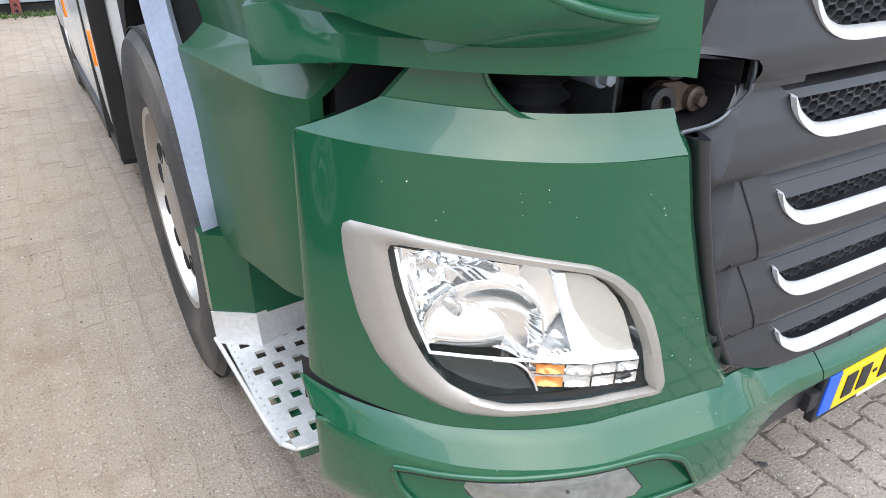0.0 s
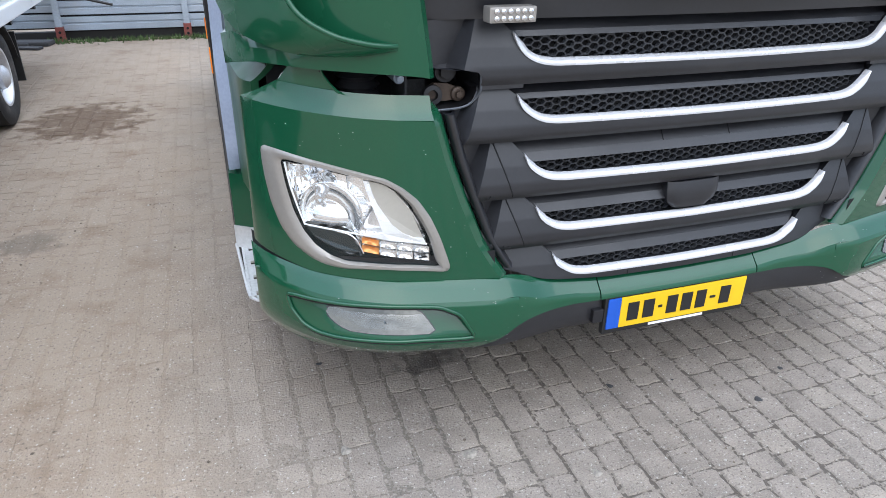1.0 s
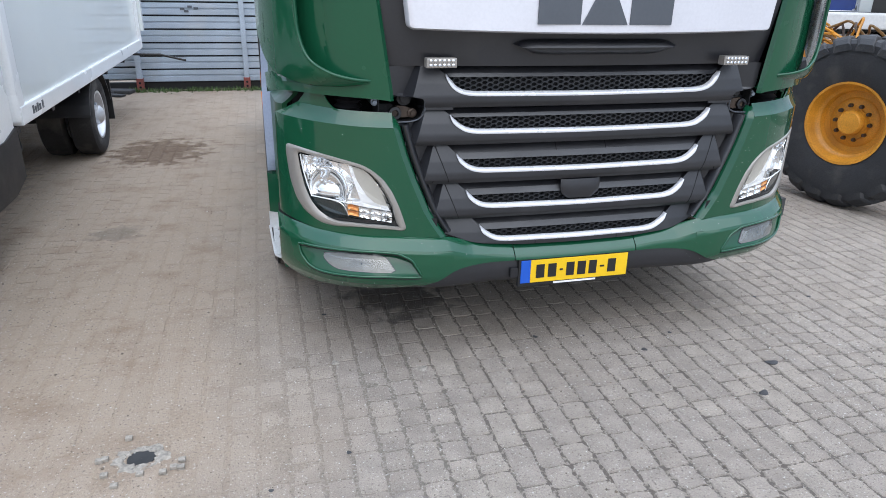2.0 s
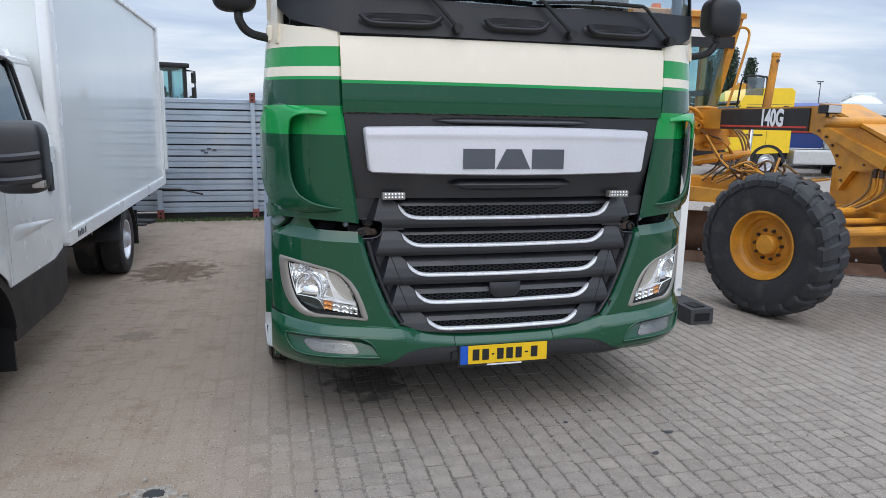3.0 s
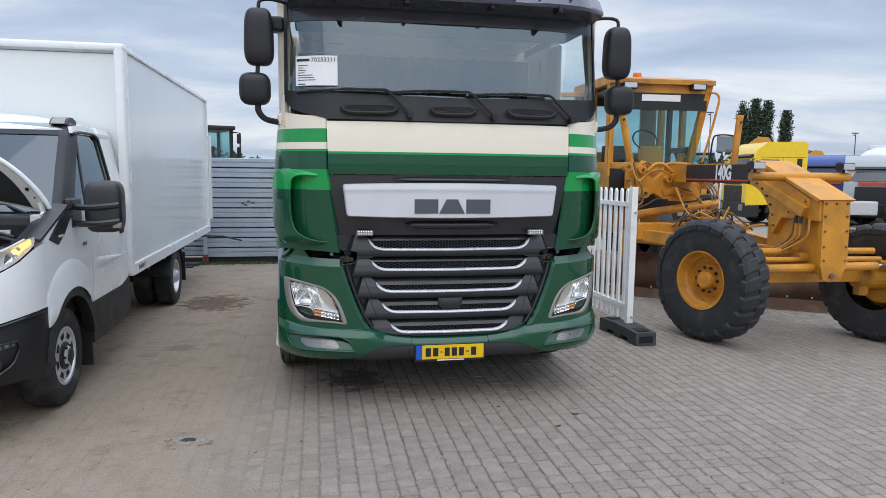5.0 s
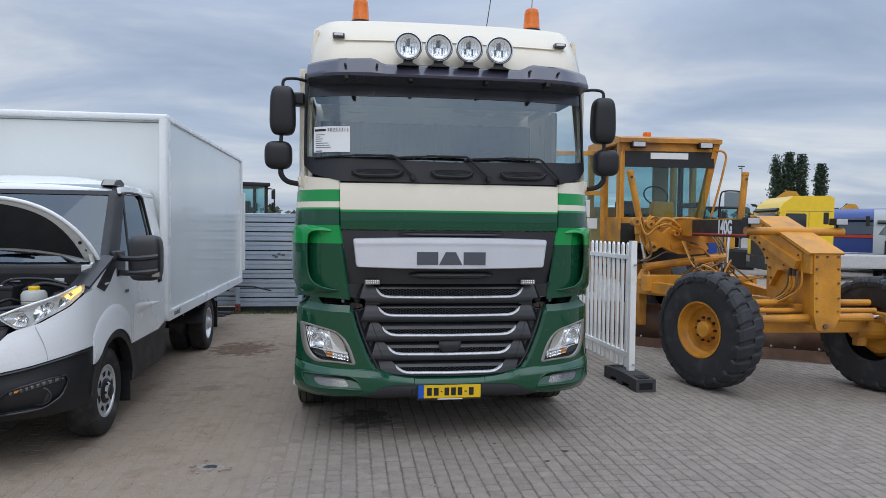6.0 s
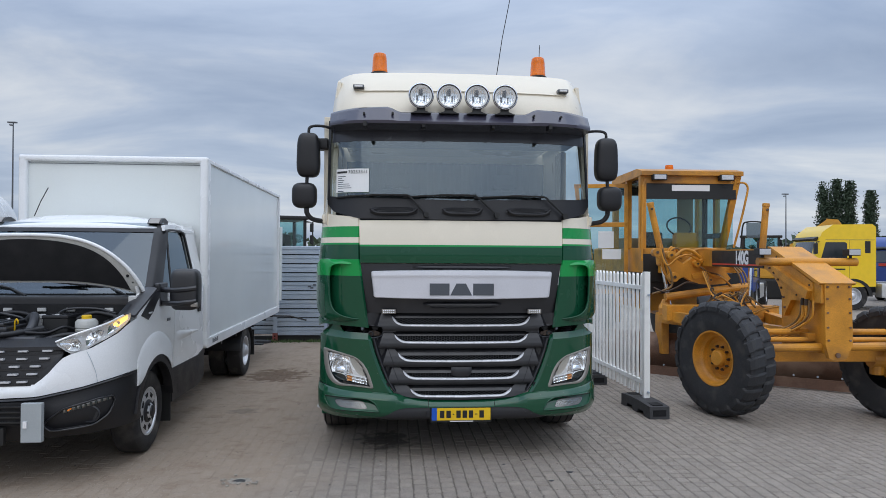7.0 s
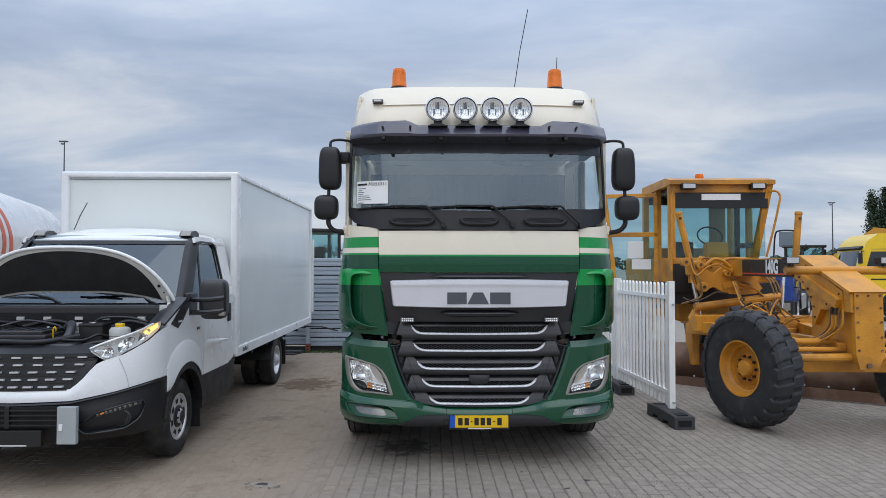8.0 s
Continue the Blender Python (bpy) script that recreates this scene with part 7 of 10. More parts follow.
        y0 = 1.46 + 0.20 * v
        return s * (side_x(z) - 0.006), lerp(y0, y0 + 0.035, u), z
    part("quarter_bar", skin(bmesh.new(), f, 1, 4, 0.02, (-s, 0, 0)), "black", van)
    # the white door frame: one band over the window and down behind it
    path_ = curve_pts([(1.60, 2.005), (1.75, 2.022), (2.00, 2.022), (2.13, 2.012), (2.205, 1.965), (2.228, 1.86), (2.245, 1.64), (2.25, 1.42)], 6)
    def f(u, v):
        p_ = path_[round(u * (len(path_) - 1))]
        q_ = path_[min(round(u * (len(path_) - 1)) + 1, len(path_) - 1)] - path_[max(round(u * (len(path_) - 1)) - 1, 0)]
        q_ = q_.normalized()
        y_, z_ = p_[0] + q_[1] * lerp(-0.025, 0.025, v) * -1, p_[1] + q_[0] * lerp(-0.025, 0.025, v) * -1
        return s * (side_x(z_) + 0.006 - 0.004 * abs(2 * v - 1)), y_, z_
    smooth(part("door_frame", skin(bmesh.new(), f, len(path_) - 1, 4, 0.03, (-s, 0, 0)), "white", van, "white door frame round the window"), 60)
    path_b = [(y_ - 0.032 * (i / 36 > 0.5) * 1.0, z_ - 0.030 * (i / 36 <= 0.62)) for i, (y_, z_) in enumerate([(p_[0], p_[1]) for p_ in path_])]
    smooth(part("window_seal", tube(bmesh.new(), [(s * (side_x(z_) + 0.002), y_, z_) for y_, z_ in path_b], 0.013, 6), "black", van), 60)
    def f(u, v):
        z = lerp(1.40, 2.06, v)
        return s * (side_x(z) + 0.001 - 0.03 * max(0, v - 0.9) * 10 * 0.6), lerp(2.262, 2.575, u), z
    smooth(part("rear_pillar", skin(bmesh.new(), f, 3, 12, 0.05, (-s, 0, 0)), "white", van), 60)
    # black triangle at the mirror and the mirror
    part("mirror_base", bevelled(box(bmesh.new(), (min(s * 0.95, s * 1.005), 1.08, 1.27), (max(s * 0.95, s * 1.005), 1.30, 1.49)), 0.028, 3), "plastic", van)
    mv = smooth(part("wing_mirror", pebble_shell(bmesh.new(), (s * 1.212, 1.15, 1.430), (0.128, 0.092, 0.190), 4.6), "plastic", van, "large black twin-arm wing mirror"), 60)
    bm = bmesh.new()
    for z in (1.315, 1.435):
        tube(bm, curve_pts([(s * 0.97, 1.15, z), (s * 1.05, 1.10, z - 0.008), (s * 1.16, 1.062, z - 0.008), (s * 1.26, 1.055, z + 0.002), (s * 1.325, 1.075, z + 0.012)], 5), 0.024, 8)
    part("mirror_arm", bm, "plastic", mv)
    part("mirror_lamp", bevelled(box(bmesh.new(), (min(s * 1.28, s * 1.338), 1.055, 1.275), (max(s * 1.28, s * 1.338), 1.10, 1.315)), 0.01), "satin", mv)
    bm = bmesh.new()
    prism(bm, [(1.66, 2.050), (1.69, 2.085), (1.74, 2.110), (1.80, 2.112), (1.88, 2.085), (1.88, 2.045)], s * 0.68, s * 0.81, "x")
    marker = smooth(part("roof_marker", bevelled(bm, 0.018, 3), "plastic", van, "dark roof marker lamp with a clear lens"), 60)
    bm = bmesh.new()
    prism(bm, [(1.652, 2.056), (1.682, 2.088), (1.722, 2.108), (1.722, 2.09), (1.69, 2.05)], s * 0.695, s * 0.795, "x")
    smooth(part("marker_lens", bevelled(bm, 0.004), "satin", marker), 60)
    van_w = wheel(van, (s * 0.845, 1.0, 0.355), s, 0.355, 0.225, 0.205, "rubber", "rim", 0, 0, 0.05)
    van_trim(van_w, s)
    wheel(van, (s * 0.885, 4.80, 0.355), s, 0.355, 0.215, 0.205, "rubber", "rim", 0, 6, 0.12)
    wheel(van, (s * 0.64, 4.80, 0.355), s, 0.355, 0.215, 0.205, "rubber", "rim", 0, 6, 0.12)
    part("rear_mudguard", skin(bmesh.new(), lambda u, v: (s * lerp(0.54, 1.0, v), 4.80 + 0.46 * math.cos(math.pi * (0.08 + 0.84 * u)), 0.32 + 0.44 * math.sin(math.pi * (0.08 + 0.84 * u))), 14, 1, 0.02, (0, 0, -1)), "plastic", van)
    part("rear_flap", box(bmesh.new(), (min(s * 0.55, s * 1.0), 5.30, 0.22), (max(s * 0.55, s * 1.0), 5.32, 0.60)), "ink", van)

# tops of the wings beside the bonnet opening
for s in (-1, 1):
    bm = bmesh.new()
    def f(u, v):
        y = lerp(0.50, 1.02, u)
        zo = lerp(1.250, 1.448, u)
        return s * lerp(1.0, 0.84, v), y, zo - 0.02 * v + 0.02 * math.sin(math.pi * v)
    smooth(part("wing_top", skin(bm, f, 8, 4, 0.02, (0, 0, -1)), "plastic", van), 50)
    bm = bmesh.new()
    prism(bm, [(0.64, 1.235), (0.80, 1.33), (0.95, 1.415), (1.14, 1.435), (1.17, 1.405), (1.02, 1.33), (0.92, 1.245), (0.80, 1.185)], s * 0.985, s * 1.004, "x")
    trim_ = part("wing_trim", bevelled(bm, 0.004), "black", van, "black trim between headlamp and mirror")
    part("trim_badge", box(bmesh.new(), (min(s * 1.003, s * 1.007), 0.80, 1.235), (max(s * 1.003, s * 1.007), 0.90, 1.25)), "bright_strip", trim_)

# windscreen, roof
def vscreen(x, z):
    return 0.96 + (z - 1.40) * 1.0 + 0.10 * (x / 0.9) ** 2

bm = bmesh.new()
def f(u, v):
    z = lerp(1.40, 2.06, v)
    x = (2 * u - 1) * lerp(0.93, 0.83, v)
    return x, vscreen(x, z), z
vw = smooth(part("windscreen", skin(bm, f, 20, 6), "van_glass", van, "van windscreen reflecting the sky"), 60)
vw.visible_shadow = False
bm = bmesh.new()
def f(u, v):
    z = lerp(1.965, 2.003, v)
    x = (2 * u - 1) * lerp(0.86, 0.85, v)
    return x, vscreen(x, z) - 0.008, z
for s in (-1, 1):
    def f_edge(u, v):
        z = lerp(1.40, 2.05, v)
        x = lerp(0.93, 0.83, v) - 0.055 * (1 - u)
        return s * x, vscreen(x, z) - 0.006, z
    part("screen_edge", skin(bmesh.new(), f_edge, 2, 8, 0.012), "black", van)
part("screen_header", skin(bm, f, 20, 2, 0.02), "black", van)
bm = bmesh.new()
def f(u, v):
    a = math.sin(math.pi / 2 * (2 * u - 1))
    x = 0.875 * a
    y = lerp(1.560, 2.575, v) + 0.10 * a * a * (1 - v)
    rise = math.sin(min(v * 2.2, 1) * math.pi / 2) ** 0.8
    return x, y, 2.008 + 0.016 * (1 - a * a) + 0.125 * rise * (1 - abs(a) ** 3.5)
smooth(part("cab_roof", skin(bm, f, 40, 40, 0.03, (0, 0, -1)), "white", van, "smooth white cab roof"), 60)
for y0, y1, xa, xb, m_, nm in ((2.46, 2.49, 0.90, 0.82, "interior", "cab_lining"), (2.50, 2.565, 0.95, 0.83, "white", "cab_back")):
    part(nm, prism(bmesh.new(), [(-xa, 0.65), (xa, 0.65), (xa, 1.42), (xb, 2.02), (-xb, 2.02), (-xa, 1.42)], y0, y1, "y"), m_, van)
part("cab_inside", box(bmesh.new(), (-0.90, 1.2, 0.6), (0.90, 2.45, 1.3), 0.03), "interior", van)
for sx in (-0.5, 0.45):
    part("seat_back", box(bmesh.new(), (sx - 0.24, 2.0, 1.3), (sx + 0.24, 2.15, 1.95), 0.06), "interior", van)
part("dashboard", box(bmesh.new(), (-0.9, 1.12, 1.25), (0.9, 1.5, 1.42), 0.05), "interior", van)
part("cowl", bevelled(box(bmesh.new(), (-0.92, 0.84, 1.30), (0.92, 1.03, 1.385)), 0.02), "plastic", van)
for x0, x1, up in ((-0.75, -0.15, 0.075), (0.05, 0.68, 0.06)):
    bm = bmesh.new()
    tube(bm, [(x0, vscreen(x0, 1.47) - 0.03, 1.465 + up), (x1 - 0.1, vscreen(x1, 1.47) - 0.03, 1.445), (x1 + 0.08, vscreen(x1, 1.40) - 0.06, 1.385)], 0.011, 6)
    tube(bm, [(x0 - 0.06, vscreen(x0, 1.47) - 0.02, 1.455 + up), (x0 + 0.34, vscreen(x0, 1.47) - 0.02, 1.435 + up * 0.6)], 0.010, 6)
    part("wiper", bm, "ink", van)
part("aerial", tube(bmesh.new(), [(-0.42, 1.72, 2.12), (-0.385, 1.77, 2.27), (-0.345, 1.83, 2.41)], 0.005, 6), "ink", van)

# open bonnet: a low dome standing nearly upright on its hinges
def lid(u, v, off=0.0, inset=0.0):
    a = math.sin(math.pi / 2 * (2 * u - 1)) * 0.992
    dome = max(1 - abs(a) ** 3.0, 0.0) ** 0.68
    lo, hi_ = 1.375 + 0.125 * (1 - abs(a) ** 3) + inset * 0.45, 1.375 + 0.535 * dome - inset
    z = lerp(lo, max(hi_, lo), v)
    k = (z - 1.375) / 0.6
    return 0.915 * a * (1 - inset * 0.9), 0.93 - 0.17 * k + 0.05 * a * a - off - 0.025 * math.sin(math.pi * min(k, 1)), z
bonnet = smooth(part("bonnet", skin(bmesh.new(), lambda u, v: lid(u, v), 44, 14, 0.03, (0, 1, 0.25)), "white", van, "white bonnet standing open"), 50)
# outer lip turned towards the front, then the pressed frame and the liner
lip_ = [Vector(lid(i / 60, 1.0, 0.012)) for i in range(61)]
smooth(part("bonnet_lip", tube(bmesh.new(), lip_, 0.016, 8), "white", bonnet), 60)
def liner(u, v):
    a = abs(2 * u - 1)
    wave = 0.004 * math.sin(u * 21 + 0.6) * (1 - a * a)
    return Vector(lid(lerp(0.055, 0.945, u), v, 0.022, 0.040 + 0.055 * a ** 2.5 + wave))
smooth(part("pressed_frame", skin(bmesh.new(), lambda u, v: Vector(lid(lerp(0.012, 0.988, u), v, 0.013, 0.012)), 60, 12), "grey_primer", bonnet, "pale grey pressed frame inside the bonnet"), 40)
smooth(part("bonnet_liner", skin(bmesh.new(), liner, 60, 12, 0.010), "shade_black", bonnet, "black sound-deadening liner"), 40)
for s in (-1, 1):
    # small near-black discs give the stamped holes their dark by colour
    for k, r_ in enumerate((0.008, 0.015, 0.007, 0.014)):
        p = Vector(lid(0.5 + s * (0.462 - 0.034 * k), 1.0, 0.016, 0.038))
        part("stamped_hole", lathe(bmesh.new(), [(r_, 0), (r_ * 0.9, 0.003), (0.001, 0.003)], p, (s * 0.2, -1, -0.15), 12), "shade_black", bonnet)
    part("bonnet_hinge", tube(bmesh.new(), [(s * 0.86, 0.80, 1.22), (s * 0.875, 0.84, 1.32), (s * 0.88, 0.90, 1.40), (s * 0.86, 0.90, 1.47)], 0.018, 6), "alu", bonnet)
    part("hinge_bracket", bevelled(box(bmesh.new(), (min(s * 0.83, s * 0.90), 0.80, 1.27), (max(s * 0.83, s * 0.90), 0.86, 1.39)), 0.01), "alu", bonnet)

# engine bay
# near-black tub and bulkhead, the bay's shade put into their colour
part("bay_tub", box(bmesh.new(), (-0.86, 0.30, 0.70), (0.86, 0.95, 1.00), 0.02), "shade_black", van)
part("bulkhead", box(bmesh.new(), (-0.90, 0.84, 0.9), (0.90, 0.90, 1.31)), "shade_black", van)
for s in (-1, 1):
    part("inner_wing", box(bmesh.new(), (min(s * 0.84, s * 0.94), 0.45, 0.9), (max(s * 0.84, s * 0.94), 0.9, 1.25), 0.02), "black", van)
def bay_box(nm, lo, hi_, m_, bevel=0.02, ribs=0, label=""):
    b_ = smooth(part(nm, bevelled(box(bmesh.new(), lo, hi_), bevel, 3), m_, van, label), 50)
    for k in range(ribs):
        x_ = lerp(lo[0], hi_[0], (k + 0.5) / ribs)
        part("rib", bevelled(box(bmesh.new(), (x_ - 0.006, lo[1] + 0.03, hi_[2] - 0.002), (x_ + 0.006, hi_[1] - 0.03, hi_[2] + 0.006)), 0.002), m_, b_)
    return b_


bay_box("air_filter", (-0.42, 0.30, 1.03), (0.10, 0.70, 1.175), "black", 0.025, 7, "black ribbed air-filter box")
bay_box("filter_lid", (-0.40, 0.33, 1.172), (0.06, 0.66, 1.205), "plastic", 0.012, 5)
bay_box("engine_cover", (-0.05, 0.42, 0.98), (0.30, 0.78, 1.145), "black", 0.05, 3)
bay_box("battery", (0.24, 0.56, 1.0), (0.44, 0.78, 1.225), "ink", 0.015, 0, "black battery box")
bay_box("battery_lid", (0.235, 0.555, 1.215), (0.445, 0.785, 1.245), "black", 0.010, 4)
bay_box("intake", (0.08, 0.26, 1.0), (0.34, 0.44, 1.105), "plastic", 0.04)
bay_box("fuse_box", (0.72, 0.56, 1.0), (0.86, 0.80, 1.20), "ink", 0.02, 3)
bay_box("lamp_carrier", (0.40, 0.22, 0.96), (0.66, 0.40, 1.045), "black", 0.03)
bay_box("washer_tank", (-0.80, 0.42, 1.0), (-0.50, 0.72, 1.16), "plastic", 0.04)
smooth(part("turbo_pipe", tube(bmesh.new(), curve_pts([(-0.02, 0.74, 1.10), (0.08, 0.70, 1.21), (0.16, 0.60, 1.23), (0.20, 0.48, 1.16), (0.18, 0.38, 1.06)], 6), 0.036, 12), "mesh_grey", van), 60)
smooth(part("pump", lathe(bmesh.new(), [(0.055, 0), (0.055, 0.05), (0.042, 0.055), (0.042, 0.11), (0.048, 0.115), (0.046, 0.14), (0.001, 0.142)], (0.155, 0.70, 1.10), (0, 0, 1), 20), "alu", van), 40)
part("dipstick", tube(bmesh.new(), curve_pts([(0.10, 0.42, 1.10), (0.11, 0.40, 1.20), (0.125, 0.395, 1.23), (0.135, 0.40, 1.21), (0.12, 0.42, 1.19)], 5), 0.006, 6), "plate", van, "yellow dipstick loop")
res = smooth(part("fluid_reservoir", lathe(bmesh.new(), [(0.045, 0), (0.085, 0.012), (0.088, 0.045), (0.080, 0.052), (0.088, 0.058), (0.086, 0.105), (0.070, 0.125), (0.040, 0.130)], (0.575, 0.60, 1.085), (0, 0, 1), 24, True), "grey_primer", van, "translucent white fluid reservoir with yellow cap"), 40)
smooth(part("reservoir_cap", lathe(bmesh.new(), [(0.038, 0.0), (0.040, 0.022), (0.034, 0.030), (0.001, 0.032)], (0.575, 0.60, 1.214), (0, 0, 1), 18), "plate", res), 40)
for x0, z0, y0, w_ in ((0.02, 1.068, 0.235, 0.13), (0.30, 1.112, 0.41, 0.05), (0.30, 1.246, 0.60, 0.06)):
    part("warning_label", box(bmesh.new(), (x0, y0, z0), (x0 + w_, y0 + 0.035, z0 + 0.004), 0.001), "paper", van)
for x0 in (-0.42, -0.18, 0.10, 0.34, 0.66):
    part("cowl_clip", bevelled(box(bmesh.new(), (x0 - 0.035, 0.826, 1.255), (x0 + 0.035, 0.84, 1.285)), 0.003), "alu", van)
for pts, r_, m_ in (([(-0.62, 0.30, 1.06), (-0.30, 0.27, 1.12), (0.08, 0.26, 1.12), (0.30, 0.46, 1.15)], 0.022, "ink"), ([(0.30, 0.33, 1.05), (0.48, 0.40, 1.10), (0.70, 0.50, 1.10)], 0.020, "ink"), ([(0.44, 0.72, 1.20), (0.58, 0.76, 1.25), (0.78, 0.80, 1.20)], 0.018, "ink"), ([(-0.35, 0.76, 1.20), (-0.10, 0.80, 1.25), (0.15, 0.76, 1.20)], 0.020, "ink"), ([(0.50, 0.60, 1.12), (0.46, 0.46, 1.16), (0.36, 0.40, 1.12), (0.22, 0.34, 1.13)], 0.012, "ink"), ([(0.62, 0.66, 1.12), (0.70, 0.60, 1.16), (0.74, 0.48, 1.12), (0.70, 0.40, 1.08)], 0.014, "ink"), ([(-0.45, 0.60, 1.22), (-0.30, 0.72, 1.26), (-0.05, 0.74, 1.22), (0.05, 0.68, 1.18)], 0.010, "mesh_grey"), ([(0.20, 0.80, 1.16), (0.30, 0.81, 1.27), (0.55, 0.82, 1.28), (0.72, 0.82, 1.24)], 0.010, "mesh_grey"), ([(-0.70, 0.5, 1.17), (-0.6, 0.6, 1.25), (-0.45, 0.72, 1.24), (-0.4, 0.8, 1.2)], 0.016, "ink")):
    m_ = "black" if m_ == "ink" else m_
    smooth(part("hose", tube(bmesh.new(), curve_pts(pts, 6), r_, 8), m_, van), 60)
for px_, py_, pz_ in ((0.02, 0.46, 1.15), (0.20, 0.60, 1.15), (0.36, 0.36, 1.06), (-0.12, 0.72, 1.18), (0.50, 0.34, 1.05), (0.66, 0.70, 1.1)):
    part("clamp", rod(bmesh.new(), (px_ - 0.02, py_, pz_), (px_ + 0.02, py_ + 0.01, pz_ + 0.01), 0.020, 0.020, 10), "alu", van)

# chassis under the box
for s in (-1, 1):
    part("chassis_rail", box(bmesh.new(), (min(s * 0.36, s * 0.44), 1.0, 0.46), (max(s * 0.36, s * 0.44), 7.3, 0.62)), "black", van)
for yy in (2.7, 3.5, 4.3, 5.5, 6.5):
    part("cross_beam", box(bmesh.new(), (-0.95, yy, 0.62), (0.95, yy + 0.06, 0.72)), "black", van)
part("rear_axle", rod(bmesh.new(), (-0.8, 4.8, 0.355), (0.8, 4.8, 0.355), 0.07), "black", van)
part("fuel_tank", bevelled(box(bmesh.new(), (-0.30, 2.6, 0.33), (0.34, 3.6, 0.60)), 0.05), "shade_black", van)
part("front_axle", rod(bmesh.new(), (-0.8, 1.0, 0.355), (0.8, 1.0, 0.355), 0.06), "black", van)
part("underbody", box(bmesh.new(), (-0.80, 0.3, 0.34), (0.80, 2.5, 0.70), 0.03), "shade_black", van)
part("cable", tube(bmesh.new(), curve_pts([(0.85, 2.75, 0.62), (0.87, 2.85, 0.50), (0.85, 3.0, 0.46), (0.80, 3.15, 0.55), (0.8, 3.3, 0.62)], 5), 0.012, 6), "ink", van)
part("tow_bar", tube(bmesh.new(), [(0.9, 7.4, 0.62), (1.2, 7.55, 0.60), (1.5, 7.6, 0.52)], 0.015, 6), "ink", van)

# ---- yellow motor grader ----
grader = thing("motor_grader", pose(5.749, 2.593, -0.024, 0, 0, -2.4), "weathered yellow motor grader with a black-glazed cab and big lugged tyres", "grader")


def big_wheel(at, side):
    # nuts are yellow like the rim; brown puts their shadow into the colour
    w = wheel(grader, at, side, 0.630, 0.335, 0.312, "grader_tyre", "yellow", 0, 10, 0.15, "rust_and_shade")
    # tractor-pattern lugs, alternating from both shoulders
    lug = bpy.data.meshes.new("tread_lug")
    bm = bmesh.new()
    prism(bm, [(-0.076, -0.02), (0.076, -0.02), (0.066, 0.022), (0.050, 0.032), (-0.050, 0.032), (-0.066, 0.022)], -0.100, 0.080, "x")
    bmesh.ops.subdivide_edges(bm, edges=[e_ for e_ in bm.edges if abs(e_.verts[0].co.x - e_.verts[1].co.x) > 0.1], cuts=5)
    for v in bm.verts:
        t_ = (v.co.x + 0.100) / 0.180
        v.co.y = v.co.y * (1.0 if t_ > 0.1 else 0.86) + 0.38 * v.co.x + 0.010 * math.sin(t_ * 5)
        v.co.z -= 0.060 * max(0.0, 0.30 - t_) ** 1.2 / 0.30 ** 1.2 + 0.010 * max(0.0, t_ - 0.85) / 0.15
    bmesh.ops.recalc_face_normals(bm, faces=bm.faces)
    bm.to_mesh(lug); bm.free()
    lug.materials.append(M["grader_tyre"])
    n_l = 21
    for k in range(n_l * 2):
        ang = math.pi * k / n_l
        shoulder = 1 if k % 2 else -1
        ob = new("tread_lug", lug)
        ob.parent = w
        ob.matrix_basis = Matrix.Translation(at) @ Matrix.Rotation(ang, 4, "X") @ Matrix.Translation((shoulder * 0.076, 0, 0.622)) @ Matrix.Rotation(math.pi if shoulder > 0 else 0, 4, "Z")
    w.matrix_basis = Matrix.Translation(at) @ Matrix.Rotation(radians(19), 4, "Z") @ Matrix.Translation(-Vector(at))
    return w


AX = -0.29                                 # the front axle, in the grader's own length
big_wheel((-1.03, AX, 0.613), -1)
big_wheel((1.03, AX, 0.564), 1)
for s in (-1, 1):
    part("wheel_spindle", rod(bmesh.new(), (s * 0.72, AX, 0.60), (s * 1.04, AX, 0.60), 0.10, 0.13, 16), "yellow", grader)
    part("kingpin", bevelled(rod(bmesh.new(), (s * 0.80, AX, 0.42), (s * 0.80, AX, 0.84), 0.075, 0.075, 14), 0.01), "yellow", grader)
# axle, tie rods
part("front_axle", bevelled(box(bmesh.new(), (-0.82, AX - 0.09, 0.58), (0.82, AX + 0.09, 0.76)), 0.015), "yellow", grader)
part("lean_bar", rod(bmesh.new(), (-0.80, AX - 0.13, 0.93), (0.80, AX - 0.13, 0.93), 0.035), "yellow", grader)
part("tie_rod", rod(bmesh.new(), (-0.76, AX - 0.28, 0.86), (0.76, AX - 0.28, 0.86), 0.028), "yellow", grader)
part("steering_cylinder", rod(bmesh.new(), (-0.72, AX - 0.40, 0.78), (0.62, AX - 0.40, 0.80), 0.045), "yellow", grader)
part("steering_rod", rod(bmesh.new(), (0.6, AX - 0.40, 0.80), (0.84, AX - 0.36, 0.80), 0.022), "chrome", grader)
for s in (-1, 1):
    part("steering_arm", bevelled(box(bmesh.new(), (min(s * 0.74, s * 0.86), AX - 0.46, 0.73), (max(s * 0.74, s * 0.86), AX, 0.84)), 0.02), "yellow", grader)
# nose plate
bm = bmesh.new()
prism(bm, [(-0.145, 1.495), (0.155, 1.495), (0.17, 0.83), (0.10, 0.68), (-0.02, 0.655), (-0.09, 0.68), (-0.13, 0.83)], -0.82, -0.76, "y")
nose_plate = part("nose_plate", bevelled(bm, 0.008), "yellow", grader, "yellow bolted nose plate")
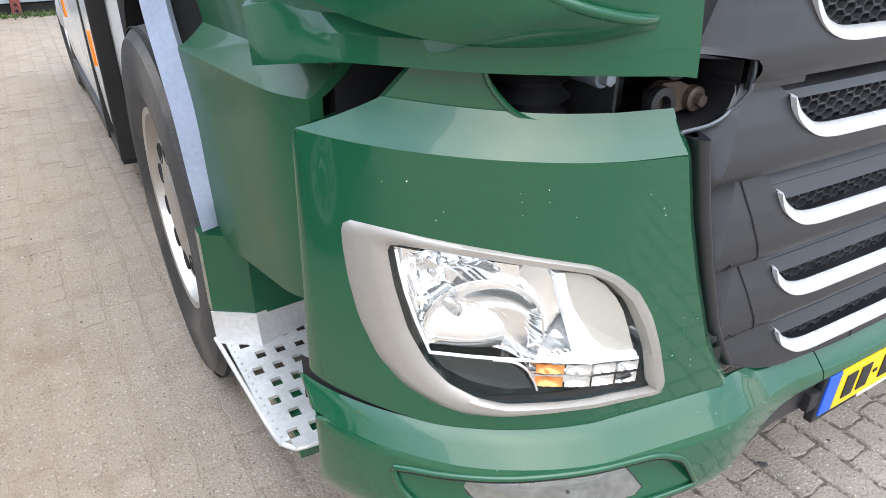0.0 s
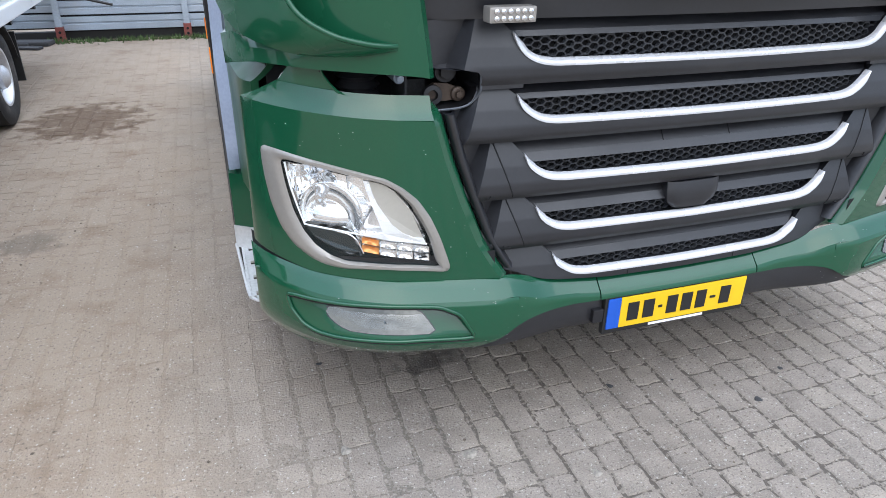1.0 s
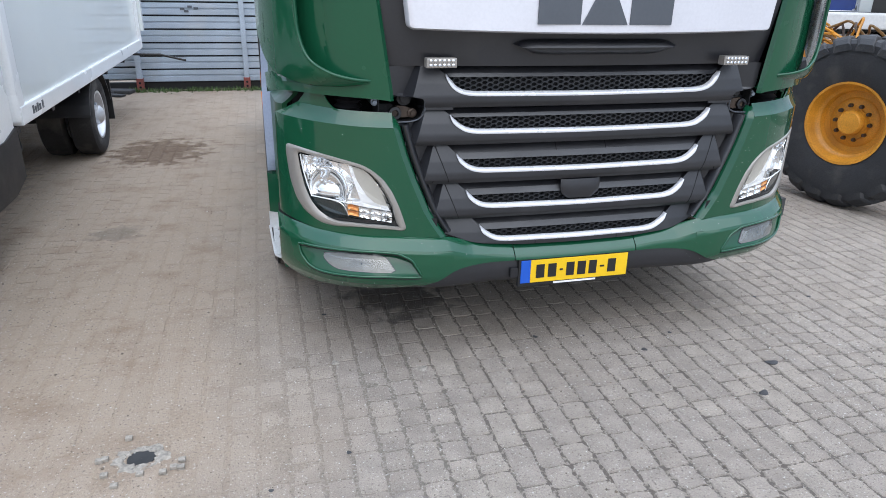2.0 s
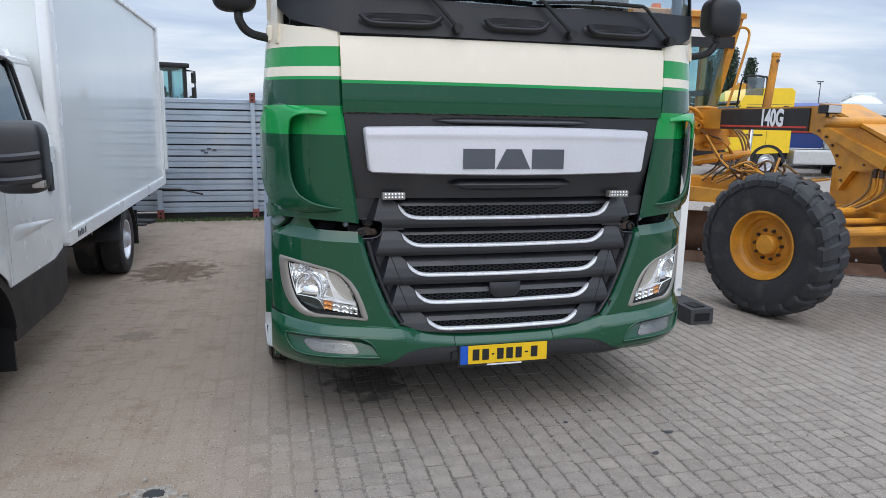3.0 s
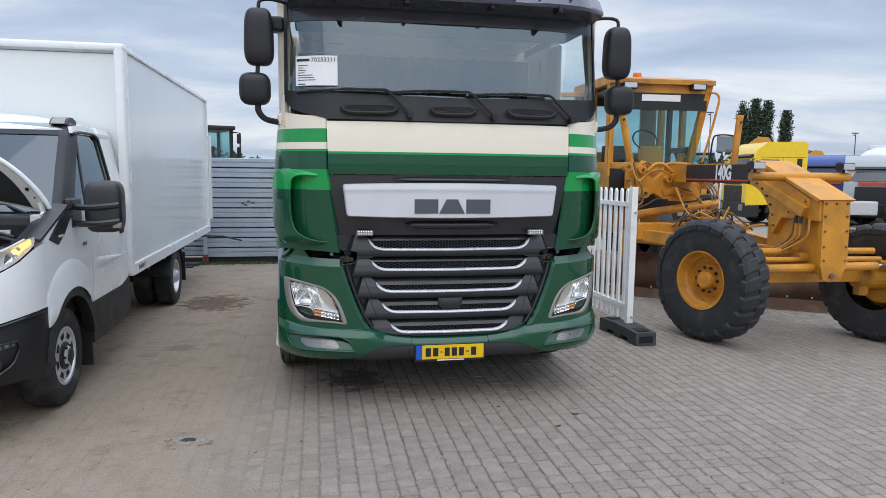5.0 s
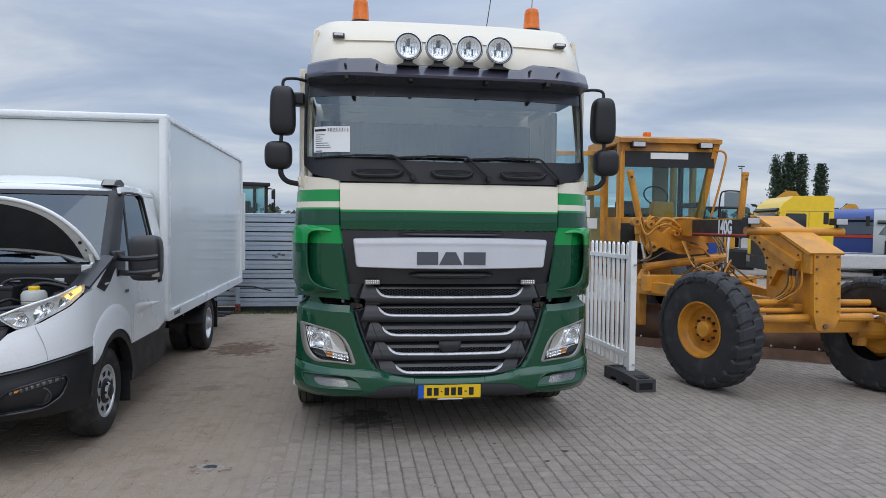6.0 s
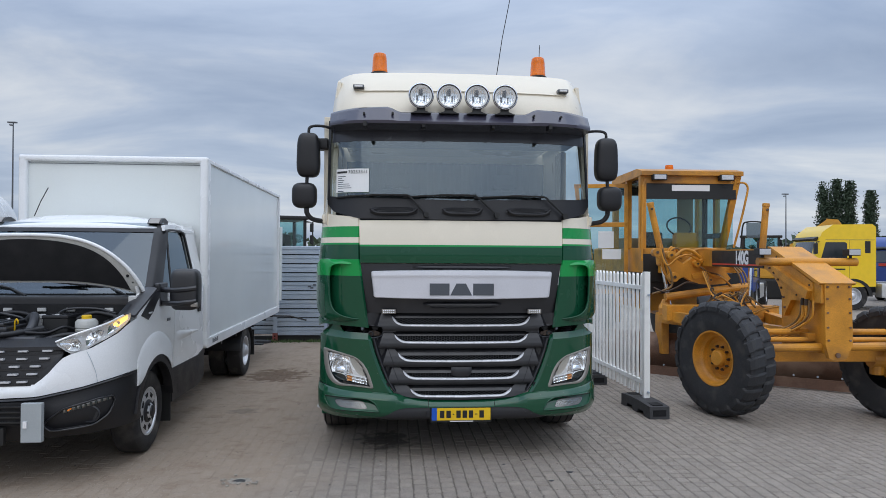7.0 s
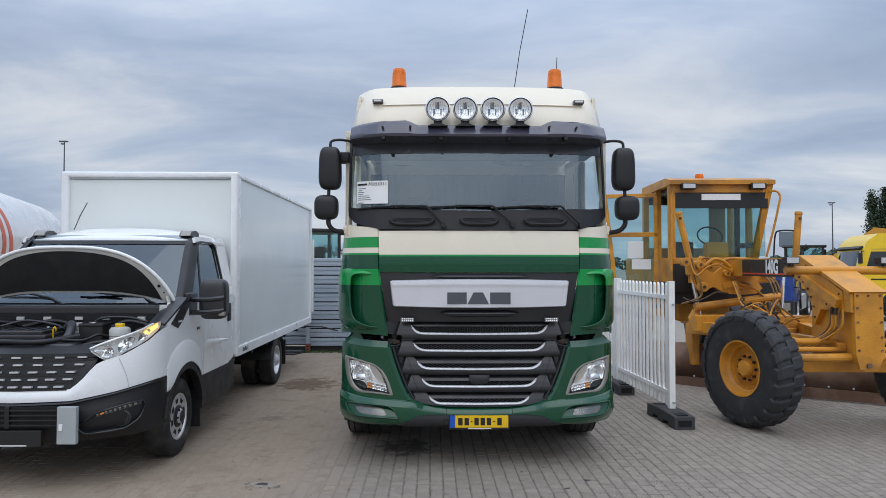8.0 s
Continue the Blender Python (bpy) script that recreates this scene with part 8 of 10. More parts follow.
for x, z in [(-0.115, 1.46), (0.0, 1.46), (0.125, 1.46), (-0.115, 1.33), (0.13, 1.33), (-0.11, 1.18), (0.135, 1.18), (-0.108, 1.02), (0.14, 1.02), (-0.10, 0.88), (0.14, 0.88)]:
    part("plate_bolt", rod(bmesh.new(), (x, -0.832, z), (x, -0.81, z), 0.013, 0.011, 6), "rust", nose_plate)
part("nose_pin", rod(bmesh.new(), (0.0, -0.84, 0.72), (0.0, -0.70, 0.72), 0.026, 0.026, 16), "rust", nose_plate)
part("bolster", bevelled(box(bmesh.new(), (-0.11, -0.76, 0.72), (0.13, 0.12, 1.30)), 0.02), "yellow", grader)
part("bolster_foot", bevelled(box(bmesh.new(), (-0.20, -0.60, 0.86), (0.20, 0.10, 0.93)), 0.01), "yellow", grader)
# gooseneck and main beam
bm = bmesh.new()
arch = [(1.0 - 0.0, 1.63)] + [(0.50 - 0.55 * math.sin(t), 1.08 + 0.56 * math.cos(t)) for t in [math.pi / 2 * i / 8 for i in range(9)]]
prism(bm, [(4.2, 1.63), (4.2, 1.87), (0.26, 1.885), (-0.80, 1.48), (-0.80, 1.28), (-0.20, 1.28), (-0.05, 1.08)] + [(0.50 - 0.55 * math.sin(t), 1.08 + 0.555 * math.cos(t)) for t in [math.pi / 2 * (1 - i / 8) for i in range(1, 9)]], -0.17, 0.17, "x")
neck = part("gooseneck_frame", bevelled(bm, 0.012), "yellow", grader, "yellow arched main frame")
bm = bmesh.new()
prism(bm, [(0.12, 1.68), (0.04, 1.57), (-0.60, 1.315), (-0.655, 1.41)], -0.235, -0.17, "x")
part("side_rib", bevelled(bm, 0.006), "yellow", neck)
bm = bmesh.new()
prism(bm, [(0.30, 1.91), (0.22, 1.905), (-0.84, 1.50), (-0.80, 1.48), (0.26, 1.885)], -0.20, 0.20, "x")
part("neck_cap", bm, "yellow", neck)
for k in range(6):
    t = math.pi / 2 * (0.25 + 0.13 * k)
    part("arch_bolt", rod(bmesh.new(), (-0.19, 0.50 - 0.59 * math.sin(t), 1.09 + 0.60 * math.cos(t)), (-0.165, 0.50 - 0.59 * math.sin(t), 1.09 + 0.60 * math.cos(t)), 0.013, seg=6), "rust", neck)
sign = part("model_sign", box(bmesh.new(), (-0.186, 0.42, 1.635), (-0.172, 1.92, 1.865), 0.002), "ink", grader, "black side panel with red line and white 140G lettering")
part("sign_line", box(bmesh.new(), (-0.190, 0.44, 1.662), (-0.1855, 1.90, 1.682)), "red", sign)
tx = bpy.data.curves.new("sign_text", "FONT")
tx.body, tx.size, tx.extrude, tx.align_x, tx.offset = "140G", 0.245, 0.001, "CENTER", 0.010
tx.materials.append(M["paper"])
t_ob = new("sign_text", tx)
t_ob.parent = sign
t_ob.matrix_basis = Matrix.Translation((-0.1915, 0.98, 1.685)) @ Matrix.Rotation(radians(-90), 4, "Z") @ Matrix.Rotation(radians(90), 4, "X") @ Matrix.Diagonal((0.70, 1, 1, 1))
# head lamp bar
bar = part("lamp_bar", rod(bmesh.new(), (-0.58, -0.22, 1.725), (0.60, -0.22, 1.725), 0.048, seg=20), "yellow", grader, "yellow tubular lamp bar")
for s in (-1, 1):
    hl = part("work_lamp", bevelled(box(bmesh.new(), (s * 0.53 - 0.075, -0.30, 1.80), (s * 0.53 + 0.075, -0.18, 1.88)), 0.012), "ink", grader, "rectangular work lamp")
    part("lamp_glass", bevelled(box(bmesh.new(), (s * 0.53 - 0.066, -0.308, 1.808), (s * 0.53 + 0.066, -0.296, 1.872)), 0.004), "rim", hl)
    part("lamp_stalk", rod(bmesh.new(), (s * 0.53, -0.22, 1.76), (s * 0.53, -0.22, 1.81), 0.015), "ink", hl)
# blade lift cylinders and yoke
for s, xb in ((-1, -0.62), (1, 0.62)):
    cyl = part("lift_cylinder", rod(bmesh.new(), (-0.72 if s < 0 else 0.86, 2.50, 1.72), (-0.92 if s < 0 else 0.93, 2.50, 2.60), 0.050, 0.050, 16), "yellow", grader, "yellow hydraulic lift cylinder")
    part("cylinder_cap", bevelled(rod(bmesh.new(), (-0.915 if s < 0 else 0.928, 2.50, 2.575), (-0.925 if s < 0 else 0.932, 2.50, 2.625), 0.058, 0.054, 16), 0.008), "yellow", cyl)
    part("cap_bolt", rod(bmesh.new(), (-0.91 if s < 0 else 0.927, 2.455, 2.52), (-0.91 if s < 0 else 0.927, 2.43, 2.52), 0.022, 0.018, 8), "rust_and_shade", cyl)
    part("piston_rod", rod(bmesh.new(), (s * 0.72, 2.56, 1.74), (xb, 2.45, 1.00), 0.030), "chrome", cyl)
    part("cylinder_collar", rod(bmesh.new(), (s * 0.72, 2.555, 1.66), (s * 0.745, 2.565, 1.84), 0.080, 0.066, 16), "yellow", cyl)
part("blade_yoke", bevelled(box(bmesh.new(), (-0.60, 2.54, 1.52), (0.58, 2.66, 1.68)), 0.03), "yellow", grader)
for s in (-1, 1):
    part("yoke_arm", bevelled(box(bmesh.new(), (min(s * 0.54, s * 0.76), 2.50, 1.62), (max(s * 0.54, s * 0.76), 2.68, 1.86)), 0.05, 3), "yellow", grader)
# curved saddle casting over the beam, its pins and the pipes that cross it
bm = bmesh.new()
prism(bm, [(-0.70, 1.70), (-0.62, 1.78), (-0.42, 1.66), (-0.26, 1.78), (-0.10, 1.76), (0.20, 1.60), (0.32, 1.44), (0.24, 1.36), (0.05, 1.34), (-0.22, 1.35), (-0.42, 1.46), (-0.56, 1.40), (-0.66, 1.46)], 2.40, 2.52, "y")
part("saddle_casting", bevelled(bm, 0.022, 3), "yellow", grader, "worn yellow saddle casting")
bm = bmesh.new()
prism(bm, [(-0.30, 1.50), (-0.08, 1.58), (0.16, 1.50), (0.20, 1.44), (-0.05, 1.46), (-0.28, 1.43)], 2.375, 2.402, "y")
part("saddle_rib", bevelled(bm, 0.008), "yellow", grader)
for px_, pz_, pr_ in ((-0.61, 1.46, 0.075), (-0.88, 1.84, 0.070), (-0.66, 1.80, 0.065), (-0.25, 1.67, 0.05), (-0.16, 1.70, 0.045), (-0.05, 1.42, 0.04)):
    part("saddle_pin", bevelled(rod(bmesh.new(), (px_, 2.28, pz_), (px_, 2.42, pz_), pr_, pr_ * 0.92, 18), 0.006), "yellow", grader)
    part("pin_bolt", rod(bmesh.new(), (px_, 2.262, pz_), (px_, 2.282, pz_), pr_ * 0.36, pr_ * 0.30, 6), "rust_and_shade", grader)
for pts, pr_, pm_ in (([(-0.84, 2.32, 1.98), (-0.80, 2.30, 1.78), (-0.72, 2.28, 1.64), (-0.56, 2.28, 1.76), (-0.40, 2.28, 1.80), (-0.28, 2.28, 1.74), (-0.18, 2.28, 1.69)], 0.017, "yellow"), ([(-0.26, 2.5, 1.80), (-0.20, 2.5, 1.88), (-0.06, 2.5, 1.90), (0.13, 2.5, 1.89)], 0.022, "yellow"), ([(-0.78, 2.34, 1.90), (-0.74, 2.30, 1.70), (-0.68, 2.26, 1.54), (-0.66, 2.26, 1.34), (-0.78, 2.26, 1.26), (-0.95, 2.3, 1.20)], 0.016, "hose"), ([(-0.20, 2.3, 1.62), (-0.10, 2.26, 1.54), (0.06, 2.26, 1.50), (0.24, 2.3, 1.36), (0.26, 2.3, 1.20)], 0.014, "hose"), ([(-0.16, 2.3, 1.60), (-0.06, 2.24, 1.50), (0.10, 2.24, 1.46), (0.30, 2.3, 1.30), (0.32, 2.3, 1.16)], 0.014, "yellow"), ([(-0.95, 2.25, 1.30), (-0.80, 2.2, 1.24), (-0.62, 2.2, 1.30), (-0.45, 2.22, 1.38), (-0.25, 2.3, 1.36)], 0.013, "rust_and_shade"), ([(-0.62, 2.22, 1.78), (-0.50, 2.2, 1.88), (-0.36, 2.22, 1.86), (-0.22, 2.26, 1.76)], 0.026, "yellow")):
    smooth(part("pipe", tube(bmesh.new(), curve_pts(pts, 6), pr_, 8), pm_, grader), 60)
for px_, pz_ in ((-0.72, 1.02), (0.62, 1.02)):
    part("ball_seat", bevelled(rod(bmesh.new(), (px_, 2.40, pz_ - 0.06), (px_ + 0.02, 2.40, pz_ + 0.09), 0.10, 0.05, 16), 0.01), "yellow", grader)
part("side_shift_cylinder", rod(bmesh.new(), (-0.75, 2.30, 1.15), (0.55, 2.35, 1.32), 0.06), "yellow", grader)
part("valve_bank", bevelled(box(bmesh.new(), (-0.55, 2.75, 1.50), (0.1, 3.2, 1.78)), 0.02), "yellow", grader)
# drawbar, circle, blade
for s in (-1, 1):
    part("drawbar", bevelled(prism(bmesh.new(), [(s * 0.05, -0.35), (s * 0.16, -0.35), (s * 0.78, 2.0), (s * 0.64, 2.0)], 0.80, 0.95, "z"), 0.01), "yellow", grader)
part("drawbar_plate", bevelled(box(bmesh.new(), (-0.85, 1.95, 0.82), (0.85, 2.15, 1.05)), 0.015), "yellow", grader)
part("circle", lathe(bmesh.new(), [(0.70, -0.05), (0.80, -0.05), (0.80, 0.07), (0.70, 0.07), (0.70, -0.05)], (0, 2.45, 0.80), (0, 0, 1), 40), "yellow", grader)
part("circle_deck", bevelled(box(bmesh.new(), (-0.75, 2.2, 0.87), (0.75, 2.6, 1.02)), 0.02), "yellow", grader)
bm = bmesh.new()
bl_a, bl_b = Vector((-1.55, 3.05, 0)), Vector((2.05, 0.95, 0))
dirn = (bl_b - bl_a).normalized()
nrm = Vector((dirn.y, -dirn.x, 0))
def f(u, v):
    p = bl_a.lerp(bl_b, u)
    b_ = 0.16 * (2 * v - 1) ** 2 - 0.05 * v
    q = p - nrm * (0.0 - b_) * -1
    return q.x, q.y, -0.05 + 0.62 * v - 0.02 * u
skin(bm, f, 12, 10, 0.025, (nrm.x * -1, nrm.y * -1, 0))
blade = smooth(part("grader_blade", bm, "rust", grader, "worn brown steel grader blade"), 40)
bm = bmesh.new()
def f(u, v):
    p = bl_a.lerp(bl_b, u) + nrm * (0.175 - 0.02 * v)
    return p.x, p.y, -0.062 + 0.14 * v - 0.02 * u
part("cutting_edge", skin(bm, f, 8, 1, 0.02, (nrm.x, nrm.y, 0)), "rust", blade)
for k in range(14):
    p = bl_a.lerp(bl_b, (k + 0.5) / 14) + nrm * 0.19
    part("edge_bolt", rod(bmesh.new(), p + Vector((0, 0, 0.10)), p + nrm * 0.02 + Vector((0, 0, 0.10)), 0.014, seg=8), "steel", blade)
for k in range(2):
    part("blade_arm", bevelled(box(bmesh.new(), (-0.75 + 1.4 * k, 2.45, 0.25), (-0.63 + 1.4 * k, 2.75, 0.85)), 0.02), "yellow", grader)
# hydraulic hoses and pipes
for k in range(6):
    x0 = -0.20 - 0.035 * k
    pts = [(x0 + 0.1, 2.3 - 0.05 * k, 1.55), (x0, 1.9 - 0.1 * k, 1.30 - 0.02 * k), (x0 + 0.05, 1.4 - 0.1 * k, 1.12 + 0.03 * (k % 3)), (x0 + 0.1, 1.0 - 0.08 * k, 1.02), (x0 + 0.12, 0.55 - 0.05 * k, 1.12), (-0.18, 0.15 - 0.02 * k, 1.18)]
    part("hose", tube(bmesh.new(), curve_pts(pts, 5), 0.011, 6), "yellow" if k % 2 else "hose", grader)
for k in range(4):
    pts = [(-0.19, -0.45 - 0.08 * k, 1.30), (-0.21, -0.45 - 0.08 * k, 1.12), (-0.26, -0.36 - 0.06 * k, 1.00), (-0.42, -0.30, 0.93 - 0.03 * k), (-0.60, -0.25, 0.90 - 0.03 * k)]
    part("hose", tube(bmesh.new(), curve_pts(pts, 5), 0.011, 6), "yellow" if k % 2 else "hose", grader)
for k in range(3):
    pts = [(-0.35 - 0.05 * k, 2.7, 1.74), (-0.42 - 0.06 * k, 2.55, 1.86 + 0.02 * (k % 3)), (-0.55 - 0.04 * k, 2.45, 1.90), (-0.70 - 0.02 * k, 2.48, 1.70 - 0.04 * k), (-0.62, 2.42, 1.35)]
    part("pipe", tube(bmesh.new(), curve_pts(pts, 5), 0.012, 6), "yellow" if k % 3 else "hose", grader)
for k in range(3):
    pts = [(0.3, 2.6, 1.75), (0.42 + 0.05 * k, 2.4, 1.55), (0.45 + 0.04 * k, 2.3, 1.30), (0.35, 2.3, 1.15)]
    part("hose", tube(bmesh.new(), curve_pts(pts, 5), 0.014, 6), "hose", grader)
# cab
CX0, CX1, CY0, CY1 = -0.80, 0.80, 3.26, 4.80
cabin = part("cab_roof", bevelled(prism(bmesh.new(), [(CY0 - 0.16, 3.13), (CY0 - 0.16, 3.20), (CY0 + 0.1, 3.26), (CY1, 3.26), (CY1 + 0.05, 3.18), (CY1 + 0.05, 3.10)], CX0 - 0.06, CX1 + 0.06, "x"), 0.012), "yellow", grader, "yellow cab roof with lamps and beacon")
for x, y0, y1, w in ((CX0, CY0 - 0.02, CY0 - 0.02, 0.05), (CX1, CY0 + 0.12, CY0 - 0.06, 0.05), (CX0, 4.0, 4.0, 0.045), (CX1, 4.0, 4.0, 0.045), (CX0, CY1, CY1, 0.05), (CX1, CY1, CY1, 0.05)):
    bm = bmesh.new()
    tp, bt = (x, y1, 3.14), ((x if x < 0 else x - 0.18) if y0 < 4 else x, y0, 1.90)
    d = Vector(tp) - Vector(bt)
    prism(bm, [(-w, -w), (w, -w), (w, w), (-w, w)], 0, 1, "z")
    for v in bm.verts:
        k = v.co.z
        v.co = Vector((v.co.x, v.co.y, 0)) + Vector(bt) + d * k
    part("cab_post", bevelled(bm, 0.008), "yellow", cabin)
part("front_header", bevelled(box(bmesh.new(), (CX0, CY0 - 0.08, 3.00), (CX1, CY0 - 0.02, 3.14)), 0.008), "yellow", cabin)
# black strip puts the dark of the roof interior behind the white bar
part("maker_strip", box(bmesh.new(), (CX0 + 0.05, CY0 - 0.075, 2.74), (CX1 - 0.03, CY0 - 0.055, 3.0)), "ink", cabin, "black strip for the dark under the roof, with a plain white bar")
part("maker_bar", box(bmesh.new(), (-0.32, CY0 - 0.083, 2.875), (0.32, CY0 - 0.076, 2.975)), "paper", cabin)
part("cab_base", bevelled(box(bmesh.new(), (CX0 + 0.02, CY0, 1.50), (CX1 - 0.16, CY1, 1.92)), 0.02), "yellow", grader)
# plates on the gooseneck's flank, drain hoses and clamps under it
bm = bmesh.new()
prism(bm, [(0.24, 1.86), (-0.30, 1.655), (-0.66, 1.50), (-0.66, 1.30), (-0.28, 1.30), (0.02, 1.60)], -0.182, -0.170, "x")
part("flank_plate", bevelled(bm, 0.004), "yellow", neck)
for yy, zz in ((-0.60, 1.345), (-0.34, 1.345), (-0.60, 1.47), (0.10, 1.78), (-0.05, 1.60)):
    part("plate_bolt", rod(bmesh.new(), (-0.19, yy, zz), (-0.178, yy, zz), 0.012, seg=6), "rust_and_shade", neck)
rq = random.Random(14)
for k in range(12):
    y0, z0 = 0.35 + 0.1 * k, 1.02
    pts = [(-0.12 - rq.uniform(0, 0.2), y0, z0 + rq.uniform(0, 0.1)), (-0.2 - rq.uniform(0, 0.25), y0 + 0.12, z0 + rq.uniform(0.1, 0.28)), (-0.15 - rq.uniform(0, 0.3), y0 + 0.3, z0 + rq.uniform(0.12, 0.34)), (-0.1 - rq.uniform(0, 0.3), y0 + 0.5, z0 + rq.uniform(0.0, 0.2)), (-0.2 - rq.uniform(0, 0.3), y0 + 0.65, z0 - 0.02)]
    part("hose", tube(bmesh.new(), curve_pts(pts, 5), 0.012, 6), ("hose", "yellow", "rust_and_shade")[k % 3], grader)
for k in range(2):
    pts = [(-0.20, -0.50 - 0.07 * k, 1.30), (-0.21, -0.50 - 0.07 * k, 1.10), (-0.24, -0.44 - 0.05 * k, 0.98), (-0.30, -0.25, 0.90 - 0.06 * k), (-0.42, -0.05, 0.93 - 0.05 * k)]
    part("hose", tube(bmesh.new(), curve_pts(pts, 6), 0.014, 8), "yellow", grader)
    part("hose_clamp", rod(bmesh.new(), (-0.20, -0.50 - 0.07 * k, 1.32), (-0.205, -0.50 - 0.07 * k, 1.24), 0.022, seg=6), "rust_and_shade", grader)
part("cab_floor", box(bmesh.new(), (CX0 + 0.05, CY0, 1.15), (CX1 - 0.05, CY1, 1.50), 0.02), "black", grader)
for lo, hi_ in (((CX0 + 0.05, CY0 - 0.03, 1.93), (CX1 - 0.15, CY0 - 0.022, 3.0)), ((CX0 + 0.05, CY1, 2.0), (CX1 - 0.05, CY1 + 0.008, 3.1)), ((CX1 - 0.03, CY0 + 0.05, 1.95), (CX1 - 0.022, CY1, 3.1))):
    g_ = part("cab_pane", box(bmesh.new(), lo, hi_), "tinted", cabin)
    g_.visible_shadow = False
for x in (0.66,):
    part("rear_mullion", bevelled(box(bmesh.new(), (x - 0.28, CY1 - 0.06, 1.92), (x + 0.02, CY1 - 0.002, 3.1)), 0.02), "cab_lining", cabin, "tan lining between the rear windows")
    part("sill_lining", bevelled(box(bmesh.new(), (CX0 + 0.05, CY1 - 0.06, 1.92), (x - 0.282, CY1 - 0.002, 2.12)), 0.02), "cab_lining", cabin)
    for lo_, hi_ in (((CX1 - 0.10, 4.28, 1.93), (CX1 - 0.04, 4.40, 3.08)), ((CX1 - 0.10, CY0 + 0.16, 2.10), (CX1 - 0.04, 4.278, 2.19)), ((CX1 - 0.10, CY0 + 0.10, 3.0), (CX1 - 0.04, 4.278, 3.06))):
        part("door_surround", bevelled(box(bmesh.new(), lo_, hi_), 0.012), "slate", cabin, "dark frame of the side door")
    part("rear_header", bevelled(box(bmesh.new(), (CX0 + 0.05, CY1 - 0.06, 2.93), (x - 0.282, CY1 - 0.002, 3.1)), 0.02), "slate", cabin)
    part("roof_lining", box(bmesh.new(), (CX0 + 0.05, CY0, 3.06), (CX1 - 0.05, CY1 - 0.07, 3.11), 0.01), "slate", cabin)
part("operator_seat", bevelled(box(bmesh.new(), (-0.50, 4.20, 1.92), (-0.10, 4.35, 2.22)), 0.05), "ink", grader)
part("console", bevelled(box(bmesh.new(), (-0.12, 3.50, 1.9), (0.24, 3.70, 2.19)), 0.03), "yellow", grader)
part("steering_wheel", tube(bmesh.new(), [(0.0 + 0.21 * math.cos(a_), 3.70 + 0.10 * math.sin(a_), 2.30 + 0.16 * math.sin(a_)) for a_ in [2 * math.pi * i / 24 for i in range(25)]], 0.014, 6), "ink", grader)
for x in (-0.56, 0.57):
    rl = part("roof_lamp", bevelled(box(bmesh.new(), (x - 0.12, CY0 - 0.20, 3.045), (x + 0.12, CY0 - 0.10, 3.145)), 0.012), "ink", cabin)
    part("lamp_glass", bevelled(box(bmesh.new(), (x - 0.098, CY0 - 0.21, 3.058), (x + 0.098, CY0 - 0.195, 3.132)), 0.004), "rim", rl)
part("beacon", lathe(bmesh.new(), [(0.075, 0), (0.072, 0.10), (0.065, 0.135), (0.02, 0.14), (0.001, 0.14)], (-0.12, 3.85, 3.26), (0, 0, 1), 20), "amber_dome", cabin)
# handrails
part("grab_rail", tube(bmesh.new(), curve_pts([(0.78, 3.17, 3.02), (0.89, 3.13, 3.01), (0.94, 3.12, 2.92), (0.90, 3.12, 2.70), (0.84, 3.13, 2.42), (0.72, 3.15, 1.93)], 5), 0.018, 8), "yellow", cabin)
part("grab_rail", tube(bmesh.new(), curve_pts([(0.77, 3.0, 1.93), (0.775, 2.95, 2.28), (0.83, 2.9, 2.35), (1.04, 2.86, 2.345), (1.10, 2.85, 2.29), (1.07, 2.85, 1.88)], 5), 0.013, 8), "ink", cabin)
part("cab_mirror", bevelled(box(bmesh.new(), (0.80, 2.87, 2.09), (1.075, 2.880, 2.335)), 0.004, 2), "van_glass", cabin, "smoked rectangular pane in its rail")
part("post_pipe", tube(bmesh.new(), [(CX0 - 0.03, CY0 - 0.10, 1.7), (CX0 - 0.02, CY0 - 0.10, 2.95), (CX0 + 0.03, CY0 - 0.08, 3.08)], 0.018, 8), "yellow", cabin)
# open door
dm = Matrix.Translation((CX0 - 0.02, 3.95, 0)) @ Matrix.Rotation(radians(-12), 4, "Z")
door_g = part("cab_door", bmesh.new(), "yellow", grader, "open glazed cab door with papers taped on")
def door_bar(lo, hi_):
    bm = bmesh.new()
    bevelled(box(bm, lo, hi_), 0.008)
    bmesh.ops.transform(bm, matrix=dm, verts=bm.verts)
    part("door_frame", bm, "yellow", door_g)
for lo, hi_ in (((-0.95, -0.03, 3.0), (0, 0.03, 3.07)), ((-0.95, -0.03, 2.30), (0, 0.03, 2.38)), ((-0.07, -0.03, 1.1), (0, 0.03, 3.07)), ((-0.90, -0.03, 1.1), (0, 0.03, 1.18))):
    door_bar(lo, hi_)
bm = bmesh.new()
prism(bm, [(-0.95, 3.07), (-0.88, 3.07), (-0.66, 1.1), (-0.74, 1.1)], -0.03, 0.03, "y")
bmesh.ops.transform(bm, matrix=dm, verts=bm.verts)
part("door_frame", bm, "yellow", door_g)
for x0, x1, z0, z1 in ((-0.52, -0.25, 1.92, 2.22), (-0.45, -0.12, 1.72, 1.90)):
    bm = bmesh.new()
    box(bm, (x0, -0.012, z0), (x1, -0.008, z1))
    bmesh.ops.transform(bm, matrix=dm, verts=bm.verts)
    part("taped_sheet", bm, "paper", door_g)
bm = bmesh.new()
prism(bm, [(-0.90, 3.02), (-0.05, 3.02), (-0.05, 1.15), (-0.70, 1.15)], -0.004, 0.004, "y")
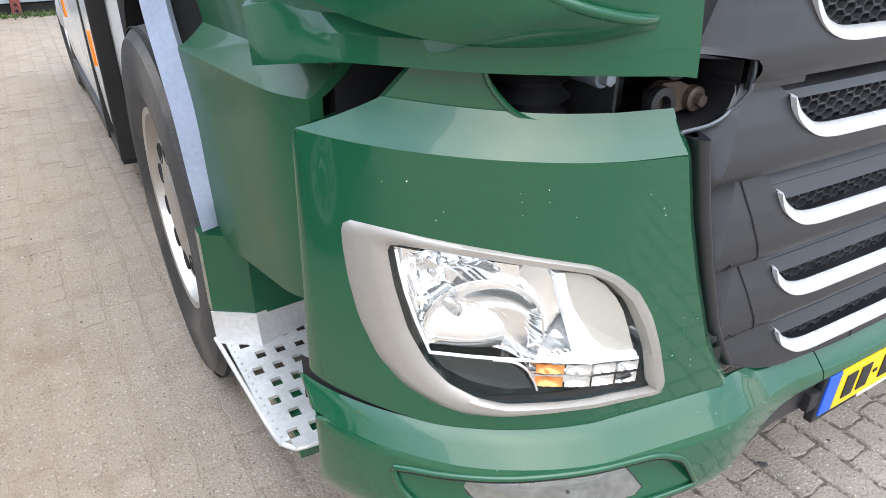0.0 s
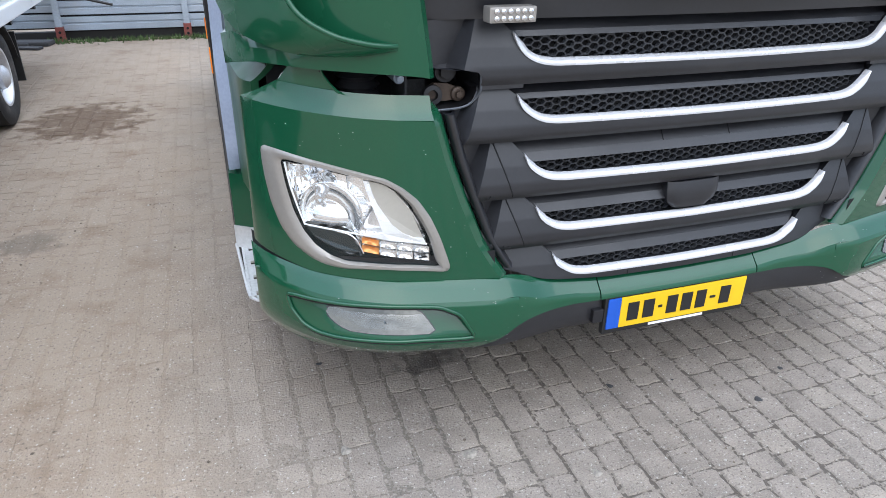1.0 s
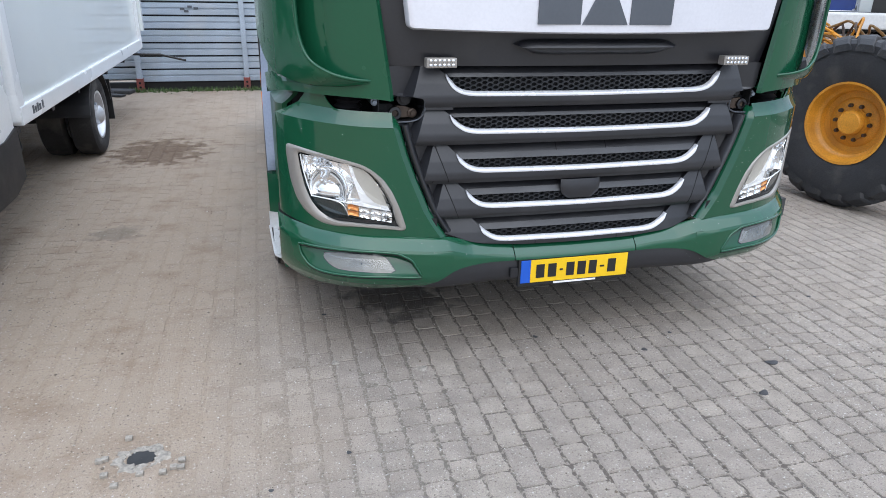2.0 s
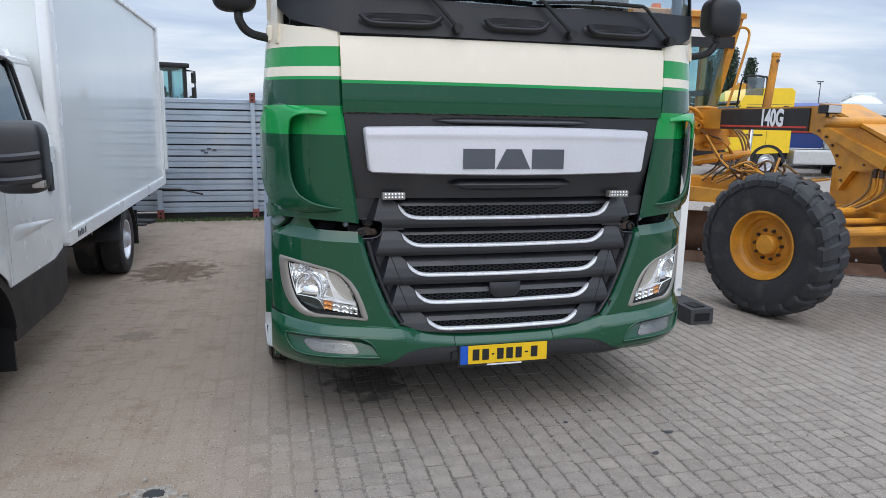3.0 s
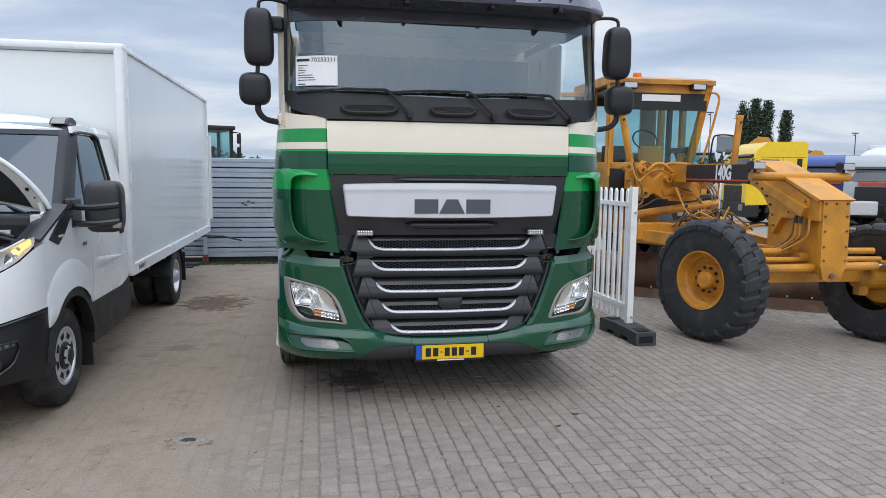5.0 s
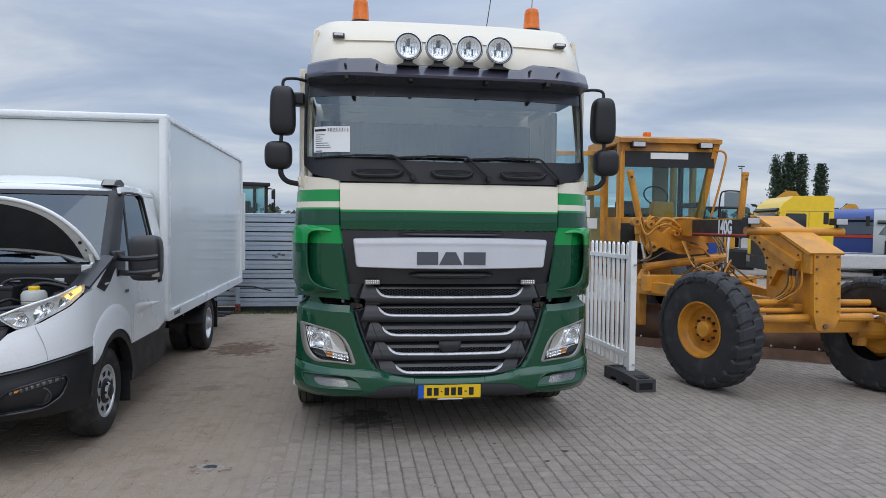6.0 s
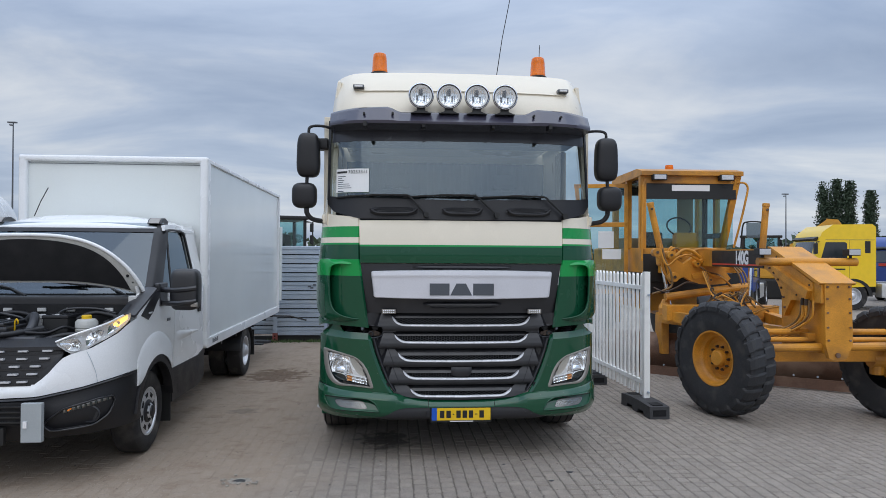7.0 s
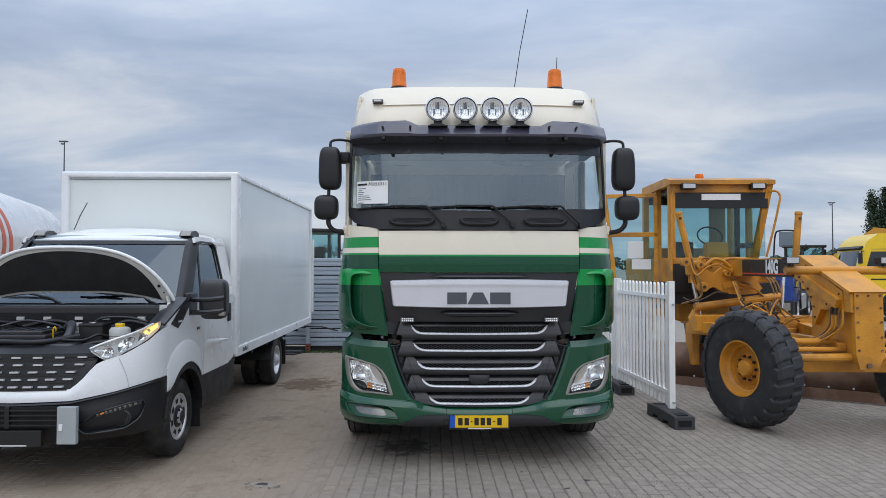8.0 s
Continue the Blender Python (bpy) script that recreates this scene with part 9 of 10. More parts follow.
bmesh.ops.transform(bm, matrix=dm, verts=bm.verts)
dp = part("door_pane", bm, "tinted", door_g)
dp.visible_shadow = False
# rear: bonnet and tandem wheels
part("engine_hood", bevelled(box(bmesh.new(), (-0.50, 5.2, 1.2), (0.50, 7.6, 1.95)), 0.05), "yellow", grader)
part("rear_frame", bevelled(box(bmesh.new(), (-0.45, 4.0, 0.8), (0.45, 7.6, 1.25)), 0.03), "yellow", grader)
for s in (-1, 1):
    part("tandem_case", bevelled(box(bmesh.new(), (min(s * 0.62, s * 0.80), 4.9, 0.50), (max(s * 0.62, s * 0.80), 7.3, 0.85)), 0.08, 3), "yellow", grader)
    for yy in (5.35, 6.95):
        wheel(grader, (s * 0.98, yy, 0.575 - 0.025 * s), s, 0.64, 0.36, 0.315, "grader_tyre", "yellow", 0, 10, 0.11)
part("step_ladder", bevelled(box(bmesh.new(), (-0.92, 3.7, 1.05), (-0.80, 4.2, 1.12)), 0.01), "black", grader)
part("side_grille", bevelled(box(bmesh.new(), (CX0 + 0.02, CY0 - 0.03, 1.35), (CX0 + 0.40, CY0 + 0.0, 1.82)), 0.01), "ink", grader)

# ---- white palisade fence on black feet ----
def fence_panel(a, b, z1):
    a, b = Vector((*a, 0)), Vector((*b, 0))
    L_ = (b - a).length
    d = (b - a).normalized()
    ang = math.degrees(math.atan2(d.y, d.x))
    f_ = thing("palisade_fence", Matrix.Translation(a + Vector((0, 0, fall(a.x)))) @ Matrix.Rotation(radians(ang), 4, "Z"), "white painted steel palisade fence panel on black rubber feet", "fence", "palisade fence panels")
    for x in (0.0, L_ - 0.03):
        part("fence_post", bevelled(box(bmesh.new(), (x - 0.035, -0.035, 0.10), (x + 0.035, 0.035, z1 + 0.02)), 0.004), "fence", f_)
    for z in (0.32, z1 - 0.17):
        part("fence_rail", bevelled(box(bmesh.new(), (0.035, -0.02, z - 0.025), (L_ - 0.065, 0.02, z + 0.025)), 0.003), "fence", f_)
    n_p = 14
    pk = bpy.data.meshes.new("picket")
    bm = bmesh.new()
    prism(bm, [(-0.022, 0.16), (0.022, 0.16), (0.022, z1 - 0.03), (0.0, z1), (-0.022, z1 - 0.03)], -0.012, 0.012, "y")
    bmesh.ops.recalc_face_normals(bm, faces=bm.faces)
    bm.to_mesh(pk); bm.free()
    pk.materials.append(M["fence"])
    for k in range(n_p):
        o = new("picket", pk)
        o.parent = f_
        o.location = (0.035 + (L_ - 0.10) * (k + 0.7) / (n_p + 0.4), 0, 0)
    for z in (0.22, 1.35):
        part("hinge_bolt", rod(bmesh.new(), (-0.07, -0.01, z), (0.01, -0.01, z), 0.012), "steel", f_)
    return f_


def fence_foot(x, y, ang):
    f_ = thing("rubber_block", pose(x, y, fall(x), 0, 0, ang), "black rubber fence foot with hollow side", "fence foot", "fence feet")
    bm = bmesh.new()
    prism(bm, [(-0.40, 0.0), (-0.24, 0.0), (-0.22, 0.05), (-0.08, 0.05), (-0.06, 0.0), (0.06, 0.0), (0.08, 0.05), (0.22, 0.05), (0.24, 0.0), (0.40, 0.0), (0.395, 0.135), (0.12, 0.15), (-0.12, 0.15), (-0.395, 0.135)], -0.115, 0.115, "y")
    part("foot_body", bevelled(bm, 0.006), "block", f_)
    # thin near-black pieces put the shade of the pockets into colour
    for x_ in (-0.28, 0.28):
        part("foot_pocket", box(bmesh.new(), (x_ - 0.07, -0.06, 0.136), (x_ + 0.07, 0.06, 0.148)), "shade_black", f_)
    part("end_pocket", box(bmesh.new(), (-0.403, -0.075, 0.03), (-0.396, 0.075, 0.10)), "shade_black", f_)
    return f_


fence_panel((3.865, 2.50), (3.80, 4.50), 1.60)
fence_panel((3.79, 4.58), (3.73, 6.58), 1.60)
fence_foot(3.835, 2.47, 93.5)
fence_foot(3.76, 4.44, 94)
fence_foot(3.73, 6.5, 92)

# ---- grey board fence at the end of the lane ----
WALL_Y = 8.62
wall = thing("board_wall", pose(0, WALL_Y, 0), "weathered grey aluminium board fence with red-tipped posts", "fence")
n_b, z0, hb = 10, 0.10, 0.182
for x0, x1, dy in ((-1.44, 2.6, 0.0), (-5.6, -1.50, 0.28)):
    for k in range(n_b):
        bm = bmesh.new()
        z = z0 + hb * k
        prof_ = [(0.010, 0.014), (-0.012, 0.020), (-0.012, 0.086), (0.004, 0.094), (0.004, 0.106), (-0.012, 0.114), (-0.012, hb - 0.012), (0.010, hb - 0.004)]
        def f(u, v):
            p = prof_[round(v * (len(prof_) - 1))]
            return lerp(x0, x1, u), dy + p[0], z + p[1]
        skin(bm, f, 1, len(prof_) - 1, 0.03)
        part("board", bm, "steel", wall)
    part("board_back", box(bmesh.new(), (x0, dy + 0.012, z0), (x1, dy + 0.02, z0 + hb * n_b - 0.02)), "shade_black", wall)
for px_, dy in ((-1.44, -0.05), (0.02, -0.05), (1.5, -0.05), (-3.0, 0.23)):
    po = part("wall_post", bevelled(box(bmesh.new(), (px_ - 0.036, dy - 0.02, 0.06), (px_ + 0.036, dy + 0.035, 1.98)), 0.006), "steel", wall)
    part("post_tip", bevelled(box(bmesh.new(), (px_ - 0.045, dy - 0.03, 1.87), (px_ + 0.045, dy + 0.04, 2.02)), 0.006), "dull_red", po, "red post tip")
    for zz in (0.05, 0.11, 1.91, 1.975):
        part("post_bolt", rod(bmesh.new(), (px_, dy - 0.040, zz), (px_, dy - 0.02, zz), 0.016, seg=10), "shade_black", po)
    part("post_shoe", bevelled(box(bmesh.new(), (px_ - 0.047, dy - 0.035, 0.0), (px_ + 0.047, dy + 0.04, 0.17)), 0.006), "dull_red", po, "red post shoe")
part("wall_foot", box(bmesh.new(), (-5.6, 0.02, 0.0), (2.6, 0.12, 0.10)), "ink", wall)
for k, (x0, z) in enumerate(((-0.80, 1.09), (-0.70, 1.12), (-0.62, 1.10), (-0.75, 1.06))):
    part("sticker", box(bmesh.new(), (x0, -0.022, z), (x0 + 0.06, -0.013, z + 0.03)), "letter", wall)
# weeds and rubbish along its foot
rw = random.Random(5)
v_, f_ = [], []
for k in range(900):
    x, y = rw.uniform(-1.6, 1.2), WALL_Y - 0.10 - abs(rw.gauss(0, 0.07))
    h_, a_ = rw.uniform(0.02, 0.07), rw.uniform(0, 6.28)
    b0 = len(v_)
    dx, dy = 0.012 * math.cos(a_), 0.012 * math.sin(a_)
    v_ += [(x - dx, y - dy, 0), (x + dx, y + dy, 0), (x + rw.uniform(-0.03, 0.03), y + rw.uniform(-0.03, 0.03), h_)]
    f_.append((b0, b0 + 1, b0 + 2))
me = bpy.data.meshes.new("weeds")
me.from_pydata(v_, [], f_)
me.materials.append(M["weed"])
tagged(new("weeds", me), "low green weeds along the foot of the boards", "weeds", kind="stuff")
for k in range(7):
    x, y, r = -2.0 + rw.uniform(-0.4, 0.35), 8.2 + rw.uniform(-0.2, 0.25), rw.uniform(0.05, 0.12)
    sc_ = thing("scrap_piece", pose(x, y, 0, 0, 0, rw.uniform(0, 180)), "dark piece of scrap lying on the paving", "scrap", "scrap by the wall")
    part("scrap_body", bevelled(box(bmesh.new(), (-r * 2, -r, 0), (r * 2, r, r * 0.5)), r * 0.2), "block", sc_)

# ---- small things on the paving ----
cap = thing("drain_cap", pose(-0.27, 0.14, 0), "broken concrete ring round a small dark drain cap", "drain cap")
bm = bmesh.new()
rk = random.Random(8)
ring = []
for i in range(28):
    a_ = 2 * math.pi * i / 28
    ring.append([(r + rk.uniform(-0.014, 0.014) - 0.020 * (i % 7 in (2, 3)) * (r > 0.08), a_, z + rk.uniform(-0.006, 0.004)) for r, z in ((0.122, -0.006), (0.105, 0.002), (0.080, 0.005), (0.058, 0.003), (0.050, -0.010))])
def f(u, v):
    r, a_, z = ring[round(u * 28) % 28][round(v * 4)]
    return r * math.cos(a_) * 0.88, r * math.sin(a_) * 0.68, z
skin(bm, f, 28, 4, closed=True)
part("mortar_ring", bm, "mortar", cap)
part("cap_lid", lathe(bmesh.new(), [(0.055, -0.008), (0.045, 0.001), (0.03, 0.002), (0.001, 0.0)], (0, 0, 0), (0, 0, 1), 20), "ink", cap)
for i in range(10):
    a_, r = rk.uniform(0, 6.28), rk.uniform(0.11, 0.18)
    part("crumb", bevelled(box(bmesh.new(), (r * math.cos(a_) - 0.012, r * math.sin(a_) * 0.8 - 0.01, -0.002), (r * math.cos(a_) + 0.012, r * math.sin(a_) * 0.8 + 0.01, 0.012)), 0.003), "mortar", cap)
rp = random.Random(21)
spots = [(0.808, 0.49), (1.845, 0.43), (3.067, 0.787), (1.14, 0.30), (1.395, 0.65), (2.35, 0.2), (2.5, 0.45), (2.05, 0.55), (2.15, 0.0), (0.45, 0.62)] + [(rp.uniform(-2.5, 4), rp.uniform(-2.5, 4)) for _ in range(45)]
for k, (x, y) in enumerate(spots):
    r = rp.uniform(0.010, 0.022) if k < 10 else rp.uniform(0.005, 0.012)
    bm = bmesh.new()
    bmesh.ops.create_icosphere(bm, subdivisions=2, radius=r)
    sx_, sy_, ph_ = rp.uniform(0.8, 1.5), rp.uniform(0.6, 1.0), rp.uniform(0, 6.28)
    for v in bm.verts:
        w_ = 1 + 0.16 * math.sin(3 * math.atan2(v.co.y, v.co.x) + ph_)
        v.co = Vector((v.co.x * sx_ * w_, v.co.y * sy_ * w_, max(v.co.z * 0.16 + r * 0.08, -0.002)))
    bmesh.ops.rotate(bm, verts=bm.verts, cent=(0, 0, 0), matrix=Matrix.Rotation(ph_, 3, "Z"))
    ob = smooth(part("pebble", bm, "block" if k % 3 else "mortar"), 60)
    ob.location = (x, y, fall(x))
    tagged(ob, "small dark pebble lying on the paving" if k % 3 else "small pale pebble lying on the paving", "pebble", "pebbles on the paving")

# loose grit, crumbs of sand and pale chips over the near paving
rg_ = random.Random(91)
for nm, mt, count, r0, r1 in (("sand_crumbs", "crumb", 5200, 0.0016, 0.0042), ("pale_chips", "mortar_pale", 1500, 0.0014, 0.0036)):
    v_, f_ = [], []
    for k in range(count):
        x, y, r = rg_.uniform(-2.6, 3.4), -3.9 + 7.6 * rg_.random() ** 1.2, rg_.uniform(r0, r1) * (1 if rg_.random() > 0.04 else 1.9)
        a_, z = rg_.uniform(0, 6.28), fall(x) + r * 0.35
        b0 = len(v_)
        v_ += [(x + r * math.cos(a_ + t) * rg_.uniform(0.7, 1.3), y + r * math.sin(a_ + t) * rg_.uniform(0.7, 1.2), z) for t in (0, 1.57, 3.14, 4.71)] + [(x, y, z + r * 0.7), (x, y, z - r)]
        for i in range(4):
            f_ += [(b0 + i, b0 + (i + 1) % 4, b0 + 4), (b0 + (i + 1) % 4, b0 + i, b0 + 5)]
    me = bpy.data.meshes.new(nm)
    me.from_pydata(v_, [], f_)
    me.materials.append(M[mt])
    tagged(new(nm, me), "loose sandy crumbs on the paving" if mt == "crumb" else "tiny pale chips on the paving", "grit", kind="stuff")

# ---- distance: parked vehicles, machines, poles, trees ----
def far_lorry(at, ang, cab_m, low_m, h_, length, label, body=None):
    t_ = thing("parked_lorry", pose(*at, fall(at[0]), 0, 0, ang), label, "lorry", "parked lorries behind")
    cb = smooth(part("cab_shell", bevelled(prism(bmesh.new(), [(0.0, 0.75), (0.0, 1.62), (0.22, h_ - 0.57), (0.34, h_ - 0.27), (0.70, h_), (1.98, h_ + 0.02), (2.10, h_ - 0.08), (2.10, 0.85)], -1.22, 1.22, "x"), 0.09, 4), cab_m, t_), 50)
    part("bumper", bevelled(box(bmesh.new(), (-1.22, -0.06, 0.32), (1.22, 0.5, 0.85)), 0.05), low_m, t_)
    ws = part("windscreen", skin(bmesh.new(), lambda u, v: ((2 * u - 1) * (1.10 - 0.04 * v), lerp(0.0, 0.21, v) - 0.024 + 0.05 * abs(2 * u - 1) ** 4, lerp(1.66, h_ - 0.60, v)), 12, 4, 0.02), "darkglass", t_)
    part("visor", bevelled(prism(bmesh.new(), [(0.10, h_ - 0.50), (0.24, h_ - 0.42), (0.30, h_ - 0.50), (0.22, h_ - 0.56)], -1.1, 1.1, "x"), 0.01), "ink", t_)
    part("radiator_panel", box(bmesh.new(), (-0.85, -0.02, 0.85), (0.85, 0.03, 1.45), 0.01), low_m, t_)
    for s in (-1, 1):
        part("headlamp", bevelled(box(bmesh.new(), (min(s * 0.78, s * 1.15), -0.08, 0.55), (max(s * 0.78, s * 1.15), -0.02, 0.78)), 0.02), "satin", t_)
        part("side_window", bevelled(prism(bmesh.new(), [(0.28, 1.72), (0.46, h_ - 0.62), (1.10, h_ - 0.62), (1.16, h_ - 0.68), (1.16, 1.72)], s * 1.212, s * 1.226, "x"), 0.004), "darkglass", t_)
        part("door_gap", prism(bmesh.new(), [(1.24, 0.95), (1.25, 0.95), (1.25, h_ - 0.55), (1.24, h_ - 0.55)], s * 1.217, s * 1.222, "x"), "ink", t_)
        part("side_vent", box(bmesh.new(), (s * 1.222 - 0.004, 1.74, h_ - 1.00), (s * 1.222 + 0.004, 1.92, h_ - 0.58)), "ink", t_)
        part("roof_seam", box(bmesh.new(), (s * 1.222 - 0.003, 0.45, h_ - 0.545), (s * 1.222 + 0.003, 2.05, h_ - 0.530)), "letter", t_)
        part("mirror_arm", tube(bmesh.new(), [(s * 1.2, 0.25, h_ - 0.60), (s * 1.40, 0.10, h_ - 0.62), (s * 1.40, 0.08, 2.2)], 0.02, 6), "ink", t_)
        part("wheel_arch", prism(bmesh.new(), [(1.35 + 0.64 * math.cos(math.pi * k / 12), 0.50 + 0.62 * math.sin(math.pi * k / 12)) for k in range(13)] + [(1.35 + 0.52 * math.cos(math.pi * (1 - k / 12)), 0.50 + 0.53 * math.sin(math.pi * (1 - k / 12))) for k in range(13)], s * 0.9, s * 1.235, "x"), "ink", t_)
        part("wing_mirror", bevelled(box(bmesh.new(), (min(s * 1.33, s * 1.47), 0.0, 1.98), (max(s * 1.33, s * 1.47), 0.12, 2.36)), 0.04), "ink", t_)
        part("side_bar", box(bmesh.new(), (s * 1.226 - 0.003, 0.45, 1.42), (s * 1.226 + 0.003, 1.10, 1.47)), "ink", t_)
        for yy in (1.35, length - 1.0):
            wheel(t_, (s * 1.06, yy, 0.5), s, 0.5, 0.3, 0.29, "rubber", "rim", 0, 0)
        part("side_tank", bevelled(box(bmesh.new(), (min(s * 0.7, s * 1.2), 2.3, 0.45), (max(s * 0.7, s * 1.2), length - 1.8, 0.95)), 0.06), "alu", t_)
    part("chassis", box(bmesh.new(), (-0.42, 0.5, 0.6), (0.42, length, 0.95)), "black", t_)
    if body == "tank":
        smooth(part("tank", lathe(bmesh.new(), [(0.001, 0.0), (0.6, 0.06), (0.86, 0.22), (0.95, 0.5), (0.95, length - 3.2), (0.86, length - 2.9), (0.001, length - 2.75)], (0, 2.4, 2.06), (0, 1, 0), 32), "boxwhite", t_), 50)
        part("tank_walkway", bevelled(box(bmesh.new(), (-0.42, 2.9, 2.93), (0.42, length - 0.9, 3.10)), 0.05), "boxwhite", t_)
    part("front_bar", box(bmesh.new(), (-0.75, -0.05, 1.50), (0.75, -0.02, 1.62)), "ink" if cab_m == "truck_yellow" else "red", t_)
    return t_


far_lorry((16.0, 18.9), -103, "truck_yellow", "ink", 3.02, 6.5, "yellow lorry tractor parked on the yard behind")
far_lorry((22.0, 21.5), -53, "blue", "blue", 2.75, 6.5, "blue lorry tractor parked on the yard behind")
far_lorry((20.9, 17.2), -41, "grey_paint", "ink", 2.62, 10, "grey tanker lorry with a long white tank", "tank")
far_lorry((13.5, 27.0), -20, "white", "white", 2.6, 8, "white tank lorry parked far behind the grader", "tank")
far_lorry((11.0, 15.6), -35, "blue", "ink", 1.85, 5.5, "low blue vehicle standing behind the grader")
far_lorry((30.5, 22.5), -45, "silver", "ink", 3.0, 8, "silver lorry parked at the far side")
far_lorry((6.6, 26.0), 5, "white", "blue", 2.6, 9, "white and blue lorry parked in the far row")


def excavator(at, ang, label, reach=1.0):
    t_ = thing("excavator", pose(*at, fall(at[0]), 0, 0, ang), label, "excavator", "machines behind")
    part("undercarriage", bevelled(box(bmesh.new(), (-1.3, -1.8, 0.0), (1.3, 1.8, 0.9)), 0.1), "ink", t_)
    part("upper_body", bevelled(box(bmesh.new(), (-1.25, -1.0, 0.9), (1.25, 2.2, 1.9)), 0.1), "machine_orange", t_)
    cb = part("cabin", bevelled(box(bmesh.new(), (0.2, -1.2, 0.95), (1.25, 0.4, 1.75)), 0.05), "ink", t_)
    for x_, y_ in ((0.24, -1.15), (1.21, -1.15), (0.24, 0.35), (1.21, 0.35), (0.24, -0.35)):
        part("cabin_post", bevelled(box(bmesh.new(), (x_ - 0.04, y_ - 0.05, 1.7), (x_ + 0.04, y_ + 0.05, 2.77)), 0.01), "ink", cb)
    for lo_, hi_ in (((0.28, -1.19, 1.75), (1.17, -1.18, 2.74)), ((0.21, -1.1, 1.75), (0.22, 0.3, 2.74)), ((1.23, -1.1, 1.75), (1.24, 0.3, 2.74)), ((0.28, 0.37, 1.75), (1.17, 0.38, 2.74))):
        gp = part("cabin_glass", box(bmesh.new(), lo_, hi_), "tinted", cb)
        gp.visible_shadow = False
    part("cabin_seat", bevelled(box(bmesh.new(), (0.45, -0.2, 1.7), (1.0, 0.05, 2.35)), 0.06), "ink", cb)
    for z_ in (2.05, 2.4):
        part("cabin_mirror", bevelled(box(bmesh.new(), (1.36, -1.3, z_), (1.44, -1.12, z_ + 0.26)), 0.03), "ink", cb)
    part("mirror_stay", tube(bmesh.new(), [(1.25, -1.15, 2.7), (1.42, -1.25, 2.68), (1.42, -1.25, 1.9), (1.25, -1.15, 1.8)], 0.025, 6), "ink", cb)
    part("cabin_roof", bevelled(box(bmesh.new(), (0.15, -1.3, 2.75), (1.3, 0.5, 2.86)), 0.04), "ink", cb)
    part("boom", bevelled(prism(bmesh.new(), [(-0.6, 1.5), (-0.9, 1.9), (-3.0, 1.5 + 2.0 * reach), (-3.4, 1.4 + 2.0 * reach), (-3.2, 1.1 + 2.0 * reach), (-1.2, 1.4)], -0.6, -0.25, "x"), 0.03), "machine_orange", t_)
    part("stick", bevelled(prism(bmesh.new(), [(-3.0, 1.55 + 2.0 * reach), (-3.45, 1.5 + 2.0 * reach), (-4.6, 1.0 + 0.8 * reach), (-4.3, 0.9 + 0.8 * reach)], -0.57, -0.28, "x"), 0.03), "machine_orange", t_)
    part("boom_cylinder", rod(bmesh.new(), (-0.43, -1.2, 1.4), (-0.43, -2.6, 1.3 + 1.5 * reach), 0.08), "ink", t_)
    return t_


excavator((-3.2, 15.5), 180 - 160, "orange and black excavator standing behind the board fence", 0.0)
excavator((17.5, 25.0), 60, "yellow excavator with raised boom, far off")
excavator((31.0, 38.0), 60, "yellow excavator with raised boom, far off")

# white tank trailer beyond the van
tank = thing("tank_trailer", pose(-7.4, 7.2, 0, 0, 0, 18), "white tank trailer with an orange-red stripe", "trailer")
smooth(part("tank_shell", lathe(bmesh.new(), [(0.001, -0.2), (0.7, -0.1), (1.15, 0.2), (1.25, 0.6), (1.25, 9.5), (1.1, 9.9), (0.001, 10.1)], (-1.35, 0, 2.45), (0, 1, 0), 48), "white", tank), 50)
for d in (0.0, 0.55):
    bm = bmesh.new()
    def f(u, v):
        a_ = lerp(-0.35, 1.0, u)
        return -1.35 + 1.256 * math.cos(a_), 2.75 + d + lerp(0, 0.28, v) - 1.2 * u, 2.45 + 1.256 * math.sin(a_)
    part("stripe", skin(bm, f, 20, 1, 0.004, (-1, 0, 0)), "orange_red", tank)
part("tank_frame", bevelled(box(bmesh.new(), (-2.0, 0.6, 0.75), (-0.7, 9.0, 1.1)), 0.03), "black", tank)
for yy in (6.5, 7.8):
    for s in (-1, 1):
        wheel(tank, (-1.35 + s * 1.05, yy, 0.5), s, 0.5, 0.32, 0.29, "rubber", "rim", 0, 0)
for s in (-1, 1):
    part("landing_leg", box(bmesh.new(), (-1.35 + s * 0.7 - 0.06, 1.6, 0.0), (-1.35 + s * 0.7 + 0.06, 1.75, 0.8)), "black", tank)


def light_pole(x, y, h_):
    t_ = thing("light_pole", pose(x, y, fall(x)), "tall thin grey yard light pole", "light pole", "yard light poles")
    part("mast", rod(bmesh.new(), (0, 0, 0), (0, 0, h_), 0.075, 0.035, 10), "letter", t_)
    part("lamp_head", bevelled(box(bmesh.new(), (-0.34, -0.12, h_), (0.22, 0.12, h_ + 0.09)), 0.03), "letter", t_)
    part("lamp_head", bevelled(box(bmesh.new(), (-0.22, -0.10, h_ - 0.17), (-0.04, 0.10, h_ - 0.09)), 0.02), "letter", t_)
    return t_


light_pole(-24.5, 42.0, 10.4)
light_pole(35.2, 51.5, 7.3)
light_pole(47.6, 48.6, 5.6)


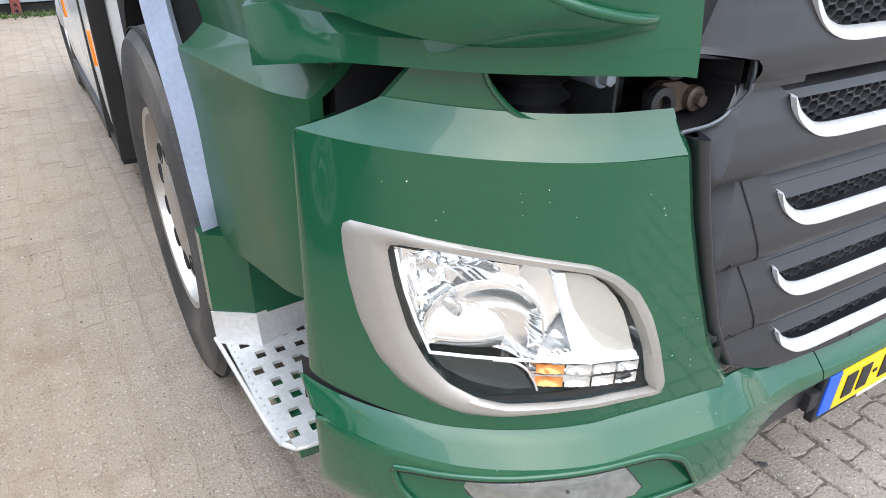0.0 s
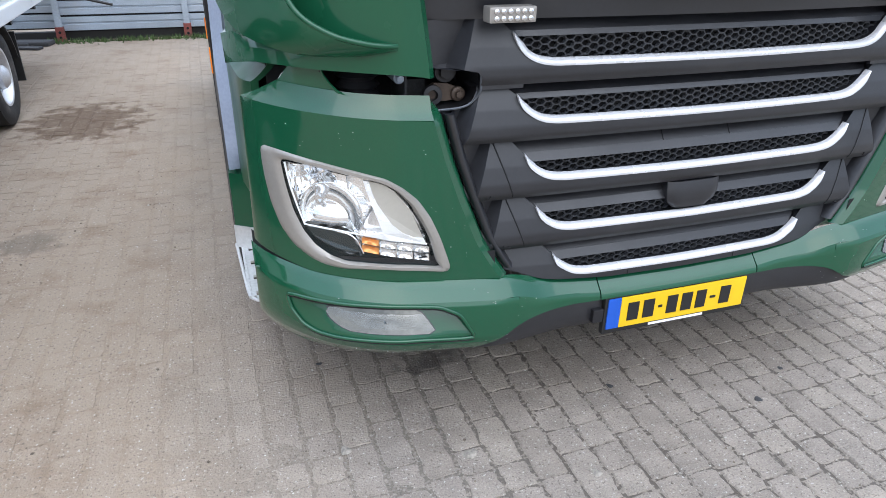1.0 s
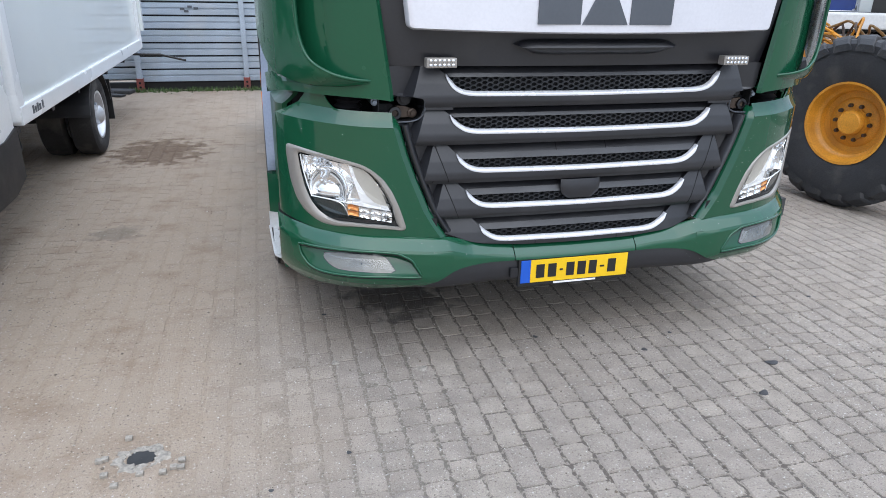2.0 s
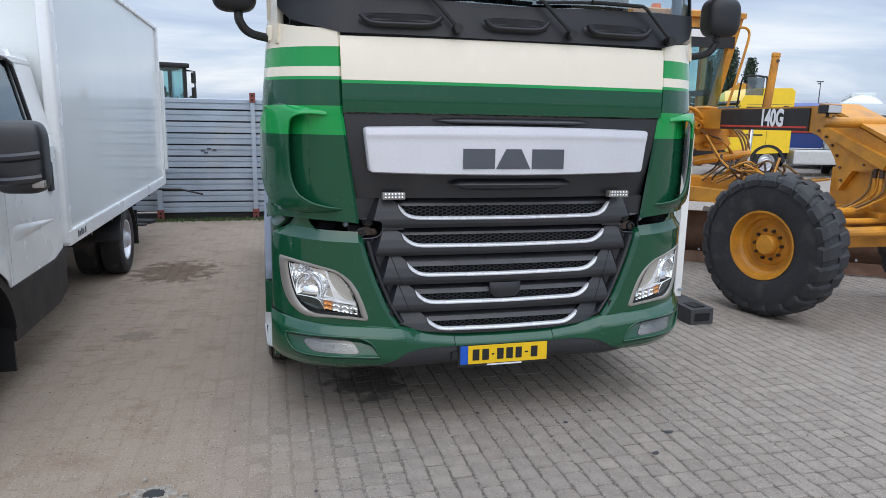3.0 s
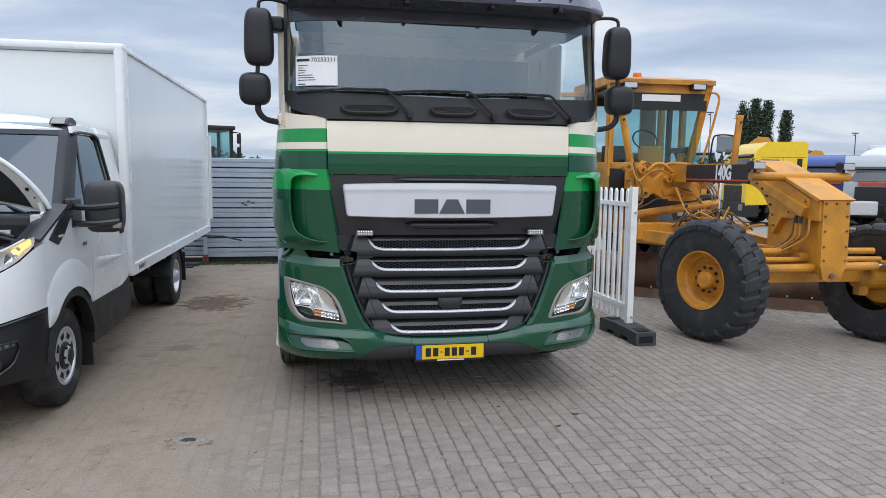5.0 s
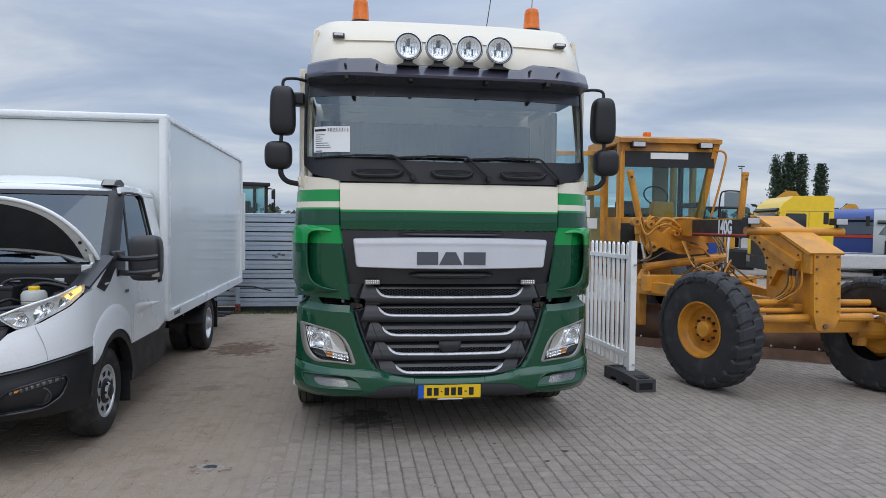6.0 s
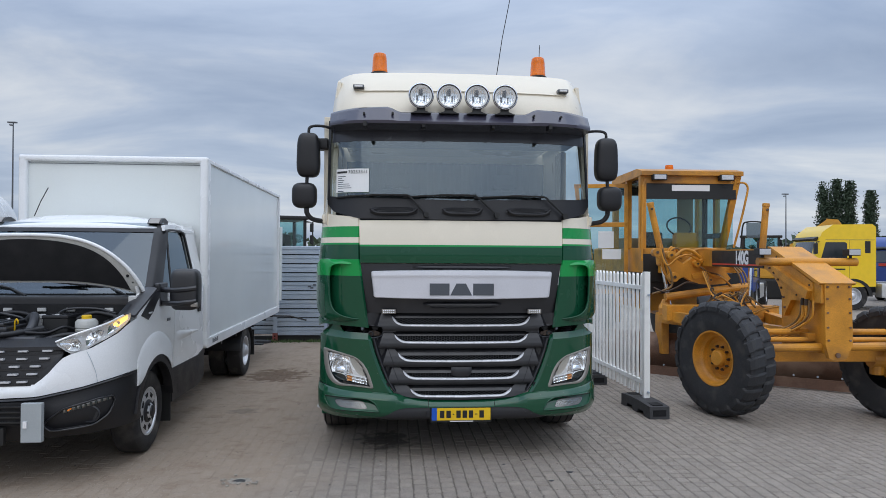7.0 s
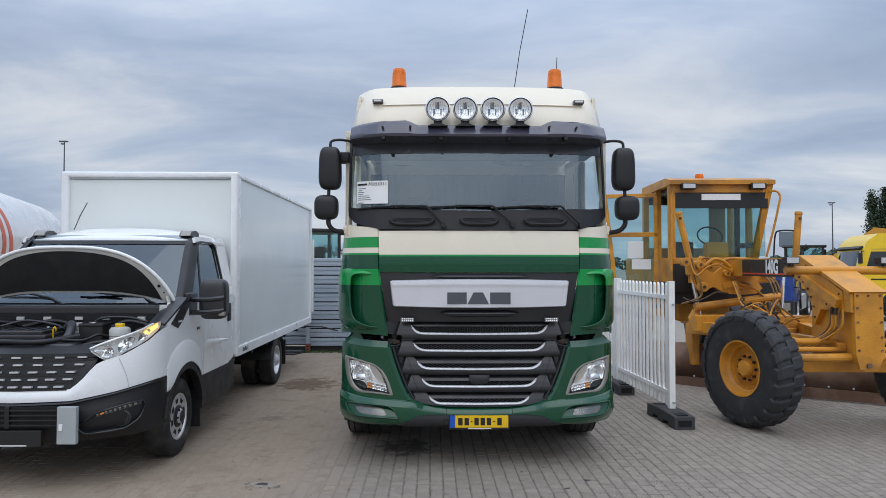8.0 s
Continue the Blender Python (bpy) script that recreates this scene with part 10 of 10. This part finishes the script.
def poplar(x, y, h_, r_, seed):
    t_ = thing("poplar_tree", pose(x, y, fall(x)), "tall dark green poplar with an uneven narrow crown", "tree", "poplars on the horizon")
    part("trunk", rod(bmesh.new(), (0, 0, 0), (0, 0, h_ * 0.9), 0.28, 0.05, 10), "bark", t_)
    rt = random.Random(seed)
    for k in range(7):
        a_ = rt.uniform(0, 6.28)
        z = h_ * (0.12 + 0.1 * k)
        part("limb", rod(bmesh.new(), (0, 0, z), (r_ * 0.5 * math.cos(a_), r_ * 0.5 * math.sin(a_), z + h_ * 0.2), 0.08, 0.02, 6), "bark", t_)
    v_, f_ = [], []
    for k in range(190):
        zc = rt.uniform(0.10, 1.0)
        env = r_ * max(1 - abs(1.9 * zc - 0.95) ** 4, 0.02) ** 0.7 * rt.uniform(0.25, 1.0)
        a_ = rt.uniform(0, 6.28)
        cx, cy, cz = env * math.cos(a_), env * math.sin(a_), zc * h_
        for q in range(34):
            px_, py_, pz_ = cx + rt.gauss(0, 0.17), cy + rt.gauss(0, 0.17), min(cz + rt.gauss(0, 0.4), h_ * 1.03)
            s_ = rt.uniform(0.08, 0.17)
            b0 = len(v_)
            d1 = Vector((rt.gauss(0, 1), rt.gauss(0, 1), rt.gauss(0, 1))).normalized() * s_
            d2 = Vector((rt.gauss(0, 1), rt.gauss(0, 1), rt.gauss(0, 1))).normalized() * s_ * 0.7
            c_ = Vector((px_, py_, pz_))
            v_ += [tuple(c_ - d1), tuple(c_ + d2), tuple(c_ + d1), tuple(c_ - d2)]
            f_.append((b0, b0 + 1, b0 + 2, b0 + 3))
    me = bpy.data.meshes.new("crown")
    me.from_pydata(v_, [], f_)
    me.materials.append(M["leaf"])
    o = new("crown", me)
    o.parent = t_
    tagged(o, kind="stuff")
    return t_


for k, (x, y, h_, r_) in enumerate(((48.6, 66.4, 9.9, 0.62), (49.7, 65.9, 10.1, 0.72), (50.8, 65.3, 9.9, 0.66), (52.6, 64.4, 8.8, 0.60))):
    poplar(x, y, h_, r_, 30 + k)


# low hedge and tree line on the horizon
rl = random.Random(77)
v_, f_ = [], []
for k in range(11000):
    a_ = rl.uniform(-math.pi, math.pi)
    d = rl.uniform(95, 130)
    x, y = d * math.sin(a_), d * math.cos(a_)
    top = 3.2 + 2.2 * noise.noise((a_ * 9, 0.3, 0)) + 1.2 * noise.noise((a_ * 31, 4.3, 0))
    z = rl.uniform(0.0, max(top, 0.8))
    s_ = rl.uniform(0.35, 0.8)
    d1 = Vector((rl.gauss(0, 1), rl.gauss(0, 1), rl.gauss(0, 1))).normalized() * s_
    d2 = Vector((rl.gauss(0, 1), rl.gauss(0, 1), rl.gauss(0, 1))).normalized() * s_
    c_ = Vector((x, y, z + 0.4))
    b0 = len(v_)
    v_ += [tuple(c_ - d1), tuple(c_ + d2), tuple(c_ + d1), tuple(c_ - d2)]
    f_.append((b0, b0 + 1, b0 + 2, b0 + 3))
me = bpy.data.meshes.new("far_woods")
me.from_pydata(v_, [], f_)
me.materials.append(M["leaf"])
tagged(new("far_woods", me), "dark green tree line on the horizon", "woods", kind="stuff")

# ---- paving bricks, laid in running bond along the lorry's length ----
def brick_shape(w, l, rnd):
    """Corner rows of a brick with worn, slightly wavy edges; top at z 0."""
    hw, hl, c = w / 2, l / 2, 0.0055
    side_ = [(-1, -1, 0), (-0.4, -1, 1), (0.3, -1, 1), (1, -1, 0), (1, -0.62, 1), (1, -0.25, 1), (1, 0.2, 1), (1, 0.6, 1), (1, 1, 0), (0.4, 1, 1), (-0.3, 1, 1), (-1, 1, 0), (-1, 0.62, 1), (-1, 0.2, 1), (-1, -0.2, 1), (-1, -0.6, 1)]
    worn = [(rnd.uniform(-0.0055, 0.0034) + (0.0022 if i_ % 2 else -0.0022), rnd.uniform(-0.010, 0.010)) for i_ in range(len(side_))]
    def loop(ix, z, j):
        pts = []
        for (sx, sy, n_), (w_, t_) in zip(side_, worn):
            x, y = sx * (hw - ix), sy * (hl - 0.4 * ix)
            if not n_:
                x, y = x - sx * 0.004, y - sy * 0.004
            elif abs(sx) == 1:
                x, y = x + sx * w_, y + t_
            else:
                x, y = x + t_, y + sy * 0.5 * w_
            pts.append((x + rnd.uniform(-j, j), y + rnd.uniform(-j, j), z))
        return pts
    return loop(0.0, -0.02, 0.0), loop(0.0, -0.0045, 0.0006), loop(c, 0.0, 0.0012)


def brick_mesh(rows, z_jit, tilt, ox, oy, verts, faces):
    b0 = len(verts)
    for r in rows:
        for x, y, z in r:
            verts.append((ox + x, oy + y, z + z_jit + tilt[0] * x + tilt[1] * y))
    n_ = len(rows[0])
    for k in range(2):
        for i in range(n_):
            j = (i + 1) % n_
            faces.append((b0 + k * n_ + i, b0 + k * n_ + j, b0 + (k + 1) * n_ + j, b0 + (k + 1) * n_ + i))
    faces.append(tuple(b0 + 2 * n_ + i for i in range(n_)))


rnd = random.Random(11)
shapes = [brick_shape(BW - GAP, BL - 0.0026, rnd) for _ in range(36)]
halves = [brick_shape(BW - GAP, BL / 2 - 0.0026, rnd) for _ in range(24)]
near_meshes = []
for k in range(12):
    v_, f_ = [], []
    brick_mesh(shapes[k], 0.0, (0, 0), 0, 0, v_, f_)
    me = bpy.data.meshes.new("brick")
    me.from_pydata(v_, [], f_)
    me.materials.append(M["paver_one"])
    near_meshes.append(me)
verts, faces = [], []
near = 0
cols, rows_n = int((X1 - X0) / BW), int((Y1 - Y0) / BL)
for i in range(cols):
    shift = 0.5 * BL * (i % 2) + rnd.uniform(-0.02, 0.02)
    for j in range(rows_n):
        x = X0 + (i + 0.5) * BW
        y = Y0 + (j + 0.5) * BL + shift
        if y + BL / 2 > Y1 or y - BL / 2 < Y0:
            continue
        if (x + 0.27) ** 2 + (y - 0.14) ** 2 < 0.10 ** 2:
            continue                        # the broken stone round the cap
        if rnd.random() < (0.60 if x > 0.55 else 0.35):             # a pair of half bricks
            for hy in (-BL / 4, BL / 4):
                brick_mesh(halves[rnd.randrange(24)], fall(x) + rnd.uniform(-0.0012, 0.0012), (rnd.uniform(-0.012, 0.012) - (0.03 if 2.35 < x < 6.35 else 0), rnd.uniform(-0.012, 0.012)), x, y + hy, verts, faces)
            continue
        dz, tl = fall(x) + rnd.uniform(-0.0013, 0.0013), (rnd.uniform(-0.014, 0.014) - (0.03 if 2.35 < x < 6.35 else 0), rnd.uniform(-0.007, 0.007))
        if 0.25 < x < 1.95 and -1.35 < y < 0.55 and near < 300:
            ob = new("brick", near_meshes[rnd.randrange(12)])
            ob.matrix_basis = Matrix.Translation((x, y, dz)) @ Euler((tl[1], -tl[0], 0)).to_matrix().to_4x4()
            ob.parent = ground
            near += 1
        else:
            brick_mesh(shapes[rnd.randrange(36)], dz, tl, x, y, verts, faces)
me = bpy.data.meshes.new("paving_bricks")
me.from_pydata(verts, [], faces)
me.materials.append(M["paver_many"])
bricks = new("paving_bricks", me)
bricks.parent = ground
tagged(bricks, kind="stuff")
